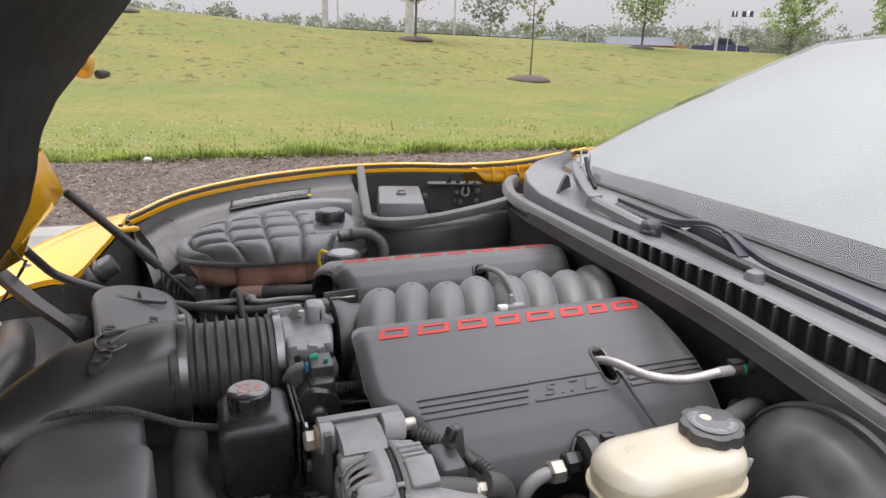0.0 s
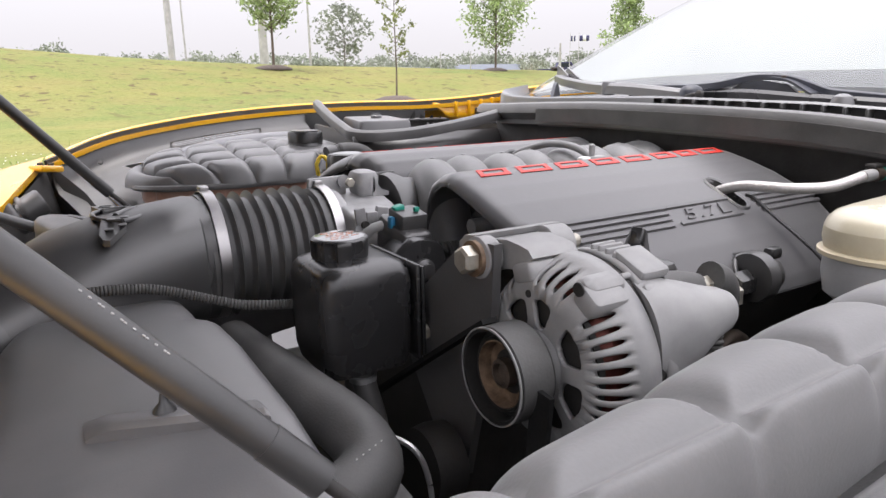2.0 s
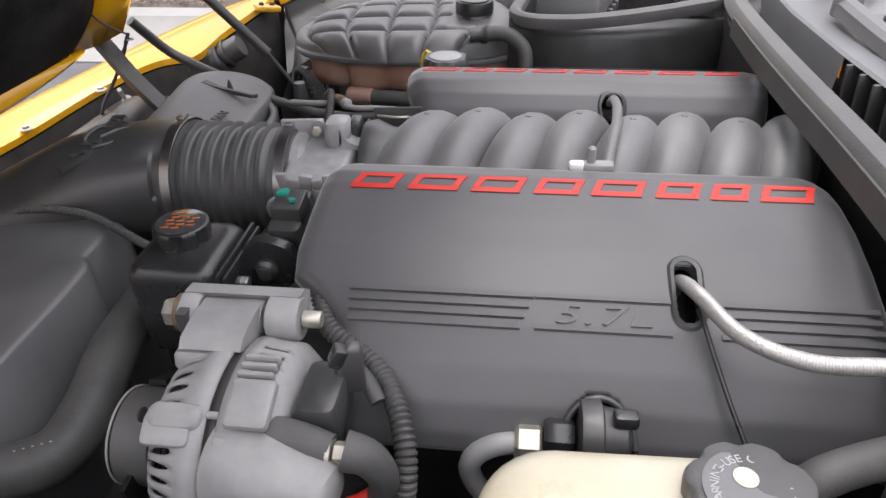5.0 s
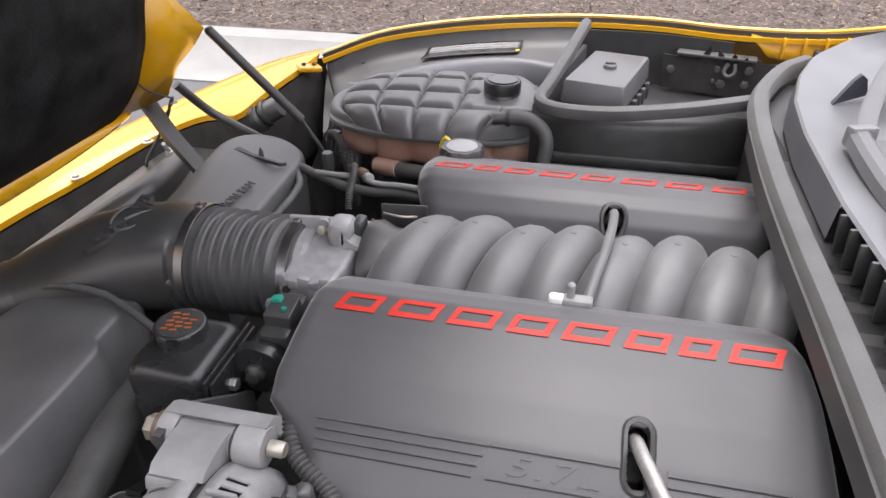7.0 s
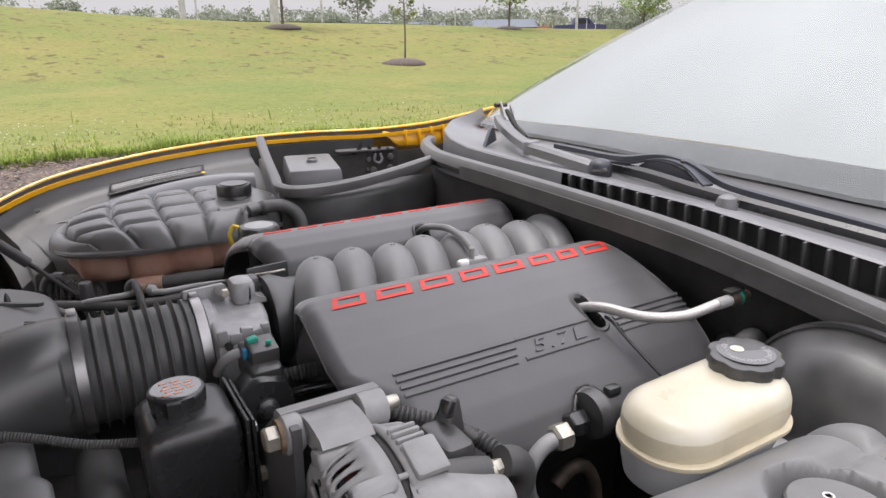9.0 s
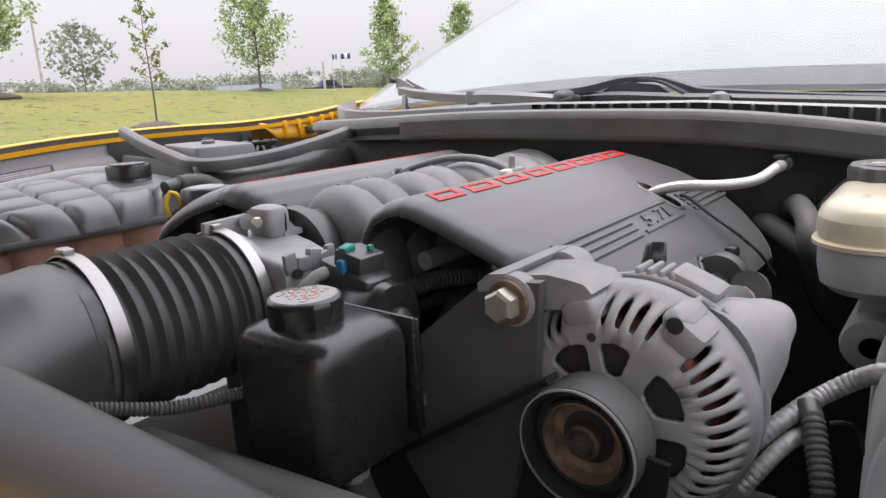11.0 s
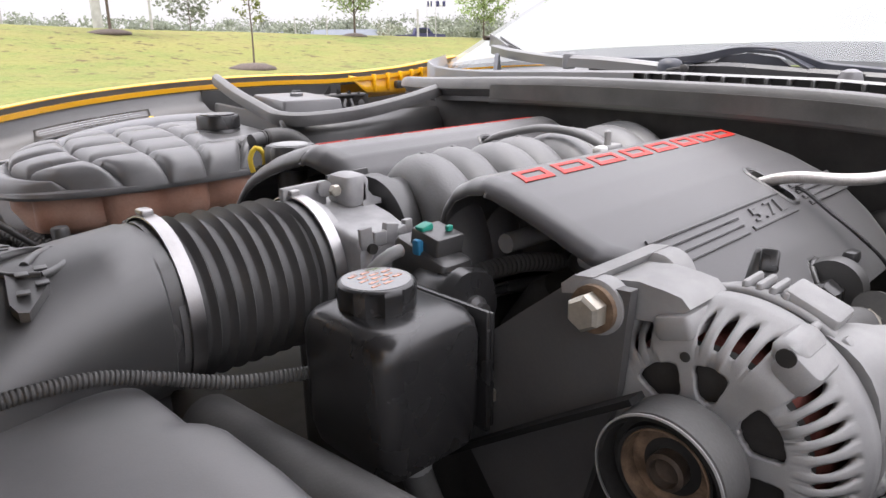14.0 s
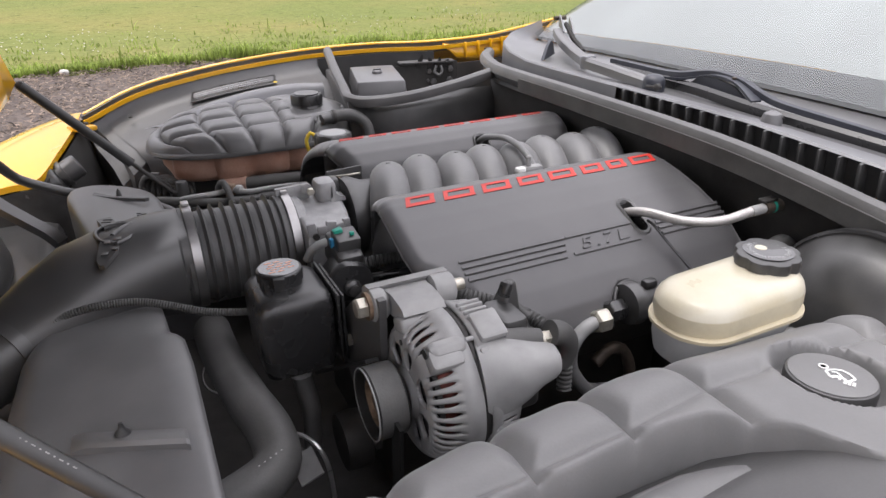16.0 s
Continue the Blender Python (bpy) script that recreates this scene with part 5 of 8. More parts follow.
part("plenum", block(0.43, CY, 0.725, 0.48, 0.15, 0.13, 0.03), M_MANIFOLD, man)
for k in range(8):
    x = 0.2405 + 0.0567 * k
    off = (0.006 if k % 2 else -0.006) - 0.006
    pts = []
    for j in range(11):
        a = math.pi * j / 10
        pts.append((x - 0.030 * math.cos(a), CY + off - 0.082 * math.cos(a), 0.716 + 0.088 * math.sin(a) ** 0.9))
    part("runner", tube(pts, lambda s: 0.0300, 20, 0.010, flat=1.0), M_MANIFOLD, man)
    for dy, hz in ((0.012, 0.0), (-0.045, -0.012)):
        part("mould_mark", lathe([(0.0035, -0.002), (0.0035, 0.0003), (0.003, 0.0005), (0.001, 0.0005)], (x + 0.35 * dy, CY + off + dy, 0.8335 + hz), "z", 12), M_MANIFOLD, man)
    if k < 7:
        rib = [(x + 0.0283 - 0.030 * math.cos(math.pi * j / 8), CY - 0.006 - 0.082 * math.cos(math.pi * j / 8), 0.712 + 0.076 * math.sin(math.pi * j / 8)) for j in range(9)]
        part("web", tube(rib, 0.013, 10, 0.02), M_MANIFOLD, man)
part("rear_boss", lathe([(0.045, 0), (0.042, 0.03), (0.028, 0.05), (0.01, 0.055)], (0.655, CY + 0.01, 0.775), "x", 24), M_MANIFOLD, man)
part("front_collar", lathe([(0.058, 0.0), (0.060, 0.012), (0.052, 0.03), (0.05, 0.06)], (0.172, CY, 0.760), "x", 32), M_BLACK, man)
br = thing("cable_bracket", "black pressed bracket beside the throttle body", "bracket", (0.19, 1.02, 0.79))
part("wall", block(0.200, 0.958, 0.778, 0.062, 0.003, 0.052, 0.001, (0, 0, -6)), M_BLACK, br)
part("wall", block(0.198, 1.018, 0.786, 0.060, 0.003, 0.050, 0.001, (0, 0, 6)), M_BLACK, br)
part("floor", block(0.198, 0.988, 0.766, 0.058, 0.062, 0.003, 0.001), M_BLACK, br)
part("spring", tube([(0.176, 1.0, 0.806), (0.20, 0.992, 0.808), (0.214, 0.994, 0.808), (0.218, 1.004, 0.803)], 0.0015, 6), M_STEEL, br)

fl = thing("fuel_crossover", "bent metal fuel pipe over the manifold", "fuel pipe", (0.44, 0.84, 0.82))
part("pipe", tube([(0.461, 1.060, 0.806), (0.461, 1.036, 0.820), (0.459, 1.00, 0.830), (0.455, 0.955, 0.839), (0.448, 0.905, 0.840), (0.440, 0.866, 0.834), (0.435, 0.842, 0.825)], 0.0052, 12), M_MANIFOLD, fl, "grey coated pipe")
part("fitting", block(0.425, 0.832, 0.828, 0.030, 0.014, 0.012, 0.003), M_ALU, fl, "light metal quick fitting")
part("stud", lathe([(0.004, 0), (0.004, 0.016), (0.002, 0.018)], (0.418, 0.832, 0.832), "z", 10), M_ALU, fl)
part("cap", block(0.405, 0.832, 0.829, 0.016, 0.012, 0.010, 0.003), M_WHITE, fl, "white plastic cap")

# throttle body
tb = thing("throttle_body", "cast aluminium throttle body with a black sensor", "throttle body", (0.13, CY, 0.75))
rings = []
for y, zt, xa, xb in ((0.858, 0.780, 0.093, 0.150), (0.862, 0.7865, 0.092, 0.154), (0.900, 0.793, 0.091, 0.162), (0.940, 0.799, 0.090, 0.166), (0.990, 0.798, 0.092, 0.166), (0.996, 0.790, 0.094, 0.164)):
    rings.append([Vector((px, y, pz)) for px, pz in rounded((xa + xb) / 2, (zt + 0.70) / 2, xb - xa, zt - 0.70, 0.007, 4)])
part("casting", rings_mesh(rings), M_CAST, tb)
part("barrel", lathe([(0.050, 0), (0.057, 0.003), (0.057, 0.022), (0.052, 0.026)], (0.080, CY - 0.008, 0.750), "x", 32), M_CAST, tb)
part("upright_plate", block(0.098, 0.9485, 0.8080, 0.050, 0.006, 0.026, 0.0015, (0, 0, 6)), M_CAST, tb)
part("lug", block(0.1425, 0.940, 0.811, 0.028, 0.036, 0.032, 0.007), M_CAST, tb)
part("lug_fillet", rings_mesh([[Vector((x, y, z)) for x, z in ((0.148, 0.820), (0.153, 0.811), (0.158, 0.805), (0.168, 0.801), (0.168, 0.796), (0.146, 0.796))] for y in (0.922, 0.924, 0.954, 0.956)]), M_CAST, tb)
part("lug", block(0.160, 0.955, 0.810, 0.014, 0.024, 0.024, 0.004), M_BLACK, tb)
part("bolt", hexbolt((0.120, 0.932, 0.8145), 0.0058, 0.006, "-y"), M_STEEL, tb)
part("boss", lathe([(0.008, 0), (0.008, 0.004), (0.001, 0.0045)], (0.118, 0.9455, 0.8145), "-y", 18), M_CAST, tb)
part("stud", lathe([(0.005, 0), (0.005, 0.003), (0.001, 0.004)], (0.172, CY + 0.018, 0.812), "x", 14), M_RUST, tb)
for k, (x, y, w, d, h) in enumerate(((0.099, 0.8575, 0.012, 0.005, 0.020), (0.112, 0.856, 0.013, 0.006, 0.013), (0.124, 0.8565, 0.014, 0.007, 0.018), (0.137, 0.857, 0.012, 0.005, 0.011), (0.147, 0.860, 0.010, 0.006, 0.015))):
    part("cast_edge", block(x, y, 0.7875 - 0.002 * (k % 2), w, d, h, 0.0012, (8 - 3 * k, 9 * (k % 3) - 8, 5 * k - 10)), M_CAST, tb, "ragged cast edge")
for x in (0.103, 0.150):
    part("dowel", lathe([(0.0045, 0), (0.0045, 0.004), (0.001, 0.004)], (x, 0.856, 0.778), "-y", 12), M_DARK, tb)
part("cover_bow", tube([(0.086, 0.848, 0.752), (0.090, 0.836, 0.768), (0.100, 0.826, 0.780), (0.114, 0.820, 0.783), (0.128, 0.818, 0.778)], 0.0055, 12), M_CLOUDY, tb, "cloudy pale tube")
part("side_cover", lathe([(0.036, 0), (0.036, 0.010), (0.030, 0.016), (0.004, 0.017)], (0.126, CY - 0.074, 0.750), "-y", 30), M_CAST, tb)
part("sensor", block(0.124, CY - 0.140, 0.768, 0.034, 0.062, 0.040, 0.005, (14, 0, 0)), M_BLACK, tb, "black throttle sensor")
part("motor", lathe([(0.012, -0.012), (0.029, -0.010), (0.031, -0.004), (0.031, 0.0), (0.024, 0.004), (0.023, 0.040), (0.02, 0.045)], (0.114, CY - 0.186, 0.751), "y", 26, wave=lambda a, h: 1 + 0.03 * math.sin(6 * a)), M_BLACK2, tb, "black idle air motor")
part("motor_hub", lathe([(0.011, 0), (0.011, 0.005), (0.007, 0.008), (0.007, 0.012), (0.002, 0.013)], (0.114, CY - 0.197, 0.751), "-y", 16), M_BLACK, tb)
con = part("connector", block(0.126, CY - 0.146, 0.790, 0.030, 0.032, 0.022, 0.002, (10, 0, 0)), M_BLACK, tb)
part("lock", block(0.118, CY - 0.140, 0.803, 0.012, 0.010, 0.006, 0.0015, (0, -12, 0)), M_GREEN, con, "green connector lock")
part("lock", block(0.132, CY - 0.154, 0.8025, 0.006, 0.004, 0.005, 0.001), M_GREEN, con, "green connector lock")
part("clip", block(0.109, CY - 0.142, 0.789, 0.006, 0.009, 0.013, 0.002), M_BLUE, con, "blue connector clip")

# intake bellows
bel = thing("intake_bellows", "black rubber bellows with two steel band clamps", "intake hose", (0.015, CY, 0.75))
BA, BB = Vector((-0.058, 0.938, 0.747)), Vector((0.092, 0.936, 0.752))
prof = [(0.060, 0.0), (0.0685, 0.001), (0.0685, 0.018), (0.060, 0.020)]
for k in range(7):
    h0 = 0.022 + 0.0145 * k
    prof += [(0.0606, h0), (0.0604, h0 + 0.0036), (0.0622, h0 + 0.0056), (0.0672, h0 + 0.0066), (0.0684, h0 + 0.0073), (0.0672, h0 + 0.0081), (0.0622, h0 + 0.0094), (0.0604, h0 + 0.0118)]
prof += [(0.058, 0.126), (0.0635, 0.128), (0.0635, 0.150), (0.058, 0.151)]
part("hose", lathe(prof, BA, "x", 44), M_BELLOWS, bel)
for x, r in ((-0.052, 0.0695), (0.078, 0.0645)):
    band = part("clamp", lathe([(r, 0), (r + 0.0012, 0.0005), (r + 0.0012, 0.0115), (r, 0.012), (r - 0.002, 0.006)], (x, 0.937, 0.749), "x", 44, hollow=True), M_CLAMP, bel, "bright steel band clamp")
    part("clamp_screw", block(x + 0.006, 0.945, 0.749 + r + 0.003, 0.010, 0.014, 0.005, 0.0015), M_CLAMP, band)
part("moulding", lathe([(0.008, 0), (0.008, 0.002), (0.005, 0.0022), (0.002, 0.0022)], (0.082, 0.884, 0.716), "-y", 12), M_RUBBER, bel)

# air duct in front of the bellows
duct = thing("air_duct", "black grained plastic air duct with a raised emblem", "air duct", (-0.15, 0.93, 0.68))


def ring_at(c, d, ry, rz, n=28, power=2.4):
    d = Vector(d).normalized()
    s = d.cross(Vector((0, 0, 1))).normalized()
    u = s.cross(d)
    out = []
    for k in range(n):
        a = 2 * math.pi * k / n
        ca, sa = math.cos(a), math.sin(a)
        out.append(Vector(c) + s * (ry * math.copysign(abs(ca) ** (2 / power), ca)) + u * (rz * math.copysign(abs(sa) ** (2 / power), sa)))
    return out


rings = [ring_at(c, d, a, b) for c, d, a, b in (
    ((-0.042, 0.937, 0.748), (-1, 0, 0), 0.066, 0.066), ((-0.062, 0.937, 0.748), (-1, 0, 0), 0.066, 0.066), ((-0.066, 0.936, 0.748), (-1, -0.02, 0), 0.070, 0.067),
    ((-0.10, 0.933, 0.747), (-1, -0.1, -0.03), 0.076, 0.064), ((-0.14, 0.926, 0.745), (-1, -0.2, -0.05), 0.080, 0.061), ((-0.18, 0.908, 0.741), (-1, -0.4, -0.1), 0.078, 0.057),
    ((-0.215, 0.883, 0.733), (-1, -0.6, -0.15), 0.066, 0.050), ((-0.245, 0.858, 0.725), (-1, -0.8, -0.2), 0.052, 0.045), ((-0.268, 0.842, 0.717), (-1, -0.8, -0.2), 0.046, 0.042), ((-0.30, 0.822, 0.708), (-1, -0.7, -0.25), 0.046, 0.042), ((-0.36, 0.785, 0.690), (-1, -0.6, -0.3), 0.046, 0.042), ((-0.43, 0.75, 0.668), (-1, -0.6, -0.3), 0.046, 0.042))]
part("bridge", rings_mesh(rings), M_DUCT, duct)
part("band", rings_mesh([ring_at((-0.262, 0.846, 0.719), (-1, -0.85, -0.2), 0.0480, 0.0440), ring_at((-0.272, 0.839, 0.716), (-1, -0.8, -0.2), 0.0480, 0.0440)]), M_DUCT, duct, "moulded collar round the duct end")
part("boss", lathe([(0.018, 0), (0.018, 0.014), (0.014, 0.019), (0.004, 0.020)], (-0.075, 0.886, 0.744), "-y", 22), M_DUCT, duct)
# far lobe over the fan: a flat arched cover that slopes towards the engine
LOBE = [(-0.160, 0.950), (-0.172, 1.020), (-0.184, 1.100), (-0.198, 1.190), (-0.209, 1.262), (-0.203, 1.315), (-0.178, 1.350), (-0.142, 1.362), (-0.106, 1.352), (-0.080, 1.328), (-0.068, 1.290), (-0.061, 1.200), (-0.053, 1.100), (-0.046, 1.000), (-0.045, 0.950)]


def lobe_z(x, y):
    return 0.7461 - 0.213 * (x + 0.165) - 0.06 * (y - 1.251)


lobe_line = even([(x, y, 0) for x, y in LOBE], 70)
rings = []
for ins, drop in ((0.0, 0.13), (0.0, 0.014), (0.0015, 0.006), (0.005, 0.0018), (0.011, 0.0), (0.04, -0.0008)):
    rings.append([Vector((q.x + (-0.128 - q.x) * ins / 0.075, q.y + (1.17 - q.y) * ins / 0.18, lobe_z(q.x, q.y) - drop)) for q in lobe_line])
part("fan_cover", rings_mesh(rings), M_BOX, duct, "grey plastic cover over the fan, lettered")
fin = [Vector((-0.166, 1.250, 0)), Vector((-0.140, 1.2505, 0)), Vector((-0.112, 1.252, 0)), Vector((-0.090, 1.253, 0)), Vector((-0.084, 1.260, 0))]
part("fin", rings_mesh([[Vector((q.x + 0.25 * w, q.y + w, lobe_z(q.x, q.y) + h)) for w, h in ((-t, -0.002), (-t, t * 1.6), (t, t * 1.6), (t, -0.002))] for q, t in zip(fin, (0.0062, 0.0034, 0.0028, 0.0026, 0.0022))]), M_DUCT, duct)
part("peg", lathe([(0.005, 0), (0.0036, 0.010), (0.001, 0.017)], (-0.1290, 1.263, lobe_z(-0.129, 1.263)), "z", 10), M_DUCT, duct)
part("caution_lettering", letters("CAUTION FAN", 0.0205, lambda a, b, c: Vector((-0.094 - b * 0.95, 1.095 + a, lobe_z(-0.094 - b * 0.95, 1.095 + a) + 0.0003 + c)), 0.0010, 1.1), M_DUCT, duct, "embossed caution lettering")
# emblem: two crossed plain flags over a ring, level on top of the duct
FLAG = [(-0.155, 0.854), (-0.157, 0.864), (-0.151, 0.900), (-0.137, 0.917), (-0.129, 0.902), (-0.133, 0.876), (-0.150, 0.852)]
em = part("emblem", rings_mesh([[Vector((x, y, 0.807 - 0.30 * max(0.0, 0.890 - y) - h)) for x, y in FLAG] for h in (0.006, 0.0)]), M_BLACK, duct, "raised emblem of crossed flags", smooth=30)
part("pennant", plate([(-0.1535, 0.975), (-0.1375, 0.978), (-0.1305, 0.953), (-0.1455, 0.940)], 0.016, pose(0, 0, 0.7925)), M_BLACK, em, smooth=30)
part("staff", tube([(-0.1455, 0.944, 0.8065), (-0.128, 0.947, 0.807), (-0.105, 0.937, 0.8055)], 0.0034, 10), M_BLACK, em)
part("staff", tube([(-0.1370, 0.914, 0.8065), (-0.124, 0.934, 0.8075), (-0.1055, 0.950, 0.8055)], 0.0030, 10), M_BLACK, em)
part("ribbon", tube([(-0.133, 0.890, 0.805), (-0.148, 0.900, 0.8055), (-0.1555, 0.920, 0.806), (-0.155, 0.941, 0.806), (-0.145, 0.951, 0.806), (-0.130, 0.956, 0.806), (-0.1145, 0.948, 0.8055), (-0.108, 0.932, 0.805), (-0.115, 0.907, 0.805), (-0.127, 0.893, 0.805), (-0.133, 0.890, 0.805)], 0.0026, 10, 0.005), M_BLACK, em)
for i in range(4):
    for j in range(2):
        if (i + j) % 2 == 0:
            part("check", block(-0.1475 + 0.010 * j + 0.0022 * i, 0.872 + 0.0105 * i - 0.004 * j, 0.8074 - 0.30 * max(0.0, 0.018 - 0.0105 * i + 0.004 * j), 0.0075, 0.0085, 0.0012, 0.0004, (0, 0, -8)), M_DUCT, em)
part("bar", block(-0.1420, 0.960, 0.8088, 0.012, 0.004, 0.001, 0.0003, (0, 0, -20)), M_DUCT, em)
part("bar", block(-0.1400, 0.968, 0.8088, 0.012, 0.003, 0.001, 0.0003, (0, 0, -20)), M_DUCT, em)

# air filter box, nearest the lamp
box = thing("air_filter_box", "large dark grey plastic air filter housing", "air filter box", (-0.24, 0.62, 0.55))


def filter_top(u, v):
    y = 0.26 + 0.60 * v
    xl = lerp_table(y, [0.26, 0.60, 0.79, 0.83, 0.864], [-0.31, -0.275, -0.252, -0.238, -0.214])
    xr = lerp_table(y, [0.26, 0.50, 0.70, 0.755, 0.765, 0.775, 0.86], [-0.085, -0.082, -0.080, -0.083, -0.087, -0.096, -0.100])
    x = xl + (xr - xl) * u
    z = 0.739 - lerp_table(u, [0.0, 0.30, 0.55, 0.85, 1.0], [0.12, 0.08, 0.05, 0.02, 0.01]) * (0.80 - y) - 0.14 * max(0.0, 0.575 - y) - 0.03 * max(0.0, y - 0.80)
    ex = max(0, (abs(u - 0.5) - 0.30) / 0.20)
    ey = max(0, (v - 0.94) / 0.06)
    drop = 1 - math.sqrt(max(0, 1 - min(1, ex) ** 2))
    dropy = 1 - math.sqrt(max(0, 1 - min(1, ey) ** 2))
    return Vector((x, y, z - (0.034 if u < 0.5 else 0.008) * drop - 0.018 * dropy))


bm = grid_mesh(48, 120, filter_top)
rim = [e for e in bm.edges if e.is_boundary]
ext = bmesh.ops.extrude_edge_only(bm, edges=rim)
for v in [g for g in ext["geom"] if isinstance(g, bmesh.types.BMVert)]:
    v.co.z = 0.50
part("lid", bm, M_BOX, box, smooth=60)
ledge = []
for x, k in ((-0.196, 0.0), (-0.190, 0.55), (-0.183, 1.0), (-0.140, 1.0), (-0.102, 1.0), (-0.0995, 0.7)):
    yb, zl = 0.636 - 0.5 * (x + 0.179), 0.7310 + 0.06 * (x + 0.15)
    ledge.append([Vector((x, yb, zl - 0.003)), Vector((x, yb - 0.012, zl + 0.006 * k)), Vector((x, yb - 0.029, zl + 0.008 * k)), Vector((x, yb - 0.033, zl + 0.005 * k)), Vector((x, yb - 0.035, zl - 0.012))])
part("latch_block", rings_mesh(ledge), M_BOX, box, "raised ledge on the lid")
part("key_slot", lathe([(0.0075, -0.002), (0.0070, 0.0015), (0.003, 0.006), (0.002, 0.012), (0.0005, 0.0125)], (-0.152, 0.606, 0.7375), "z", 12), M_BLACK2, box)
clip = thing("wire_clip", "small black wiring clip on the duct", "clip", (-0.215, 0.84, 0.735))
part("body", block(-0.216, 0.838, 0.738, 0.030, 0.022, 0.016, 0.005, (0, 0, 35)), M_BLACK, clip)
part("screw", lathe([(0.006, 0), (0.006, 0.003), (0.002, 0.004)], (-0.212, 0.838, 0.746), "z", 12), M_STEEL, clip)
wire = thing("corrugated_wire", "black corrugated wiring sleeve lying beside the duct", "wire", (-0.12, 0.82, 0.73))
part("sleeve", tube([(-0.225, 0.822, 0.742), (-0.205, 0.828, 0.752), (-0.183, 0.830, 0.756), (-0.154, 0.832, 0.755), (-0.122, 0.832, 0.750), (-0.090, 0.825, 0.740), (-0.049, 0.812, 0.727), (-0.005, 0.795, 0.724), (0.008, 0.79, 0.724)], 0.0044, 12, ribs=0.0006, pitch=0.0030), M_RUBBER, wire)

# coolant hose
hose = thing("radiator_hose", "thick matt black rubber radiator hose", "hose", (0.0, 0.7, 0.6))
part("rubber", tube([(-0.046, 0.87, 0.668), (-0.046, 0.80, 0.676), (-0.041, 0.735, 0.680), (-0.034, 0.68, 0.680), (-0.023, 0.623, 0.675), (-0.028, 0.581, 0.668), (-0.065, 0.560, 0.664), (-0.12, 0.556, 0.656), (-0.18, 0.57, 0.645)], 0.0235, 18), M_RUBBER, hose)

for k in range(5):
    part("print_bar", block(-0.022 - 0.006 * k, 0.5745 - 0.0030 * k, 0.6908, 0.0020, 0.0009, 0.0005, 0.0001, (30, 0, 30)), M_POLE, hose, "worn white print")
part("clamp", lathe([(0.0240, -0.004), (0.0252, -0.004), (0.0252, 0.004), (0.0240, 0.004)], (-0.046, 0.812, 0.634), "y", 24, rot=Euler((radians(-42), 0, 0)).to_matrix(), hollow=True), M_CLAMP, hose, "steel hose clamp")
# bent metal line and plate beside the hose
ml = thing("metal_line", "thin bent bright metal line below the reservoir", "pipe", (0.01, 0.61, 0.64))
part("line", tube([(-0.012, 0.635, 0.660), (0.006, 0.618, 0.664), (0.019, 0.600, 0.656), (0.026, 0.592, 0.630), (0.028, 0.588, 0.58)], 0.0024, 8, 0.005), M_ALU2, ml)
part("clip_plate", block(0.012, 0.640, 0.600, 0.028, 0.040, 0.003, 0.001, (12, -20, 0)), M_ALU, ml, "pale sheet-metal plate")
sen = thing("wire_harness", "black corrugated harness running under the engine cover", "wiring", (0.19, 0.79, 0.75))
part("sleeve", tube([(0.110, 0.830, 0.735), (0.140, 0.812, 0.746), (0.180, 0.800, 0.751), (0.225, 0.788, 0.752), (0.27, 0.775, 0.745)], 0.008, 12, ribs=0.0010, pitch=0.0048), M_RUBBER, sen)
part("branch", tube([(0.11, 0.80, 0.72), (0.15, 0.79, 0.735), (0.20, 0.775, 0.74), (0.25, 0.765, 0.735)], 0.006, 10), M_BLACK2, sen)

# power steering reservoir
ps = thing("power_steering_reservoir", "glossy black power steering reservoir with a round cap", "reservoir", (0.04, 0.75, 0.66))
rings = []
for z, ix, iy in ((0.672, 0.012, 0.012), (0.676, 0.004, 0.004), (0.69, 0.001, 0.001), (0.757, 0.0, 0.0), (0.767, 0.002, 0.002), (0.773, 0.006, 0.006), (0.776, 0.014, 0.014)):
    rings.append([Vector((px, py, z)) for px, py in rounded(0.036, 0.750, 0.088 - 2 * ix, 0.096 - 2 * iy, 0.014)])
part("body", rings_mesh(rings), M_BLACK2, ps)
part("flange", block(0.083, 0.751, 0.725, 0.004, 0.098, 0.092, 0.003), M_BLACK2, ps)
part("flange", block(0.0890, 0.751, 0.724, 0.004, 0.094, 0.088, 0.003), M_BLACK2, ps)
cap = part("cap", lathe([(0.022, -0.006), (0.0262, -0.005), (0.0270, 0.010), (0.0262, 0.0135), (0.0250, 0.0145), (0.0240, 0.015), (0.004, 0.0152)], (0.031, 0.757, 0.779), "z", 40,
                         wave=lambda a, h: 1 - (0.14 if (math.cos(7 * a) < -0.35 and h < 0.0125) else 0)), M_BLACK2, ps, "black scalloped cap with orange print")
part("cap_disc", lathe([(0.0232, 0), (0.0232, 0.0008), (0.021, 0.0012), (0.002, 0.0013)], (0.031, 0.757, 0.7936), "z", 36), M_FOIL, cap, "bright disc on the cap")
for j in range(5):
    for i in range(2 + (j in (1, 2, 3))):
        part("print_bar", block(0.021 + 0.0100 * i + 0.003 * (j % 2), 0.7445 + 0.0063 * j, 0.7950, 0.0080, 0.0028, 0.0003, 0.0001, (0, 0, 12)), M_ORANGE, cap, "orange printed bar")
part("outlet", tube([(0.035, 0.735, 0.675), (0.037, 0.725, 0.650), (0.040, 0.712, 0.615), (0.034, 0.70, 0.57)], 0.0115, 14), M_RUBBER, ps, "short rubber outlet hose")
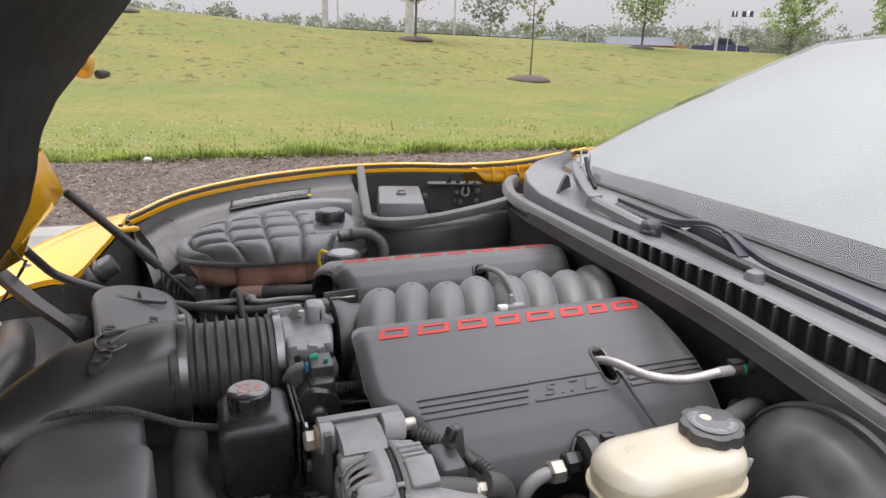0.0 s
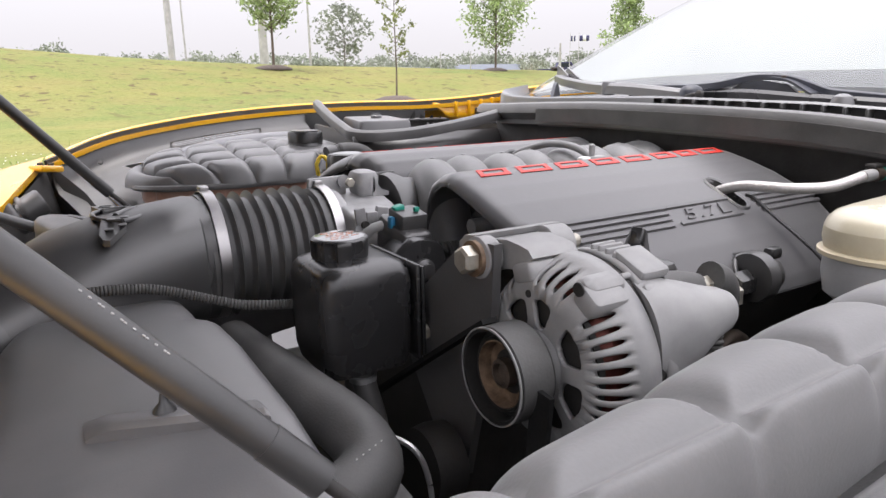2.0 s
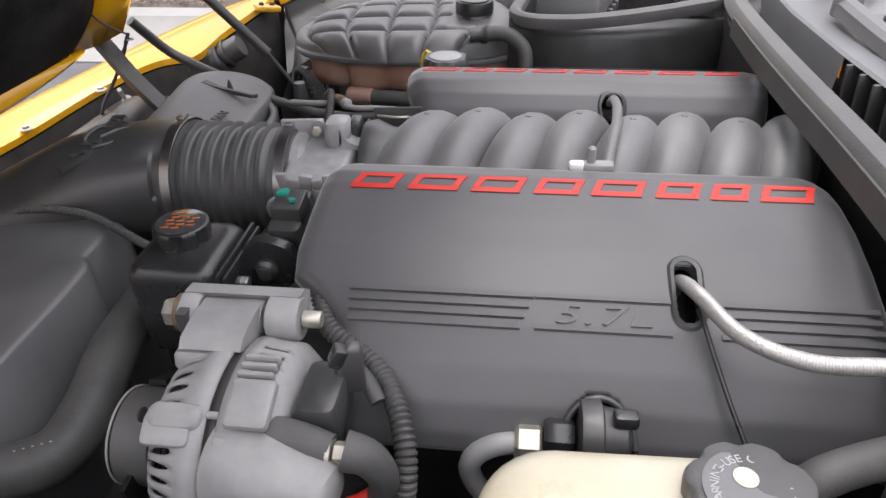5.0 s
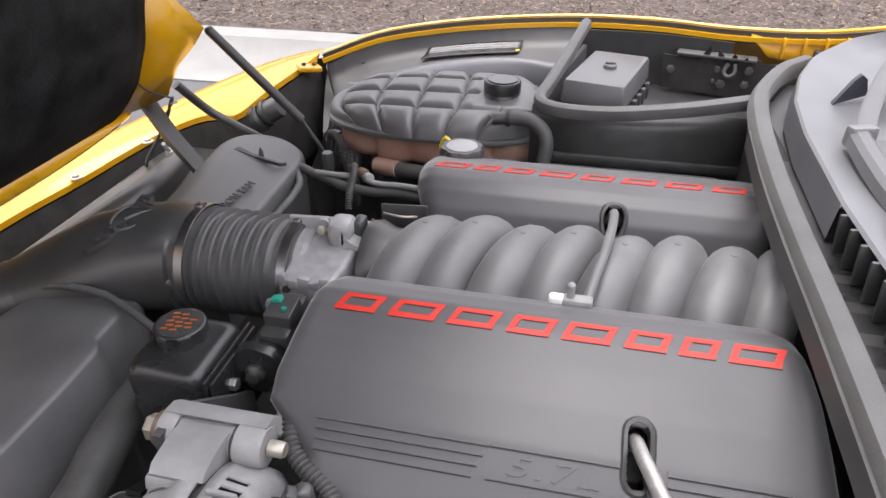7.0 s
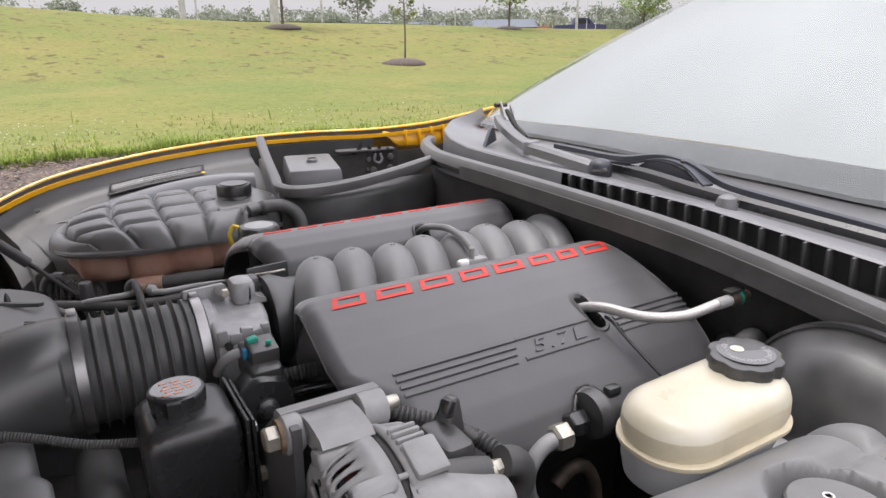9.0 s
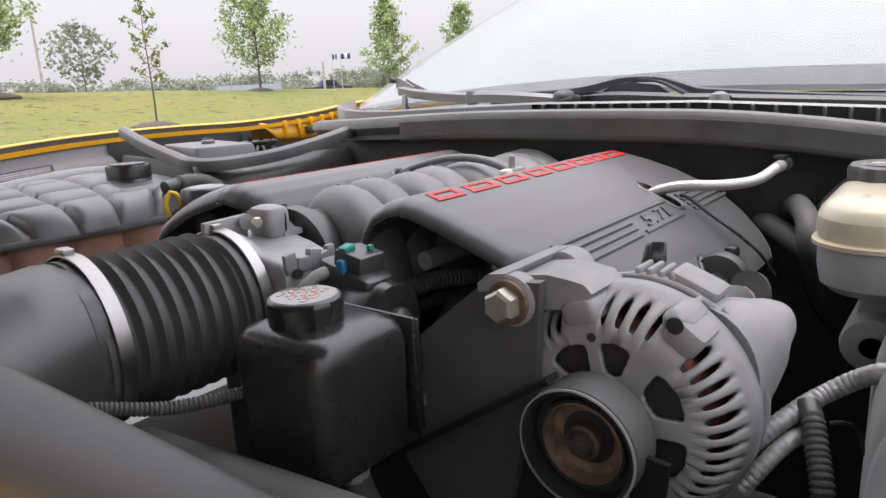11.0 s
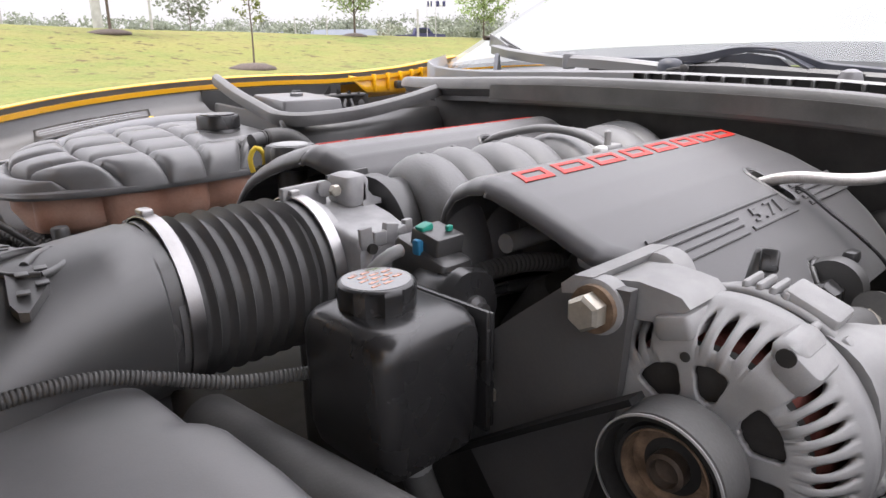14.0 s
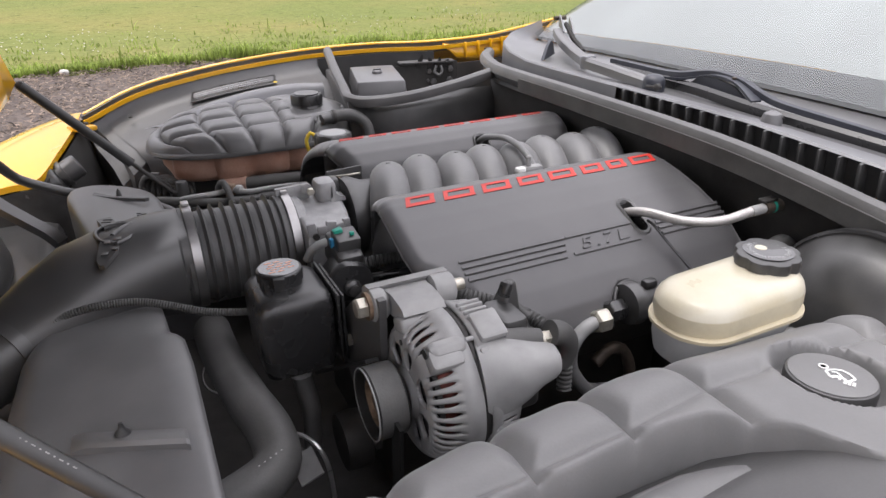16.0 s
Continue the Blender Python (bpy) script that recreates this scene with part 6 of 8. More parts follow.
part("hose_clip", lathe([(0.013, 0), (0.0135, 0.005), (0.012, 0.006)], (0.036, 0.730, 0.660), "z", 18), M_ALU, ps)

# alternator
AX, AY, AZ = 0.107, 0.566, 0.7195          # front face and axis
BX, BY, BZ = 0.092, 0.556, 0.727           # root of the rear fittings
alt = thing("alternator", "cast aluminium alternator with vent slots and a black pulley", "alternator", (0.14, AY, 0.64))


def alt_ring(x, r, n=64):
    return [Vector((x, AY + r * math.cos(2 * math.pi * k / n), AZ + r * math.sin(2 * math.pi * k / n))) for k in range(n)]


def louvred_shell(rows, slots, n=96):
    """A turned housing with rectangular openings; slots: row index -> function of angle."""
    bm = bmesh.new()
    vs = [[bm.verts.new((x, AY + r * math.cos(2 * math.pi * k / n), AZ + r * math.sin(2 * math.pi * k / n))) for k in range(n)] for x, r in rows]
    for i in range(len(rows) - 1):
        for k in range(n):
            if i in slots and slots[i](360.0 * (k + 0.5) / n):
                continue
            bm.faces.new((vs[i][k], vs[i][(k + 1) % n], vs[i + 1][(k + 1) % n], vs[i + 1][k]))
    return bm


def rim_slot(a):
    """Cooling slots round the shoulder, left out at the cast pads."""
    if 62 < a < 83 or 115.5 < a < 134:
        return False
    if 83 <= a <= 115.5:
        return (a - 83.3) % 8.9 < 4.0
    if a < 62:
        return (a + 2) % 8.0 < 3.4
    return (a - 134.4) % 7.75 < 3.4


WINDOWS = ((36, 73), (82, 108), (128, 168), (182, 219), (229, 255), (275, 315), (327, 352))


def petal(r):
    """Openings between the spokes at one radius: rounded at both ends."""
    k = min(1.0, abs(r - 0.0405) / 0.0112)
    ease = (1 - k ** 6) ** 0.5
    wide = 0.80 + 0.20 * (r - 0.030) / 0.022
    return lambda a: any(abs(a - (a0 + a1) / 2) < (a1 - a0) / 2 * ease * wide for a0, a1 in WINDOWS)


PETAL_R = [0.0290 + 0.0011 * k for k in range(22)]
front_rows = [(AX - 0.004, 0.012), (AX - 0.004, 0.022), (AX + 0.001, 0.0275)] + [(AX + 0.001, r) for r in PETAL_R]
front_slots = {3 + k: petal(r + 0.00055) for k, r in enumerate(PETAL_R[:-1])}
first = len(front_rows)
front_rows += [(AX + 0.0015, 0.060), (AX + 0.004, 0.0645), (AX + 0.008, 0.0690), (AX + 0.016, 0.0735), (AX + 0.026, 0.0770), (AX + 0.030, 0.0785), (AX + 0.034, 0.0808), (AX + 0.047, 0.0812)]
front_slots.update({first + k: rim_slot for k in range(4)})
front = louvred_shell(front_rows, front_slots, 336)
for step in range(3):  # ease the corners of the openings
    moved = {}
    for v in front.verts:
        if not v.is_boundary or not 0.027 < math.hypot(v.co.y - AY, v.co.z - AZ) < 0.0775:
            continue
        near = [e.other_vert(v).co for e in v.link_edges if e.is_boundary]
        if len(near) == 2:
            moved[v] = v.co * 0.5 + (near[0] + near[1]) * 0.25
    for v, co in moved.items():
        v.co = co
solid(part("front_housing", front, M_ALU, alt), 0.0045)
solid(part("core_band", rings_mesh([alt_ring(AX + 0.047, 0.0785), alt_ring(AX + 0.055, 0.0785)], caps=False), M_DARK, alt, "dark laminated core band"), 0.006)
for a in (20, 118, 205, 290):
    q = (AX + 0.047, AY + 0.0800 * math.cos(radians(a)), AZ + 0.0800 * math.sin(radians(a)))
    part("through_bolt", tube([q, (q[0] + 0.004, q[1], q[2]), (q[0] + 0.008, q[1], q[2])], 0.0026, 10, 0.01), M_ALU, alt)


def rear_slot(a):
    return 70 < a < 112 and (a - 70) % 8.4 < 3.6 or 150 < a < 330 and (a - 134.4) % 7.75 < 3.6


rear = louvred_shell([(AX + 0.055, 0.0812), (AX + 0.064, 0.0812), (AX + 0.066, 0.0800), (AX + 0.084, 0.0772), (AX + 0.094, 0.068), (AX + 0.097, 0.050), (AX + 0.098, 0.01)], {2: rear_slot}, 336)
solid(part("rear_housing", rear, M_ALU, alt), 0.0045)
part("winding", lathe([(0.052, 0), (0.060, 0.004), (0.064, 0.012), (0.066, 0.072), (0.050, 0.078)], (AX + 0.012, AY, AZ), "x", 40), M_COPPER, alt, "copper winding behind the slots")
part("rotor", lathe([(0.02, -0.002), (0.058, 0.0), (0.060, 0.004), (0.05, 0.012)], (AX + 0.010, AY, AZ), "x", 32), M_DARK, alt)
part("rivet", lathe([(0.0030, 0), (0.0030, 0.0008), (0.0003, 0.0010)], (AX + 0.0006, AY + 0.0545 * math.cos(radians(78.6)), AZ + 0.0545 * math.sin(radians(78.6))), "-x", 14), M_DARK, alt)
GROOVES = [(0.0356 - (0.0011 if k % 2 else 0.0), -0.0400 + 0.0021 * k) for k in range(13)]
pulley = part("pulley", lathe([(0.008, -0.026), (0.0255, -0.024), (0.0262, -0.0350), (0.0278, -0.0355), (0.0290, -0.0310), (0.0325, -0.0310), (0.0336, -0.0426), (0.0356, -0.0430)] + GROOVES + [(0.0362, -0.0135), (0.0362, -0.0115), (0.034, -0.010), (0.012, -0.010), (0.012, 0.0)],
                               (AX, AY, AZ), "x", 64), M_PULLEY, alt, "black ribbed belt pulley")
part("rim_line", lathe([(0.0362, -0.0437), (0.0374, -0.0434), (0.0374, -0.0424), (0.0366, -0.0420)], (AX, AY, AZ), "x", 64, hollow=True), M_ALU, pulley)
part("belt_wrap", lathe([(0.0364, -0.0405), (0.0372, -0.0400), (0.0374, -0.0260), (0.0372, -0.0130), (0.0364, -0.0125), (0.0358, -0.0260)], (AX, AY, AZ), "x", 64, hollow=True), M_RUBBER, pulley, "smooth dusty back of the belt round the pulley")
part("dish", lathe([(0.0120, -0.0235), (0.0248, -0.0230), (0.0258, -0.0352), (0.0250, -0.0357), (0.0238, -0.0250), (0.012, -0.0250)], (AX, AY, AZ), "x", 40, hollow=True), M_RUST, pulley, "rusty brown pulley dish")
part("shaft", lathe([(0.0110, 0.0), (0.0110, 0.009), (0.0085, 0.010), (0.0075, 0.005), (0.002, 0.004)], (AX - 0.0245, AY, AZ), "-x", 24), M_DULL, pulley, "dull shaft nut")
# ears and bracket
def on_rim(a, r, x, sx, st, sr, name, label, rr=0.003):
    """A cast pad on the housing at one angle; sizes along the axis, round it and outwards."""
    a = radians(a)
    return part(name, block(AX + x, AY + r * math.cos(a), AZ + r * math.sin(a), sx, st, sr, rr, (math.degrees(a) - 90, 0, 0)), M_ALU, alt, label)


on_rim(126, 0.0745, 0.022, 0.034, 0.022, 0.018, "shoulder", "flat cast shoulder", 0.004)
on_rim(119.6, 0.0780, 0.026, 0.040, 0.019, 0.016, "shoulder", "cast boss with a bolt hole", 0.007)
on_rim(72.5, 0.0700, 0.018, 0.034, 0.024, 0.016, "shoulder", "flat cast shoulder", 0.004)
on_rim(112, 0.0815, 0.075, 0.030, 0.034, 0.009, "ear", "flat cast pad", 0.003)
on_rim(131, 0.0800, 0.060, 0.010, 0.010, 0.010, "ear", "small cast lug", 0.002)
# no opening here: a dark disc gives the hole's shade
part("bolt_hole", lathe([(0.0052, 0), (0.0052, 0.0012), (0.001, 0.0012)], (AX + 0.0040, 0.5260, 0.7890), "-x", 16), M_DARK, alt)
part("mount_arm", rings_mesh([[Vector((x, y, z)) for y, z in ((0.634, 0.804), (0.612, 0.8075), (0.596, 0.8062), (0.585, 0.8045), (0.579, 0.7990), (0.596, 0.786), (0.634, 0.780))] for x in (0.113, 0.116, 0.156, 0.159)]), M_ALU, alt)
part("mount_bush", tube([(0.112, 0.6285, 0.7915), (0.135, 0.6285, 0.7915), (0.160, 0.6285, 0.7915)], 0.0135, 20, 0.05), M_ALU, alt)
part("mount_bolt", hexbolt((0.093, 0.6285, 0.7915), 0.0115, 0.014, "-x"), M_STEEL, alt, "large plated hex bolt")
part("washer", lathe([(0.0150, 0), (0.0150, 0.004), (0.008, 0.004)], (0.0945, 0.6285, 0.7915), "-x", 24), M_RUST, alt, "rusty washer")
part("mount_nut", lathe([(0.007, 0), (0.007, 0.012), (0.006, 0.014), (0.002, 0.0142)], (0.190, 0.6285, 0.7915), "x", 14), M_STEEL, alt)
cone = [((BX + x, BY + y, BZ + z), (1, -0.25, 0.10), ry, rz) for x, y, z, ry, rz in ((0.076, -0.024, 0.010, 0.045, 0.050), (0.088, -0.031, 0.015, 0.041, 0.045), (0.101, -0.039, 0.021, 0.035, 0.037),
                                                                                     (0.114, -0.045, 0.025, 0.030, 0.030), (0.130, -0.050, 0.029, 0.0225, 0.021), (0.144, -0.054, 0.031, 0.0180, 0.0160), (0.149, -0.055, 0.032, 0.0150, 0.0130), (0.151, -0.056, 0.032, 0.0100, 0.0085))]
part("end_cap", rings_mesh([ring_at(c, d, a, b) for c, d, a, b in cone]), M_ALU, alt, "cast cover flaring out to the output post")
for k in range(4):
    on_rim(86 + 5.5 * k, 0.0815, 0.072, 0.026, 0.0042, 0.008, "cooling_rib", "")
part("regulator", block(BX + 0.128, BY + 0.010, BZ + 0.040, 0.030, 0.052, 0.040, 0.006), M_BLACK, alt, "black regulator housing")
part("regulator", block(BX + 0.118, BY - 0.01, BZ + 0.005, 0.03, 0.090, 0.05, 0.006), M_BLACK, alt, "black regulator housing")
part("output_nut", hexbolt((0.238, 0.5225, 0.769), 0.0085, 0.010, "x"), M_STEEL, alt, "brass-coloured output nut")
part("nut_washer", lathe([(0.0105, 0), (0.0105, 0.003), (0.005, 0.003)], (0.234, 0.5225, 0.769), "x", 18), M_STEEL, alt)
part("post_cover", tube([(0.196, 0.530, 0.772), (0.216, 0.527, 0.772), (0.235, 0.524, 0.769)], lambda t: 0.0145 - 0.003 * t, 18, 0.01), M_RUBBER, alt, "grey rubber post cover")
cable = thing("alternator_cable", "black corrugated cable bending round the alternator", "cable", (0.26, 0.57, 0.72))
part("sleeve", tube([(0.187, 0.690, 0.770), (0.1865, 0.684, 0.784), (0.192, 0.664, 0.781), (0.202, 0.644, 0.775), (0.218, 0.632, 0.768), (0.237, 0.622, 0.762), (0.254, 0.606, 0.756), (0.268, 0.582, 0.752), (0.278, 0.556, 0.742), (0.280, 0.538, 0.722), (0.276, 0.53, 0.69)], 0.0075, 12, ribs=0.0011, pitch=0.0048), M_RUBBER, cable)
part("boot", tube([(0.246, 0.520, 0.776), (0.259, 0.520, 0.772), (0.268, 0.520, 0.760), (0.270, 0.521, 0.744), (0.264, 0.523, 0.730)], lambda t: 0.0135 - 0.005 * t, 16, 0.004), M_RUBBER, cable, "grey rubber terminal boot")
part("red_sleeve", tube([(0.244, 0.516, 0.726), (0.252, 0.519, 0.727), (0.262, 0.523, 0.732)], 0.0052, 12), M_RED, cable, "red cable sleeve")
plug = thing("alternator_plug", "small black plug behind the alternator", "plug", (0.235, 0.59, 0.775))
part("body", block(0.235, 0.587, 0.788, 0.028, 0.026, 0.036, 0.004, (0, 12, 20), taper=0.45), M_BLACK, plug)
part("latch", block(0.229, 0.581, 0.800, 0.010, 0.012, 0.016, 0.002, (0, 25, 20)), M_BLACK2, plug)
part("sleeve", tube([(0.240, 0.590, 0.778), (0.248, 0.586, 0.770), (0.256, 0.576, 0.762)], 0.006, 12), M_RUBBER, plug)
abr = thing("alternator_bracket", "cast alternator bracket with two lugs and a dark side plate", "bracket", (0.10, 0.69, 0.7))
for x0, x1, r in ((0.094, 0.111, 0.0175), (0.163, 0.189, 0.0180)):
    part("lug", lathe([(r - 0.003, 0), (r, 0.002), (r, x1 - x0 - 0.003), (r - 0.002, x1 - x0)], (x0, 0.6285, 0.7915), "x", 26), M_ALU, abr, "cast aluminium lug")
part("strap", rings_mesh([[Vector((x, y, z)) for y, z in ((0.632, 0.8095), (0.646, 0.8075), (0.655, 0.800), (0.654, 0.794), (0.645, 0.796), (0.636, 0.801))] for x in (0.096, 0.10, 0.184, 0.188)]), M_ALU, abr, "cast aluminium strap")
part("rear_web", block(0.190, 0.675, 0.782, 0.03, 0.05, 0.010, 0.004, (10, 0, 0)), M_ALU, abr, "cast aluminium web")
bm = plate([(0.608, 0.806), (0.648, 0.803), (0.684, 0.7735), (0.7258, 0.7386), (0.748, 0.722), (0.748, 0.66), (0.70, 0.60), (0.65, 0.58), (0.63, 0.66), (0.612, 0.74)], 0.008,
           Matrix(((0, 0, 1, 0.098), (1, 0, 0, 0), (0, 1, 0, 0), (0, 0, 0, 1))))
part("plate", bm, M_LINER, abr, smooth=20)
part("bolt", hexbolt((0.098, 0.715, 0.70), 0.008, 0.010, "-x"), M_STEEL, abr)
part("bolt", hexbolt((0.098, 0.735, 0.742), 0.007, 0.010, "-x"), M_ALU2, abr)
belt = thing("drive_belt", "black drive belt running to the pulley", "belt", (0.08, 0.62, 0.68))
part("run", sweep([(0.080, AY + 0.023, AZ + 0.0335), (0.080, 0.66, 0.704), (0.080, 0.82, 0.590)], [(-0.007, -0.002), (0.007, -0.002), (0.007, 0.002), (-0.007, 0.002)], 0.03), M_BELTSHADE, belt)
part("run", sweep([(0.080, AY - 0.0405, AZ), (0.080, AY - 0.03, 0.62), (0.080, 0.56, 0.50)], [(-0.010, -0.002), (0.010, -0.002), (0.010, 0.002), (-0.010, 0.002)], 0.03, up=(1, 0, 0)), M_BELTSHADE, belt)
idler = thing("idler_pulley", "dark idler pulley below the alternator", "pulley", (0.09, 0.66, 0.60))
part("wheel", lathe([(0.01, -0.03), (0.034, -0.03), (0.036, -0.015), (0.034, 0), (0.01, 0)], (0.09, 0.665, 0.595), "x", 32), M_DARK, idler)

# wiring and foil-wrapped line between the alternator and the washer tank
foil = thing("heat_shielded_line", "foil-wrapped line below the washer tank", "pipe", (0.19, 0.46, 0.72))
part("foil_sleeve", tube([(0.160, 0.500, 0.690), (0.172, 0.484, 0.708), (0.190, 0.470, 0.720), (0.202, 0.458, 0.728), (0.205, 0.445, 0.738), (0.200, 0.432, 0.748), (0.205, 0.420, 0.75)], 0.0058, 14, 0.003, ribs=0.00035, pitch=0.0042), M_WRAP, foil, "crinkled silver foil sleeve")
part("foil_sleeve", tube([(0.150, 0.495, 0.672), (0.158, 0.484, 0.690), (0.172, 0.474, 0.702), (0.184, 0.466, 0.705)], 0.0052, 14, 0.003, ribs=0.00035, pitch=0.0042), M_WRAP, foil, "crinkled silver foil sleeve")
conduit = thing("sensor_conduit", "grey corrugated wiring conduit below the washer tank", "wiring", (0.17, 0.455, 0.70))
part("sleeve", tube([(0.186, 0.466, 0.720), (0.178, 0.462, 0.716), (0.166, 0.457, 0.705), (0.152, 0.451, 0.690), (0.143, 0.447, 0.670)], 0.0062, 14, ribs=0.0009, pitch=0.0040), M_RUBBER, conduit)
part("tape_end", tube([(0.190, 0.468, 0.722), (0.185, 0.4655, 0.7195), (0.181, 0.4635, 0.7175)], 0.0072, 14, 0.003), M_BLACK, conduit)
part("spare_wire", tube([(0.190, 0.455, 0.712), (0.196, 0.448, 0.712), (0.202, 0.440, 0.706), (0.203, 0.436, 0.690)], 0.0014, 6, 0.004), M_BLACK2, conduit)

# brake fluid reservoir and booster
brk = thing("brake_fluid_reservoir", "aged cream brake fluid reservoir with a black scalloped cap", "reservoir", (0.42, 0.44, 0.74))


def pill(z, ins, lift=0.0):
    pts = rounded(0.420, 0.459, 0.166 - 2 * ins, 0.090 - 2 * ins, 0.042 - ins * 0.5, 8)
    return [Vector((px, py, z + lift * (px - 0.335))) for px, py in pts]


rings = [pill(0.811, 0.0015, 0.02), pill(0.817, 0.0035, 0.03), pill(0.8215, 0.008, 0.035), pill(0.8245, 0.014, 0.035), pill(0.8258, 0.022, 0.035), pill(0.826, 0.040, 0.035)]
part("upper_shell", rings_mesh(rings), M_CREAM, brk)
part("side_wall", rings_mesh([pill(0.793, 0.003), pill(0.802, 0.001), pill(0.811, 0.0015, 0.02)], caps=False), M_TINGE, brk, "yellow-tinged side of the reservoir")
part("seam", rings_mesh([pill(0.788, 0.001), pill(0.789, -0.0012), pill(0.7925, -0.0014), pill(0.794, 0.001)]), M_AGED, brk, "yellowed welded seam of the reservoir")
rings = [pill(0.788, 0.003), pill(0.772, 0.004), pill(0.756, 0.007), pill(0.749, 0.016)]
part("lower_shell", rings_mesh([[Vector((0.335 + (q.x - 0.335) * (1.0 if k < 1 else 0.90), q.y, q.z)) for q in r] for k, r in enumerate(rings)]), M_CLOUDY, brk, "cloudy grey lower half")
part("neck", lathe([(0.027, 0), (0.026, 0.012), (0.024, 0.016)], (0.472, 0.464, 0.815), "z", 28), M_CREAM, brk)
bcap = part("cap", lathe([(0.026, 0), (0.0315, 0.001), (0.0325, 0.013), (0.0312, 0.0165), (0.0260, 0.0180), (0.004, 0.0185)], (0.472, 0.464, 0.8255), "z", 60,
                          rot=Euler((radians(2), radians(-2), 0)).to_matrix(), wave=lambda a, h: 1 - 0.085 * (0.5 + 0.5 * math.cos(8 * a)) ** 3 * (h < 0.0170)), M_BLACK, brk, "black scalloped cap with white warning print")
part("cap_face", lathe([(0.0245, 0), (0.0245, 0.0005), (0.023, 0.0007), (0.001, 0.0007)], (0.472, 0.464, 0.8434), "z", 40), M_COWL, bcap, "grey worn face of the cap")
part("cap_dot", lathe([(0.006, 0), (0.006, 0.0006), (0.001, 0.0007)], (0.469, 0.471, 0.8441), "z", 20), M_CREAM, bcap, "yellowed dot on the cap")


def ring_text(text, c, r, a0, step, size, parent):
    bmx = bmesh.new()
    for k, ch in enumerate(text):
        if ch == " ":
            continue
        a = radians(a0 - step * k)
        ca, sa = math.cos(a), math.sin(a)
        one = letters(ch, size, lambda px, py, pz: Vector((c[0] + (r + py) * ca + px * sa, c[1] + (r + py) * sa - px * ca, c[2] + pz)), 0.0003)
        me = bpy.data.meshes.new("tmp")
        one.to_mesh(me)
        one.free()
        bmx.from_mesh(me)
        bpy.data.meshes.remove(me)
    part("cap_lettering", bmx, M_CLOUDY, parent, "white warning print round the cap")


ring_text("WARNING-USE ONLY DOT 3 BRAKE FLUID", (0.472, 0.464, 0.8441), 0.0165, 205, 10.3, 0.0066, bcap)
part("fin_tag", block(0.508, 0.450, 0.788, 0.018, 0.003, 0.028, 0.002, (0, 20, 0)), M_CLOUDY, brk, "small translucent tag")
brk.location += Vector((-0.005, -0.003, 0.0))
mc = thing("master_cylinder", "cast aluminium brake master cylinder", "brake cylinder", (0.42, 0.45, 0.70))
part("bore", lathe([(0.010, -0.002), (0.022, 0.0), (0.024, 0.005), (0.024, 0.19), (0.03, 0.195), (0.03, 0.21)], (0.352, 0.450, 0.708), "x", 28), M_ALU, mc)
part("plug", lathe([(0.009, 0.0), (0.009, 0.003), (0.004, 0.003)], (0.353, 0.450, 0.708), "-x", 18), M_DARK, mc)
part("stem", block(0.40, 0.450, 0.735, 0.05, 0.03, 0.03, 0.006), M_ALU, mc)
boo = thing("brake_booster", "round black brake booster against the firewall", "brake booster", (0.60, 0.45, 0.6))
part("drum", lathe([(0.03, -0.06), (0.05, -0.055), (0.085, -0.040), (0.105, -0.018), (0.118, 0.0), (0.124, 0.002), (0.124, 0.012), (0.116, 0.016), (0.112, 0.05)], (0.600, 0.425, 0.718), "x", 56), M_BLACK, boo)
part("crimp_band", lathe([(0.1225, 0.0), (0.1262, 0.002), (0.1262, 0.011), (0.1225, 0.013)], (0.600, 0.425, 0.718), "x", 56, hollow=True), M_BLACK2, boo, "crimped rim of the booster")
part("check_valve", lathe([(0.014, 0.0), (0.014, 0.010), (0.009, 0.012), (0.008, 0.028), (0.004, 0.030)], (0.565, 0.505, 0.745), "-x", 18), M_BLACK2, boo, "black vacuum check valve")
for sy in (-0.035, 0.035):
    part("stud", hexbolt((0.548, 0.450 + sy, 0.708), 0.008, 0.010, "-x"), M_STEEL, boo)
vac = thing("vacuum_hose", "thick matt black vacuum hose beside the cover", "hose", (0.55, 0.55, 0.75))
part("rubber", tube([(0.665, 0.575, 0.755), (0.635, 0.565, 0.772), (0.59, 0.55, 0.775), (0.545, 0.535, 0.768), (0.53, 0.53, 0.745), (0.545, 0.52, 0.72)], 0.0125, 14), M_RUBBER, vac)
htr = thing("heater_hose", "bent black heater hose behind the cover", "hose", (0.62, 0.58, 0.73))
part("rubber", tube([(0.672, 0.62, 0.735), (0.65, 0.60, 0.742), (0.632, 0.575, 0.735), (0.615, 0.553, 0.725), (0.60, 0.53, 0.715)], 0.014, 14), M_RUBBER, htr)

# braided fuel hose
fh = thing("braided_fuel_hose", "braided stainless fuel hose through the engine cover", "hose", (0.56, 0.63, 0.81))
part("braid", tube([(0.4822, 0.708, 0.778), (0.4826, 0.694, 0.797), (0.4880, 0.660, 0.8098), (0.507, 0.614, 0.8110), (0.542, 0.589, 0.8130), (0.586, 0.5785, 0.822)], 0.0060, 20, 0.003, ribs=0.00014, pitch=0.0018), M_BRAID, fh)
part("ferrule", tube([(0.583, 0.579, 0.8215), (0.593, 0.578, 0.822), (0.604, 0.578, 0.8225)], 0.0068, 16, 0.01), M_ALU, fh)
part("quick_fitting", tube([(0.603, 0.578, 0.8225), (0.612, 0.578, 0.8225), (0.632, 0.578, 0.822)], 0.0084, 16, 0.01), M_DULL, fh, "dark quick fitting")
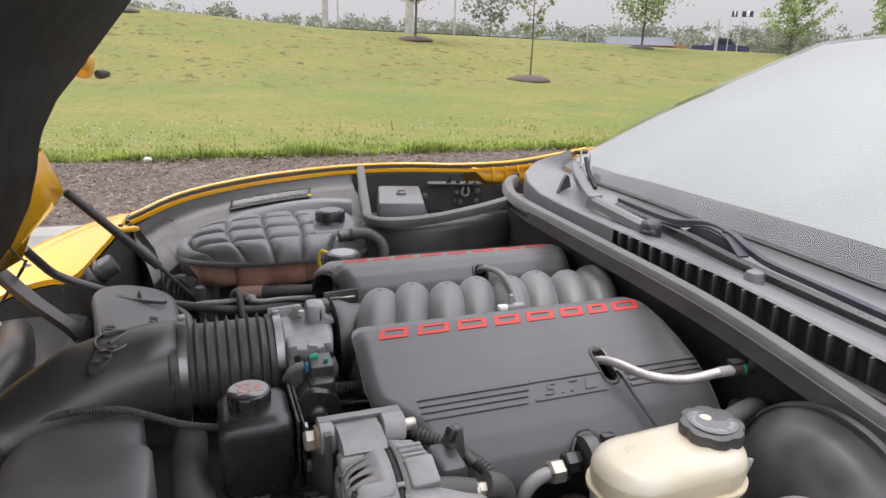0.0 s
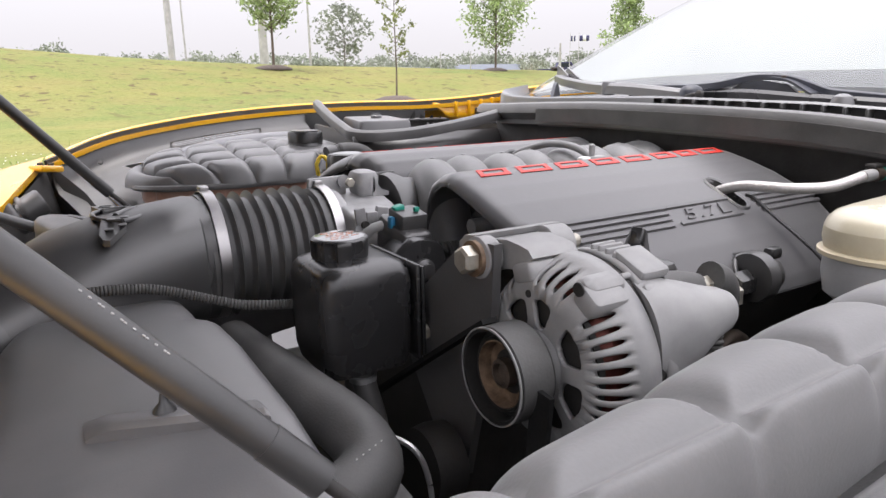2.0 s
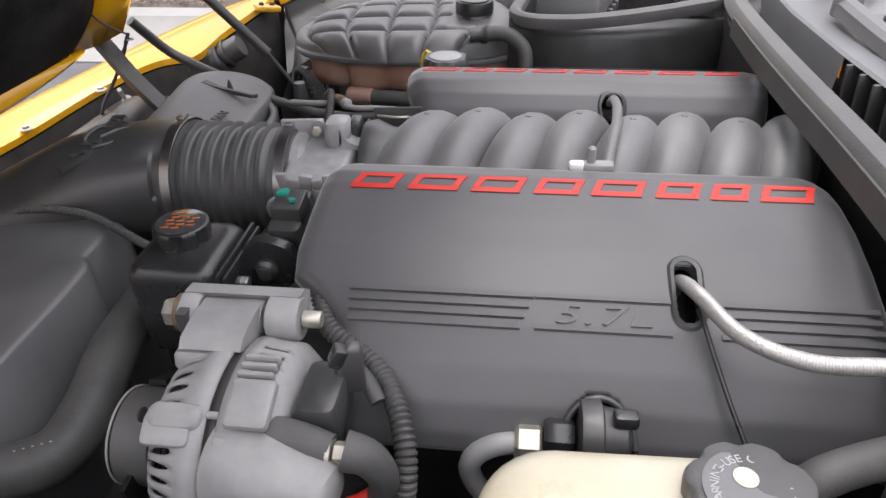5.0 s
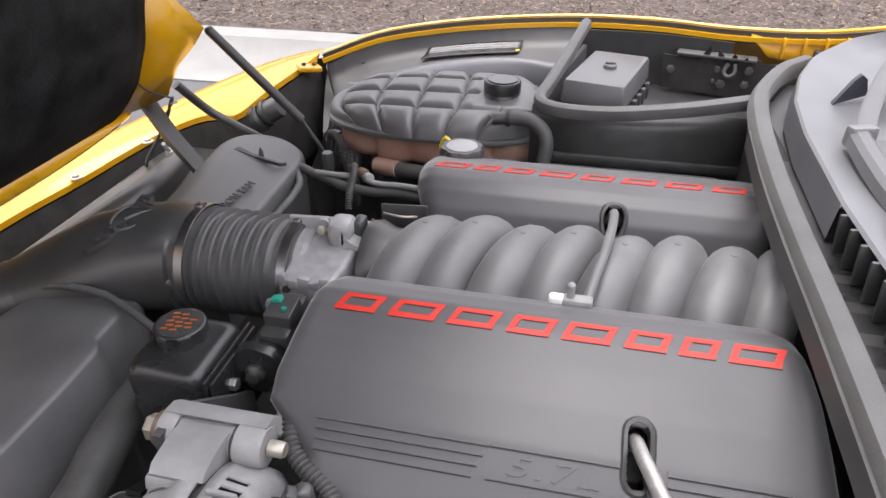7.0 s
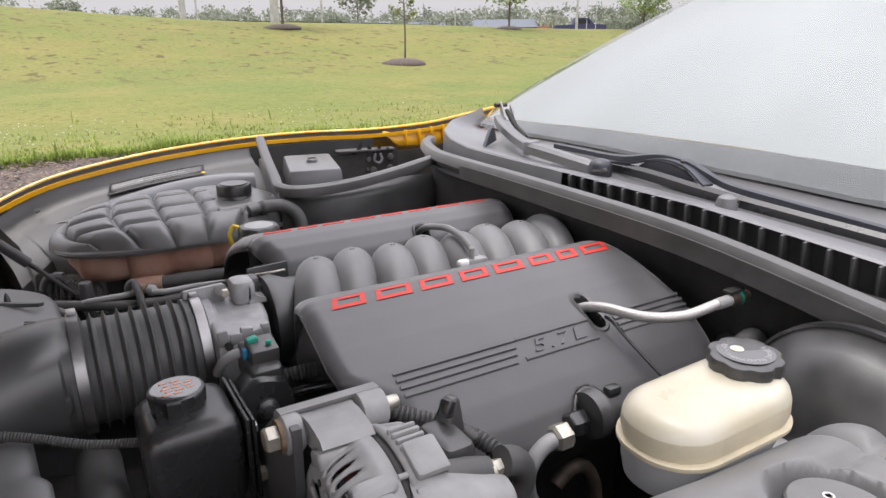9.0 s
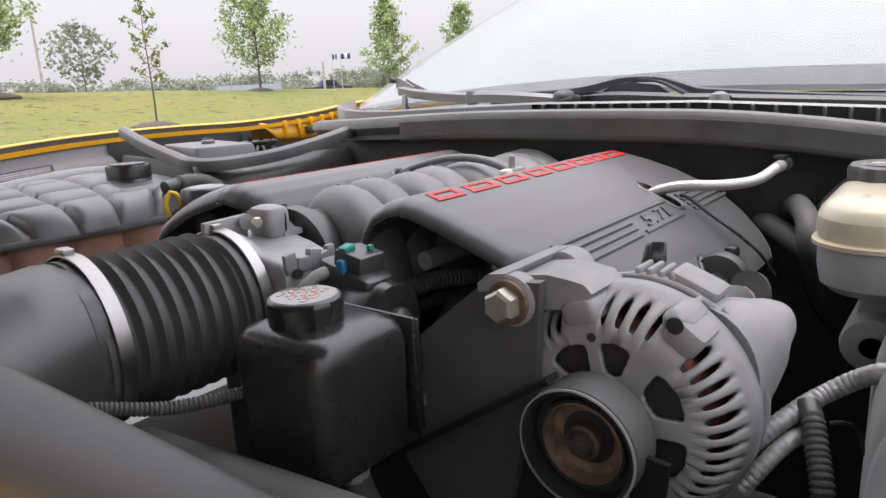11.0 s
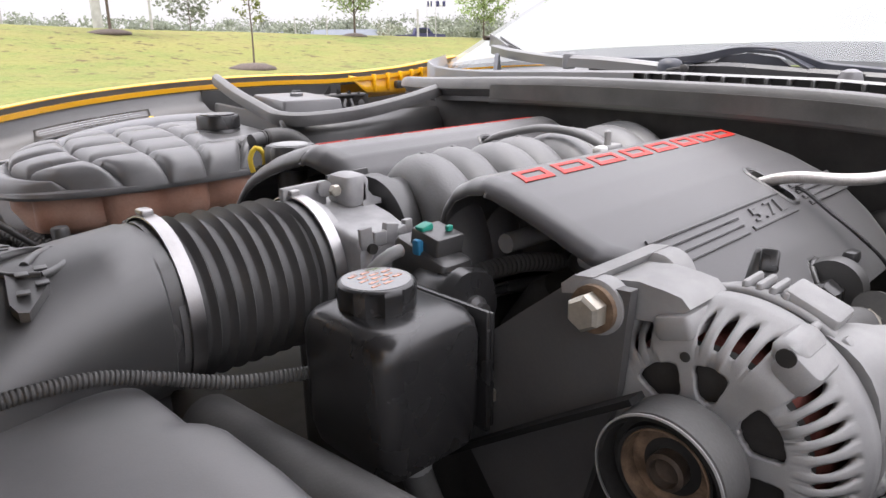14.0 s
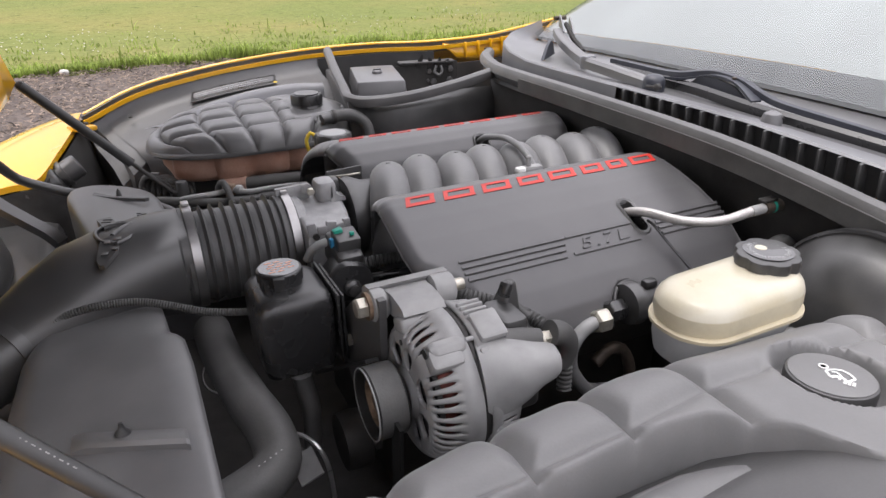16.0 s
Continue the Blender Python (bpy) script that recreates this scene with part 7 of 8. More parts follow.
part("seal_ring", lathe([(0.0086, 0), (0.0088, 0.004), (0.0080, 0.005)], (0.616, 0.578, 0.8225), "x", 18), M_GREEN, fh, "green retainer ring")
part("clip_tab", block(0.612, 0.580, 0.832, 0.024, 0.012, 0.004, 0.001), M_DARK, fh)
wr = thing("purge_line", "thin black tube hanging from the cover opening", "tube", (0.50, 0.62, 0.77))
part("tube", tube([(0.488, 0.655, 0.800), (0.490, 0.645, 0.797), (0.497, 0.625, 0.780), (0.506, 0.600, 0.760), (0.518, 0.575, 0.735), (0.525, 0.56, 0.71)], 0.0019, 10), M_BLACK2, wr)

# fittings below the near cover
ft = thing("coolant_fitting", "metal pipe with hex nuts bending below the cover", "pipe fitting", (0.35, 0.58, 0.72))
part("black_cap", lathe([(0.010, 0), (0.025, 0.002), (0.0265, 0.010), (0.0265, 0.016), (0.022, 0.018), (0.019, 0.034), (0.012, 0.038)], (0.400, 0.586, 0.733), "x", 28), M_BLACK, ft, "black round cap below the cover")
part("arch", tube([(0.389, 0.584, 0.722), (0.392, 0.594, 0.736), (0.402, 0.603, 0.747), (0.416, 0.606, 0.751), (0.430, 0.603, 0.747), (0.440, 0.594, 0.736), (0.443, 0.584, 0.722)], 0.0028, 10), M_BLACK, ft, "black rubber edge of the cutout")
part("clip", block(0.432, 0.582, 0.756, 0.018, 0.012, 0.012, 0.003), M_BLACK2, ft)
part("hex", hexbolt((0.398, 0.585, 0.730), 0.0135, 0.022, "-x"), M_BLACK2, ft)
part("nut", hexbolt((0.375, 0.584, 0.722), 0.0145, 0.020, "-x"), M_STEEL, ft, "bright plated hex nut")
part("pipe", tube([(0.358, 0.583, 0.722), (0.343, 0.581, 0.721), (0.328, 0.579, 0.712), (0.3215, 0.580, 0.694), (0.328, 0.585, 0.665), (0.345, 0.590, 0.637), (0.365, 0.594, 0.615), (0.40, 0.60, 0.60)], 0.0085, 14), M_ALU, ft)
part("pipe", tube([(0.370, 0.592, 0.655), (0.392, 0.594, 0.668), (0.414, 0.595, 0.660), (0.428, 0.594, 0.632), (0.430, 0.592, 0.60)], 0.008, 12), M_DULL, ft, "dull brown pipe")

# coolant tank
tank = thing("coolant_tank", "quilted coolant tank, black above and orange-brown below", "coolant tank", (0.15, 1.45, 0.67))
TX, TY, TA, TB = 0.145, 1.450, 0.200, 0.112


def tank_plan(a, k=1.0):
    ca, sa = math.cos(a), math.sin(a)
    p = 2.9
    x = math.copysign(abs(ca) ** (2 / p), ca)
    y = math.copysign(abs(sa) ** (2 / p), sa)
    w = 1.0 - 0.16 * max(0, -x) ** 2
    return TX + TA * k * x, TY + TB * k * y * w


def tank_top(u, v):
    a, b = 2 * u - 1, 2 * v - 1
    x = a * math.sqrt(1 - 0.46 * b * b)
    y = b * math.sqrt(1 - 0.46 * a * a) * (1.0 - 0.16 * max(0, -a) ** 2)
    edge = max(abs(a), abs(b))
    side = max(0, (edge - 0.60) / 0.40)
    h = (0.049 - 0.008 * smoothstep(0.2, 1.0, -a)) * (0.70 + 0.42 * smoothstep(-1.0, 0.6, b)) * math.sqrt(max(0, 1 - side ** 2.4))
    gxs = min(abs(a - g) for g in (-0.88, -0.50, -0.13, 0.23, 0.60)) * TA
    gys = min(abs(b - g) for g in (-0.50, -0.02, 0.46)) * TB
    plain = 1.0
    if a > 0.36 and abs(b) < 0.62:
        plain = smoothstep(0.0, 0.2, max(abs(a - 0.62) / 0.5, abs(b - 0.05)) - 0.42)
    gr = max(math.exp(-gxs / 0.0056), math.exp(-gys / 0.0054) * (edge < 0.90)) * plain
    h += (0.005 * (1 - gr) - 0.010 * gr) * min(1, h / 0.02) * (0.3 + 0.7 * plain)
    k = 1 - 0.035 * gr * (edge > 0.7)
    return Vector((TX + TA * x * 1.07 * k, TY + TB * y * 1.07 * k, 0.765 + h + 0.004 * a))


part("upper_shell", grid_mesh(150, 90, tank_top), M_TANK, tank, "black quilted upper shell")
nA = 72
part("seam", rings_mesh([[Vector((*tank_plan(math.tau * k / nA, s), z)) for k in range(nA)] for s, z in ((0.98, 0.757), (1.030, 0.758), (1.042, 0.762), (1.034, 0.7665), (0.96, 0.768))]), M_TANK, tank, "moulded seam of the tank")


def scallop(k, s, z):
    a = math.tau * k / 144
    x, y = tank_plan(a, s)
    g = min(abs((x - TX) / TA - q) for q in (-0.94, -0.535, -0.14, 0.245, 0.64)) * TA
    f = 1 - 0.13 * math.exp(-((g / 0.010) ** 1.3))
    return Vector((TX + (x - TX) * (0.35 + 0.65 * f), TY + (y - TY) * f, z))


part("lower_shell", rings_mesh([[scallop(k, s, z) for k in range(144)] for s, z in ((0.60, 0.702), (0.80, 0.704), (0.90, 0.709), (0.955, 0.719), (0.978, 0.735), (0.980, 0.758))]), M_COOLANT, tank, "translucent orange-brown lower shell")
part("neck", lathe([(0.046, -0.006), (0.044, 0.002), (0.034, 0.007), (0.032, 0.012)], (0.262, 1.455, 0.806), "z", 32), M_BLACK, tank)
tcap = part("cap", lathe([(0.031, 0), (0.0335, 0.002), (0.0335, 0.019), (0.0320, 0.022), (0.004, 0.023)], (0.262, 1.455, 0.817), "z", 24), M_BLACK2, tank, "round black pressure cap")
part("cap_top", lathe([(0.026, 0), (0.026, 0.0008), (0.004, 0.001)], (0.262, 1.455, 0.8402), "z", 24), M_COWL, tcap)
part("spout", tube([(0.262, 1.350, 0.806), (0.275, 1.352, 0.808), (0.288, 1.353, 0.808)], 0.011, 14, 0.01), M_BLACK, tank)
part("foot_cone", lathe([(0.020, 0), (0.014, -0.02), (0.011, -0.03)], (0.068, 1.362, 0.708), "z", 18), M_COOLANT, tank)
those = thing("overflow_hose", "black rubber hose looping from the coolant tank", "hose", (0.33, 1.36, 0.75))
part("rubber", tube([(0.282, 1.353, 0.808), (0.305, 1.353, 0.810), (0.330, 1.350, 0.806), (0.350, 1.343, 0.790), (0.355, 1.335, 0.765), (0.350, 1.325, 0.73), (0.345, 1.31, 0.69)], 0.0125, 14), M_RUBBER, those)
part("spring_clip", lathe([(0.014, -0.003), (0.0145, 0.0), (0.014, 0.003)], (0.288, 1.353, 0.808), "x", 18), M_DARK, those)

# oil filler cap and dipstick tag
oc = thing("oil_filler_cap", "black scalloped oil filler cap", "cap", (0.238, 1.20, 0.80))
part("cap", lathe([(0.026, -0.02), (0.031, -0.018), (0.034, -0.012), (0.034, 0.008), (0.031, 0.0125), (0.004, 0.0125)], (0.238, 1.200, 0.806), "z", 48, wave=lambda a, h: 1 - 0.10 * (0.5 + 0.5 * math.cos(8 * a)) ** 2), M_BLACK, oc)
# pale disc laid on the black cap as its highlight
part("cap_top", lathe([(0.0235, 0), (0.0235, 0.0012), (0.021, 0.002), (0.003, 0.0022)], (0.238, 1.200, 0.8182), "z", 32), M_CLOUDY, oc, "cap top, coloured pale for its lit highlight")
part("neck", lathe([(0.020, -0.08), (0.021, 0.0), (0.018, 0.002)], (0.238, 1.200, 0.79), "z", 20), M_BLACK, oc)
tag = thing("dipstick_handle", "yellow plastic dipstick ring", "dipstick", (0.205, 1.222, 0.79))
part("loop", tube([(0.200, 1.235, 0.782), (0.198, 1.237, 0.800), (0.206, 1.235, 0.814), (0.214, 1.228, 0.806), (0.212, 1.225, 0.785)], 0.0035, 10), M_TAG, tag)

# fuse box
fb = thing("fuse_box", "dusty grey fuse box with a round knob on its lid", "fuse box", (0.445, 1.52, 0.78))
fm = pose(0.445, 1.517, 0.0, 0, 0, -14)
rings = [[fm @ Vector((px, py, z)) for px, py in rounded(0, 0, w, d, 0.006, 3)] for z, w, d in ((0.755, 0.104, 0.196), (0.815, 0.106, 0.198), (0.817, 0.112, 0.204), (0.850, 0.106, 0.198), (0.854, 0.102, 0.194), (0.855, 0.096, 0.188))]
part("case", rings_mesh(rings), M_COWL, fb)
part("knob", lathe([(0.012, 0), (0.012, 0.005), (0.010, 0.007), (0.002, 0.007)], (0.447, 1.515, 0.855), "z", 20), M_COWL, fb)
part("knob_slot", block(0.447, 1.515, 0.863, 0.018, 0.004, 0.004, 0.001), M_BLACK, fb)
for k in range(5):
    part("latch", block(*(fm @ Vector((0.060, -0.07 + 0.035 * k, 0.800))), 0.010, 0.014, 0.03, 0.002, (0, 0, -14)), M_BLACK, fb)
hb = thing("hood_release_bracket", "dark pressed bracket with bolts behind the fuse box", "bracket", (0.66, 1.69, 0.80))
hbm = pose(0.660, 1.697, 0.806, 86, 0, -12)
part("plate", plate([(-0.105, -0.042), (0.075, -0.048), (0.080, 0.030), (0.050, 0.034), (-0.020, 0.030), (-0.040, 0.020), (-0.105, 0.024)], 0.005, hbm), M_DARK, hb, smooth=20)
part("ledge", block(0.655, 1.700, 0.8365, 0.150, 0.030, 0.006, 0.002, (0, 0, -12)), M_LINER, hb, "dusty grey ledge above the bracket")
for x, y, r in ((-0.088, -0.004, 0.0085), (0.000, 0.006, 0.0070), (0.012, -0.022, 0.0095), (0.058, 0.010, 0.0090), (0.056, -0.018, 0.0085), (-0.004, -0.018, 0.0045)):
    part("bolt", hexbolt(hbm @ Vector((x, y, 0.004)), r, 0.007, "-y"), M_LINER, hb)
for k, (x, ln, tip) in enumerate(((-0.030, 0.052, 0.012), (0.002, 0.040, -0.004), (0.022, 0.036, 0.006), (0.040, 0.030, 0.012))):
    bm = rings_mesh([[hbm @ Vector((x - 0.005, 0.016, z)), hbm @ Vector((x + 0.008, 0.014, z)), hbm @ Vector((x + 0.009 + tip * 0.5, 0.016 + ln * 0.5, z + 0.006)), hbm @ Vector((x + tip, 0.014 + ln * 0.75, z + 0.010)), hbm @ Vector((x - 0.003 + tip * 0.3, 0.014 + ln * 0.4, z + 0.004))] for z in (0.006, 0.008)])
    part("pressed_tab", bm, M_DARK, hb)
part("hook", tube([hbm @ Vector(q) for q in ((0.020, 0.020, 0.010), (0.014, 0.004, 0.016), (0.024, -0.004, 0.018), (0.034, 0.004, 0.016), (0.032, 0.020, 0.010))], 0.004, 8, 0.004), M_LINER, hb, "bent steel hook")

# bulge of the inner fender behind the tank, and the label on it
CREST = even([(0.000, 1.470, 0.800), (0.035, 1.510, 0.811), (0.079, 1.552, 0.8195), (0.168, 1.602, 0.826), (0.265, 1.623, 0.829), (0.345, 1.612, 0.826)], 60)
BULGE_N = [-0.020, -0.019, -0.013, -0.006, 0.0, 0.008, 0.030, 0.055, 0.085]
BULGE_Z = [-0.110, -0.040, -0.010, -0.002, 0.0, -0.001, -0.008, -0.015, -0.030]


def bulge(u, w, lift=0.0):
    """A point at u along the crest and w across it."""
    i = min(59, int(u * 60))
    q = CREST[i].lerp(CREST[i + 1], min(1.0, u * 60 - i))
    t = (CREST[i + 1] - CREST[i]).normalized()
    k = smoothstep(0.0, 0.12, u)
    return q + Vector((-t.y, t.x, 0)) * w + Vector((0, 0, lerp_table(w, BULGE_N, BULGE_Z) * (1.0 if w < 0 else 0.4 + 0.6 * k) + lift))


# paler than the panel: the sky's reflection on the crest is in the colour
part("fender_bulge", grid_mesh(60, 8, lambda u, v: bulge(u, BULGE_N[int(round(v * 8))])), M_COWLTOP, car, "smooth bulge of the inner fender, coloured pale for its sky reflection")
lb = thing("warning_label", "dark label with fine printed lines on the panel", "label", (0.16, 1.72, 0.80))


def on_panel(x, off, lift):
    y, z = rim_at(x)
    return Vector((x, y - off - 0.5 * lift, z + lerp_table(off, [o[0] for o in INNER], [o[1] for o in INNER]) + lift))


solid(part("sheet", grid_mesh(24, 10, lambda u, v: on_panel(0.060 + 0.205 * u - 0.010 * v, 0.038 + 0.040 * v, 0.0045)), M_BLACK2, lb), 0.001)
for k in range(6):
    part("print_bar", grid_mesh(24, 1, lambda u, v: on_panel(0.066 + (0.165 + 0.012 * (k % 3)) * u, 0.0425 + 0.0056 * k + 0.0016 * v, 0.0056)), M_COWLTOP, lb)
part("corner_mark", grid_mesh(2, 1, lambda u, v: on_panel(0.252 + 0.009 * u, 0.064 + 0.009 * v, 0.0058)), M_TAG, lb, "small yellow printed mark")

# hoses and wiring in front of the far cover
for pts, r, m, nm, lab in (
        ([(-0.090, 1.320, 0.700), (-0.067, 1.286, 0.712), (-0.020, 1.262, 0.710), (0.025, 1.242, 0.708), (0.080, 1.232, 0.707), (0.126, 1.236, 0.707), (0.190, 1.235, 0.700)], 0.0082, M_RUBBER, "coolant_hose", "black coolant hose along the front of the engine"),
        ([(0.095, 1.335, 0.702), (0.140, 1.325, 0.704), (0.200, 1.310, 0.704), (0.260, 1.300, 0.700)], 0.0140, M_RUBBER, "coolant_hose", "thick black coolant hose below the tank"),
        ([(0.050, 1.356, 0.697), (0.075, 1.345, 0.700), (0.098, 1.334, 0.702)], 0.0155, M_COOLANT, "hose_joint", "stained red-brown hose joint below the tank"),
        ([(-0.069, 1.268, 0.710), (-0.050, 1.235, 0.707), (-0.045, 1.190, 0.705), (-0.050, 1.140, 0.700), (-0.060, 1.08, 0.690)], 0.0070, M_BELLOWS, "vacuum_hose", "grey rubber hose bent beside the fan cover"),
        ([(-0.040, 1.288, 0.705), (-0.024, 1.262, 0.718), (0.023, 1.256, 0.720), (0.050, 1.264, 0.720)], 0.0050, M_ALU, "coolant_pipe", "bright metal pipe ending in a rusty union"),
        ([(0.058, 1.258, 0.722), (0.083, 1.239, 0.720), (0.130, 1.239, 0.720), (0.190, 1.235, 0.718)], 0.0050, M_ALU, "coolant_pipe", "thin bright metal pipe below the tank")):
    t = thing(nm, lab, "hose", pts[2])
    part("run", tube(pts, r, 14), m, t)
sw = thing("pressure_switch", "small black round switch on a metal pipe", "switch", (-0.024, 1.305, 0.70))
part("body", lathe([(0.007, -0.045), (0.007, -0.018), (0.0105, -0.016), (0.0105, 0.013), (0.009, 0.016), (0.002, 0.016)], (-0.024, 1.305, 0.721), "z", 18), M_BLACK, sw)
vl = thing("heater_valve", "small brass and copper coloured fitting below the tank", "fitting", (0.075, 1.27, 0.71))
part("body", lathe([(0.006, -0.010), (0.0105, -0.008), (0.0105, 0.006), (0.008, 0.009), (0.003, 0.010)], (0.055, 1.264, 0.722), "x", 8, rot=Euler((0, 0, radians(-35))).to_matrix()), M_RUST, vl)
part("knuckle", lathe([(0.005, -0.007), (0.009, -0.004), (0.009, 0.005), (0.005, 0.008)], (0.068, 1.252, 0.722), "x", 14, rot=Euler((0, 0, radians(-35))).to_matrix()), M_CAST, vl)
part("wire", tube([(0.034, 1.264, 0.722), (0.036, 1.263, 0.732), (0.043, 1.257, 0.738), (0.047, 1.236, 0.728), (0.048, 1.212, 0.711), (0.050, 1.195, 0.690)], 0.0055, 10, ribs=0.0007, pitch=0.004), M_RUBBER, vl)

# headlight motor and loose wiring by the hood
hm = thing("headlight_motor", "black round headlight motor in the front corner", "motor", (-0.24, 1.46, 0.68))
hm_turn = Euler((0, radians(-26), radians(8))).to_matrix()
part("body", lathe([(0.030, -0.060), (0.034, -0.055), (0.034, 0.000), (0.030, 0.006), (0.024, 0.008)], (-0.235, 1.474, 0.724), "x", 26, rot=hm_turn), M_BLACK, hm)
part("cap", lathe([(0.0225, 0.006), (0.0225, 0.046), (0.020, 0.050), (0.004, 0.051)], (-0.235, 1.474, 0.724), "x", 26, rot=hm_turn), M_LINER, hm)
part("collar", lathe([(0.023, 0.014), (0.0265, 0.014), (0.0275, 0.018), (0.0265, 0.022), (0.023, 0.022)], (-0.235, 1.474, 0.724), "x", 26, rot=hm_turn), M_LINER, hm)
hw = thing("hood_wire", "thin black wire hanging from the hood to the duct", "wire", (-0.30, 1.25, 0.8))
part("wire", tube([(-0.314, 1.222, 0.874), (-0.3125, 1.245, 0.850), (-0.312, 1.275, 0.831), (-0.312, 1.309, 0.8135)], 0.0017, 8), M_RUBBER, hw)
part("drop", tube([(-0.312, 1.309, 0.8135), (-0.318, 1.306, 0.800), (-0.335, 1.318, 0.776), (-0.372, 1.322, 0.724), (-0.405, 1.322, 0.680), (-0.430, 1.340, 0.640), (-0.437, 1.350, 0.618), (-0.428, 1.350, 0.596)], lambda s: 0.0026 + 0.0012 * s, 10), M_RUBBER, hw)
part("twist", tube([(-0.310, 1.309, 0.815), (-0.322, 1.316, 0.797), (-0.332, 1.308, 0.780), (-0.352, 1.322, 0.752)], 0.0022, 8), M_RUBBER, hw)
part("tie", tube([(-0.318, 1.310, 0.805), (-0.311, 1.316, 0.805), (-0.305, 1.310, 0.805), (-0.312, 1.303, 0.805), (-0.318, 1.310, 0.805)], 0.0013, 6, 0.003), M_POLE, hw, "pale cable tie")
part("plug", block(-0.396, 1.381, 0.662, 0.016, 0.020, 0.026, 0.003, (12, 10, 20)), M_ALU, hw, "pale grey connector")
part("plug_lead", tube([(-0.385, 1.352, 0.700), (-0.392, 1.366, 0.685), (-0.396, 1.380, 0.672)], 0.004, 8), M_POLE, hw)
cb = thing("corner_harness", "tangle of black corrugated wiring beside the far strut", "wiring", (-0.06, 1.44, 0.60))
for k in range(5):
    o = 0.011 * k
    part("sleeve", tube([(-0.095 + o, 1.475 - 0.4 * o, 0.63), (-0.088 + o, 1.470 - 0.3 * o, 0.690 + 0.004 * (k % 2)), (-0.070 + 1.2 * o, 1.450 - 0.5 * o, 0.710 - 0.2 * o), (-0.045 + o, 1.425 - 0.6 * o, 0.700 - 0.3 * o), (-0.028 + 0.6 * o, 1.405 - 0.6 * o, 0.655), (-0.022 + 0.5 * o, 1.40 - 0.6 * o, 0.60)], 0.0062 - 0.0006 * (k % 3), 10, ribs=0.0008, pitch=0.0050), M_RUBBER, cb)
part("clip", block(-0.062, 1.448, 0.712, 0.020, 0.014, 0.008, 0.002, (10, 0, -30)), M_BLACK, cb)
dk = thing("radiator_shroud", "dark plastic shroud over the radiator fans", "shroud", (-0.34, 1.15, 0.6))
part("top", block(-0.34, 1.14, 0.63, 0.20, 0.62, 0.06, 0.02), M_BLACK, dk)
part("beam", tube([(-0.36, 1.36, 0.655), (-0.33, 1.20, 0.672), (-0.34, 1.02, 0.672)], 0.030, 18), M_BLACK, dk)
part("bracket_plate", block(-0.350, 1.388, 0.628, 0.085, 0.050, 0.006, 0.002, (0, 8, 10)), M_BLACK, dk, "black bracket plate")
part("bolt", hexbolt((-0.367, 1.391, 0.632), 0.007, 0.009, "z"), M_STEEL, dk)

# washer tank, quilted, nearest the fender
wt = thing("washer_tank", "quilted black washer tank with a round lettered cap", "washer tank", (0.25, 0.33, 0.65))


def tank_edge(x):
    return lerp_table(x, [-0.05, 0.13, 0.178, 0.222, 0.2545, 0.285, 0.310, 0.324, 0.336, 0.60], [0.322, 0.3265, 0.331, 0.331, 0.325, 0.309, 0.285, 0.259, 0.235, 0.215])


def washer_top(u, v):
    x = -0.15 + 0.73 * u
    ya = tank_edge(x)
    ridge = lerp_table(x, [-0.15, -0.02, 0.08, 0.24, 0.36, 0.58], [0.344, 0.362, 0.380, 0.394, 0.392, 0.40])
    y = ya + (ridge + 0.045 - ya) * v
    z = 0.811 - 0.09 * max(0, x - 0.27)
    ex = max(0, (abs(u - 0.5) - 0.43) / 0.07)
    ev = max(0, (y - ridge + 0.022) / 0.067, (ya + 0.010 - y) / 0.014)
    drop = 0.085 * (1 - math.sqrt(max(0, 1 - min(1, ev) ** 2))) + 0.06 * (1 - math.sqrt(max(0, 1 - min(1, ex) ** 2)))
    gx = min(abs(x - g) for g in (-0.078, 0.017, 0.108, 0.196, 0.287, 0.51))
    gy = abs(y - lerp_table(x, [-0.15, 0.11, 0.21, 0.30, 0.58], [0.338, 0.345, 0.351, 0.361, 0.368]))
    c = math.hypot(x - 0.405, y - 0.333)
    gr = max(math.exp(-((gx / 0.0090) ** 1.5)), 0.75 * math.exp(-((gy / 0.0085) ** 1.5))) * smoothstep(0.045, 0.06, c)
    return Vector((x, y, z - drop - 0.0125 * gr - 0.026 * (1 - smoothstep(0.040, 0.052, c))))


bm = grid_mesh(190, 60, washer_top)
rim = [e for e in bm.edges if e.is_boundary]
ext = bmesh.ops.extrude_edge_only(bm, edges=rim)
for v in [g for g in ext["geom"] if isinstance(g, bmesh.types.BMVert)]:
    v.co.z = 0.62
part("shell", bm, M_WASH, wt, smooth=60)
wc = part("cap", lathe([(0.034, -0.024), (0.0365, -0.020), (0.0372, 0.004), (0.0362, 0.0075), (0.034, 0.0085), (0.004, 0.0085)], (0.405, 0.333, 0.7845), "z", 44, rot=Euler((radians(-2), radians(3), 0)).to_matrix()), M_BLACK, wt, "flat round cap with a white pictogram")
wm = pose(0.405, 0.333, 0.7845) @ Euler((radians(-2), radians(3), 0)).to_matrix().to_4x4()
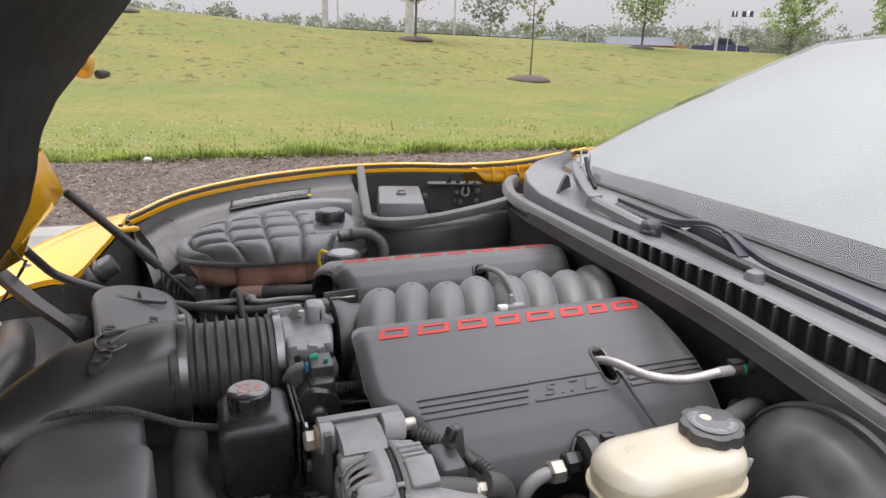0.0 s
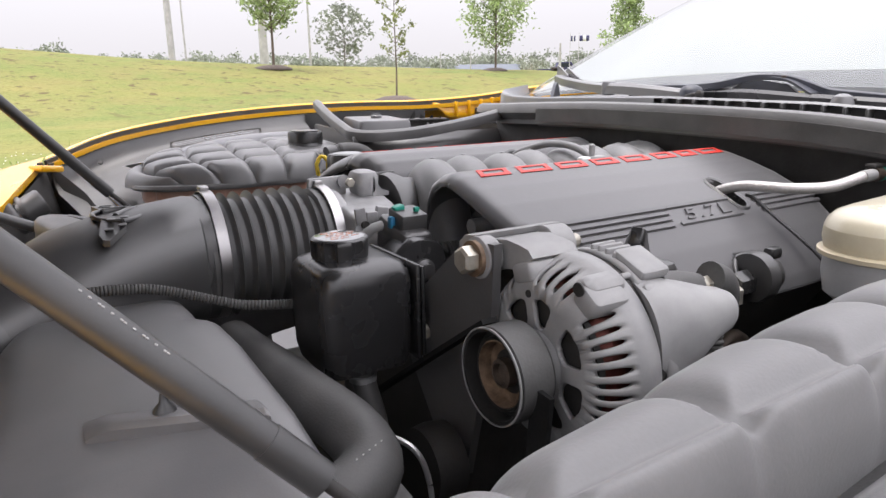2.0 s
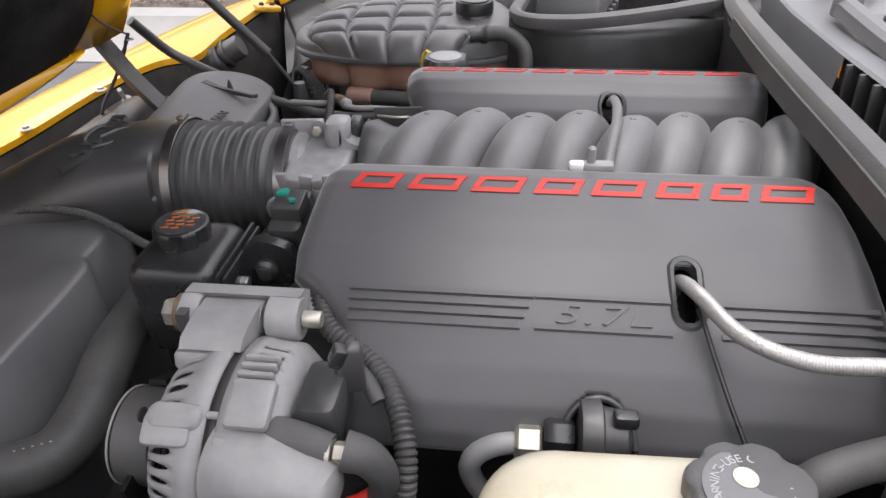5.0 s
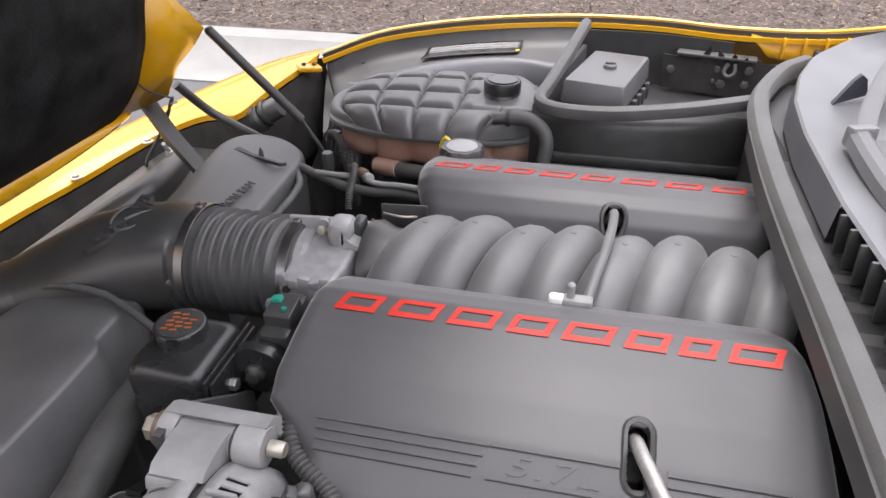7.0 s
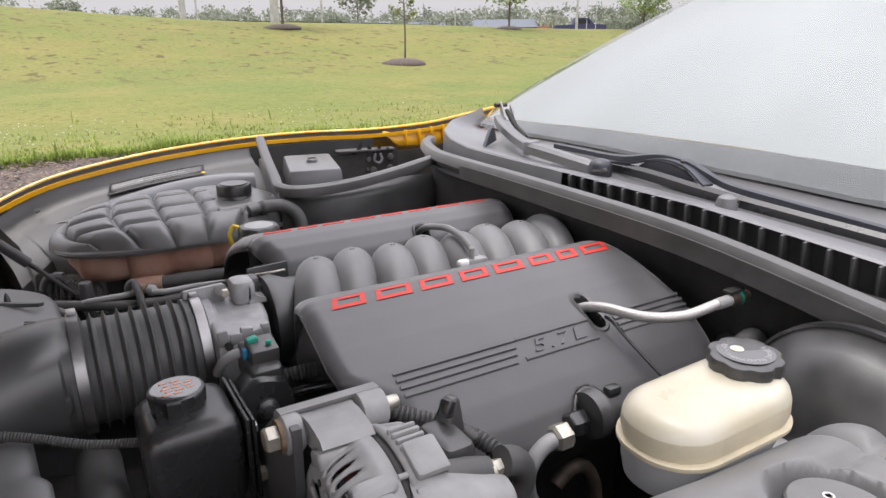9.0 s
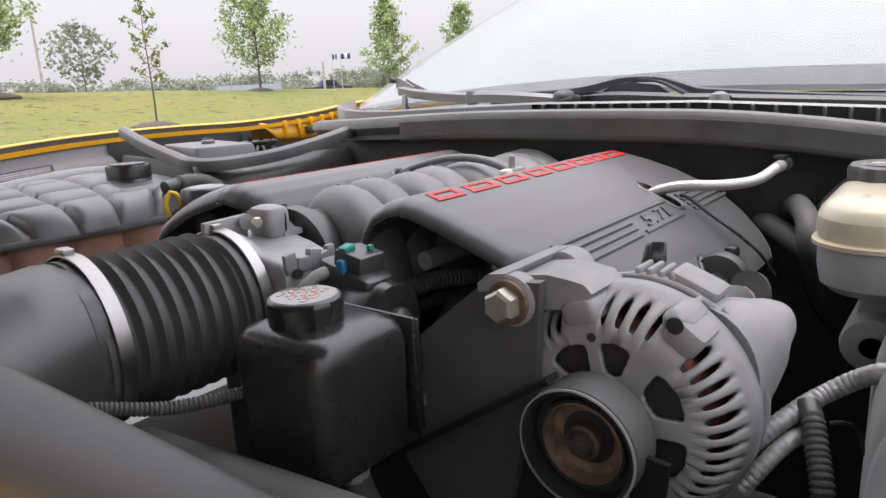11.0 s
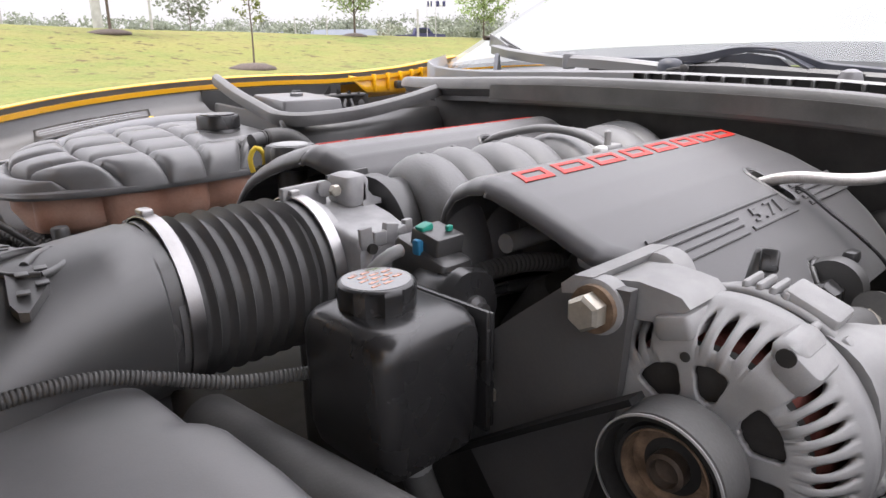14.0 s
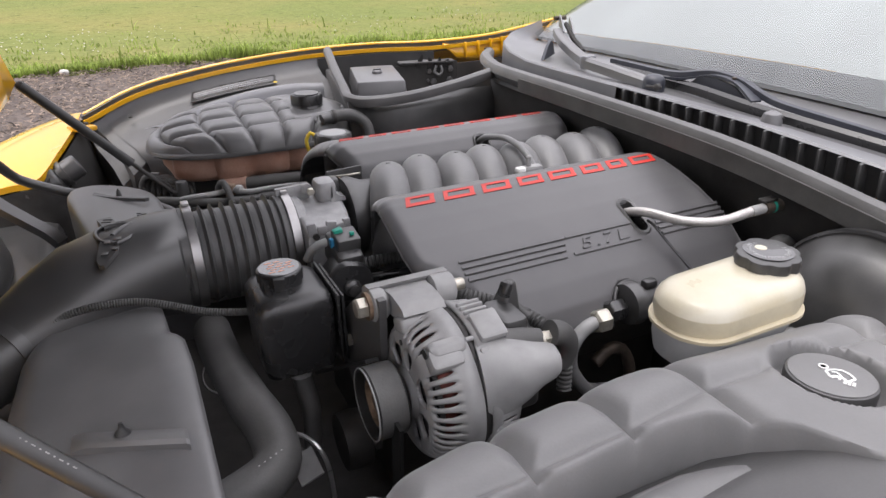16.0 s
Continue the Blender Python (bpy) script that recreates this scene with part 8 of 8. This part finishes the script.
# lit top and dark side of the cap are set by colour
part("cap_face", lathe([(0.0345, 0), (0.0345, 0.0010), (0.0335, 0.0014), (0.001, 0.0014)], wm @ Vector((0, 0, 0.0082)), "z", 40, rot=Euler((radians(-2), radians(3), 0)).to_matrix()), M_WASH, wc, "face of the cap, coloured grey for its lit top")
pm = wm @ pose(0.002, -0.006, 0.0101, 0, 0, -62) @ Matrix.Scale(0.78, 4)
pane_line = [pm @ Vector((0.021 * math.sin(a) * k, 0.032 * (math.cos(a) * k - 0.66), 0)) for a, k in ((-0.75, 0.55), (-0.75, 0.8), (-0.72, 1.0), (-0.4, 1.06), (0, 1.09), (0.4, 1.06), (0.72, 1.0), (0.75, 0.8), (0.75, 0.55), (0.4, 0.57), (0, 0.58), (-0.4, 0.57), (-0.75, 0.55))]
part("pictogram", tube(pane_line, 0.0013, 6, 0.003, flat=0.4), M_WHITE, wc, "white windscreen pictogram")
part("pictogram", tube([pm @ Vector(p) for p in ((0.0, -0.009, 0), (0.001, 0.0, 0), (-0.004, 0.006, 0), (-0.009, 0.004, 0))], 0.0011, 6, 0.003, flat=0.4), M_WHITE, wc, "white spray mark")
part("pictogram", lathe([(0.0042, 0), (0.0042, 0.0006), (0.0028, 0.0007), (0.0026, 0)], pm @ Vector((-0.018, 0.011, -0.0002)), "z", 16), M_WHITE, wc, "white drop mark")
for k in range(6):
    part("drop", lathe([(0.0015, 0), (0.0015, 0.0006), (0.0004, 0.0006)], pm @ Vector((0.006 + 0.0042 * (k % 3), -0.0085 - 0.0045 * (k // 3), -0.0002)), "z", 10), M_WHITE, wc)
ap = thing("fender_apron", "flat dark grey apron panel over the near wheel", "panel", (0.25, 0.2, 0.7))


def apron(u, v):
    x = -0.12 + 0.72 * u
    y = 0.05 + (tank_edge(x) - 0.012 - 0.05) * v
    return Vector((x, y, 0.774 + 0.010 * math.sin(math.pi * u) - 0.012 * max(0, (v - 0.93) / 0.07) ** 2 - 0.03 * (1 - v) ** 2))


solid(part("sheet", grid_mesh(40, 30, apron), M_WASH, ap), 0.004)
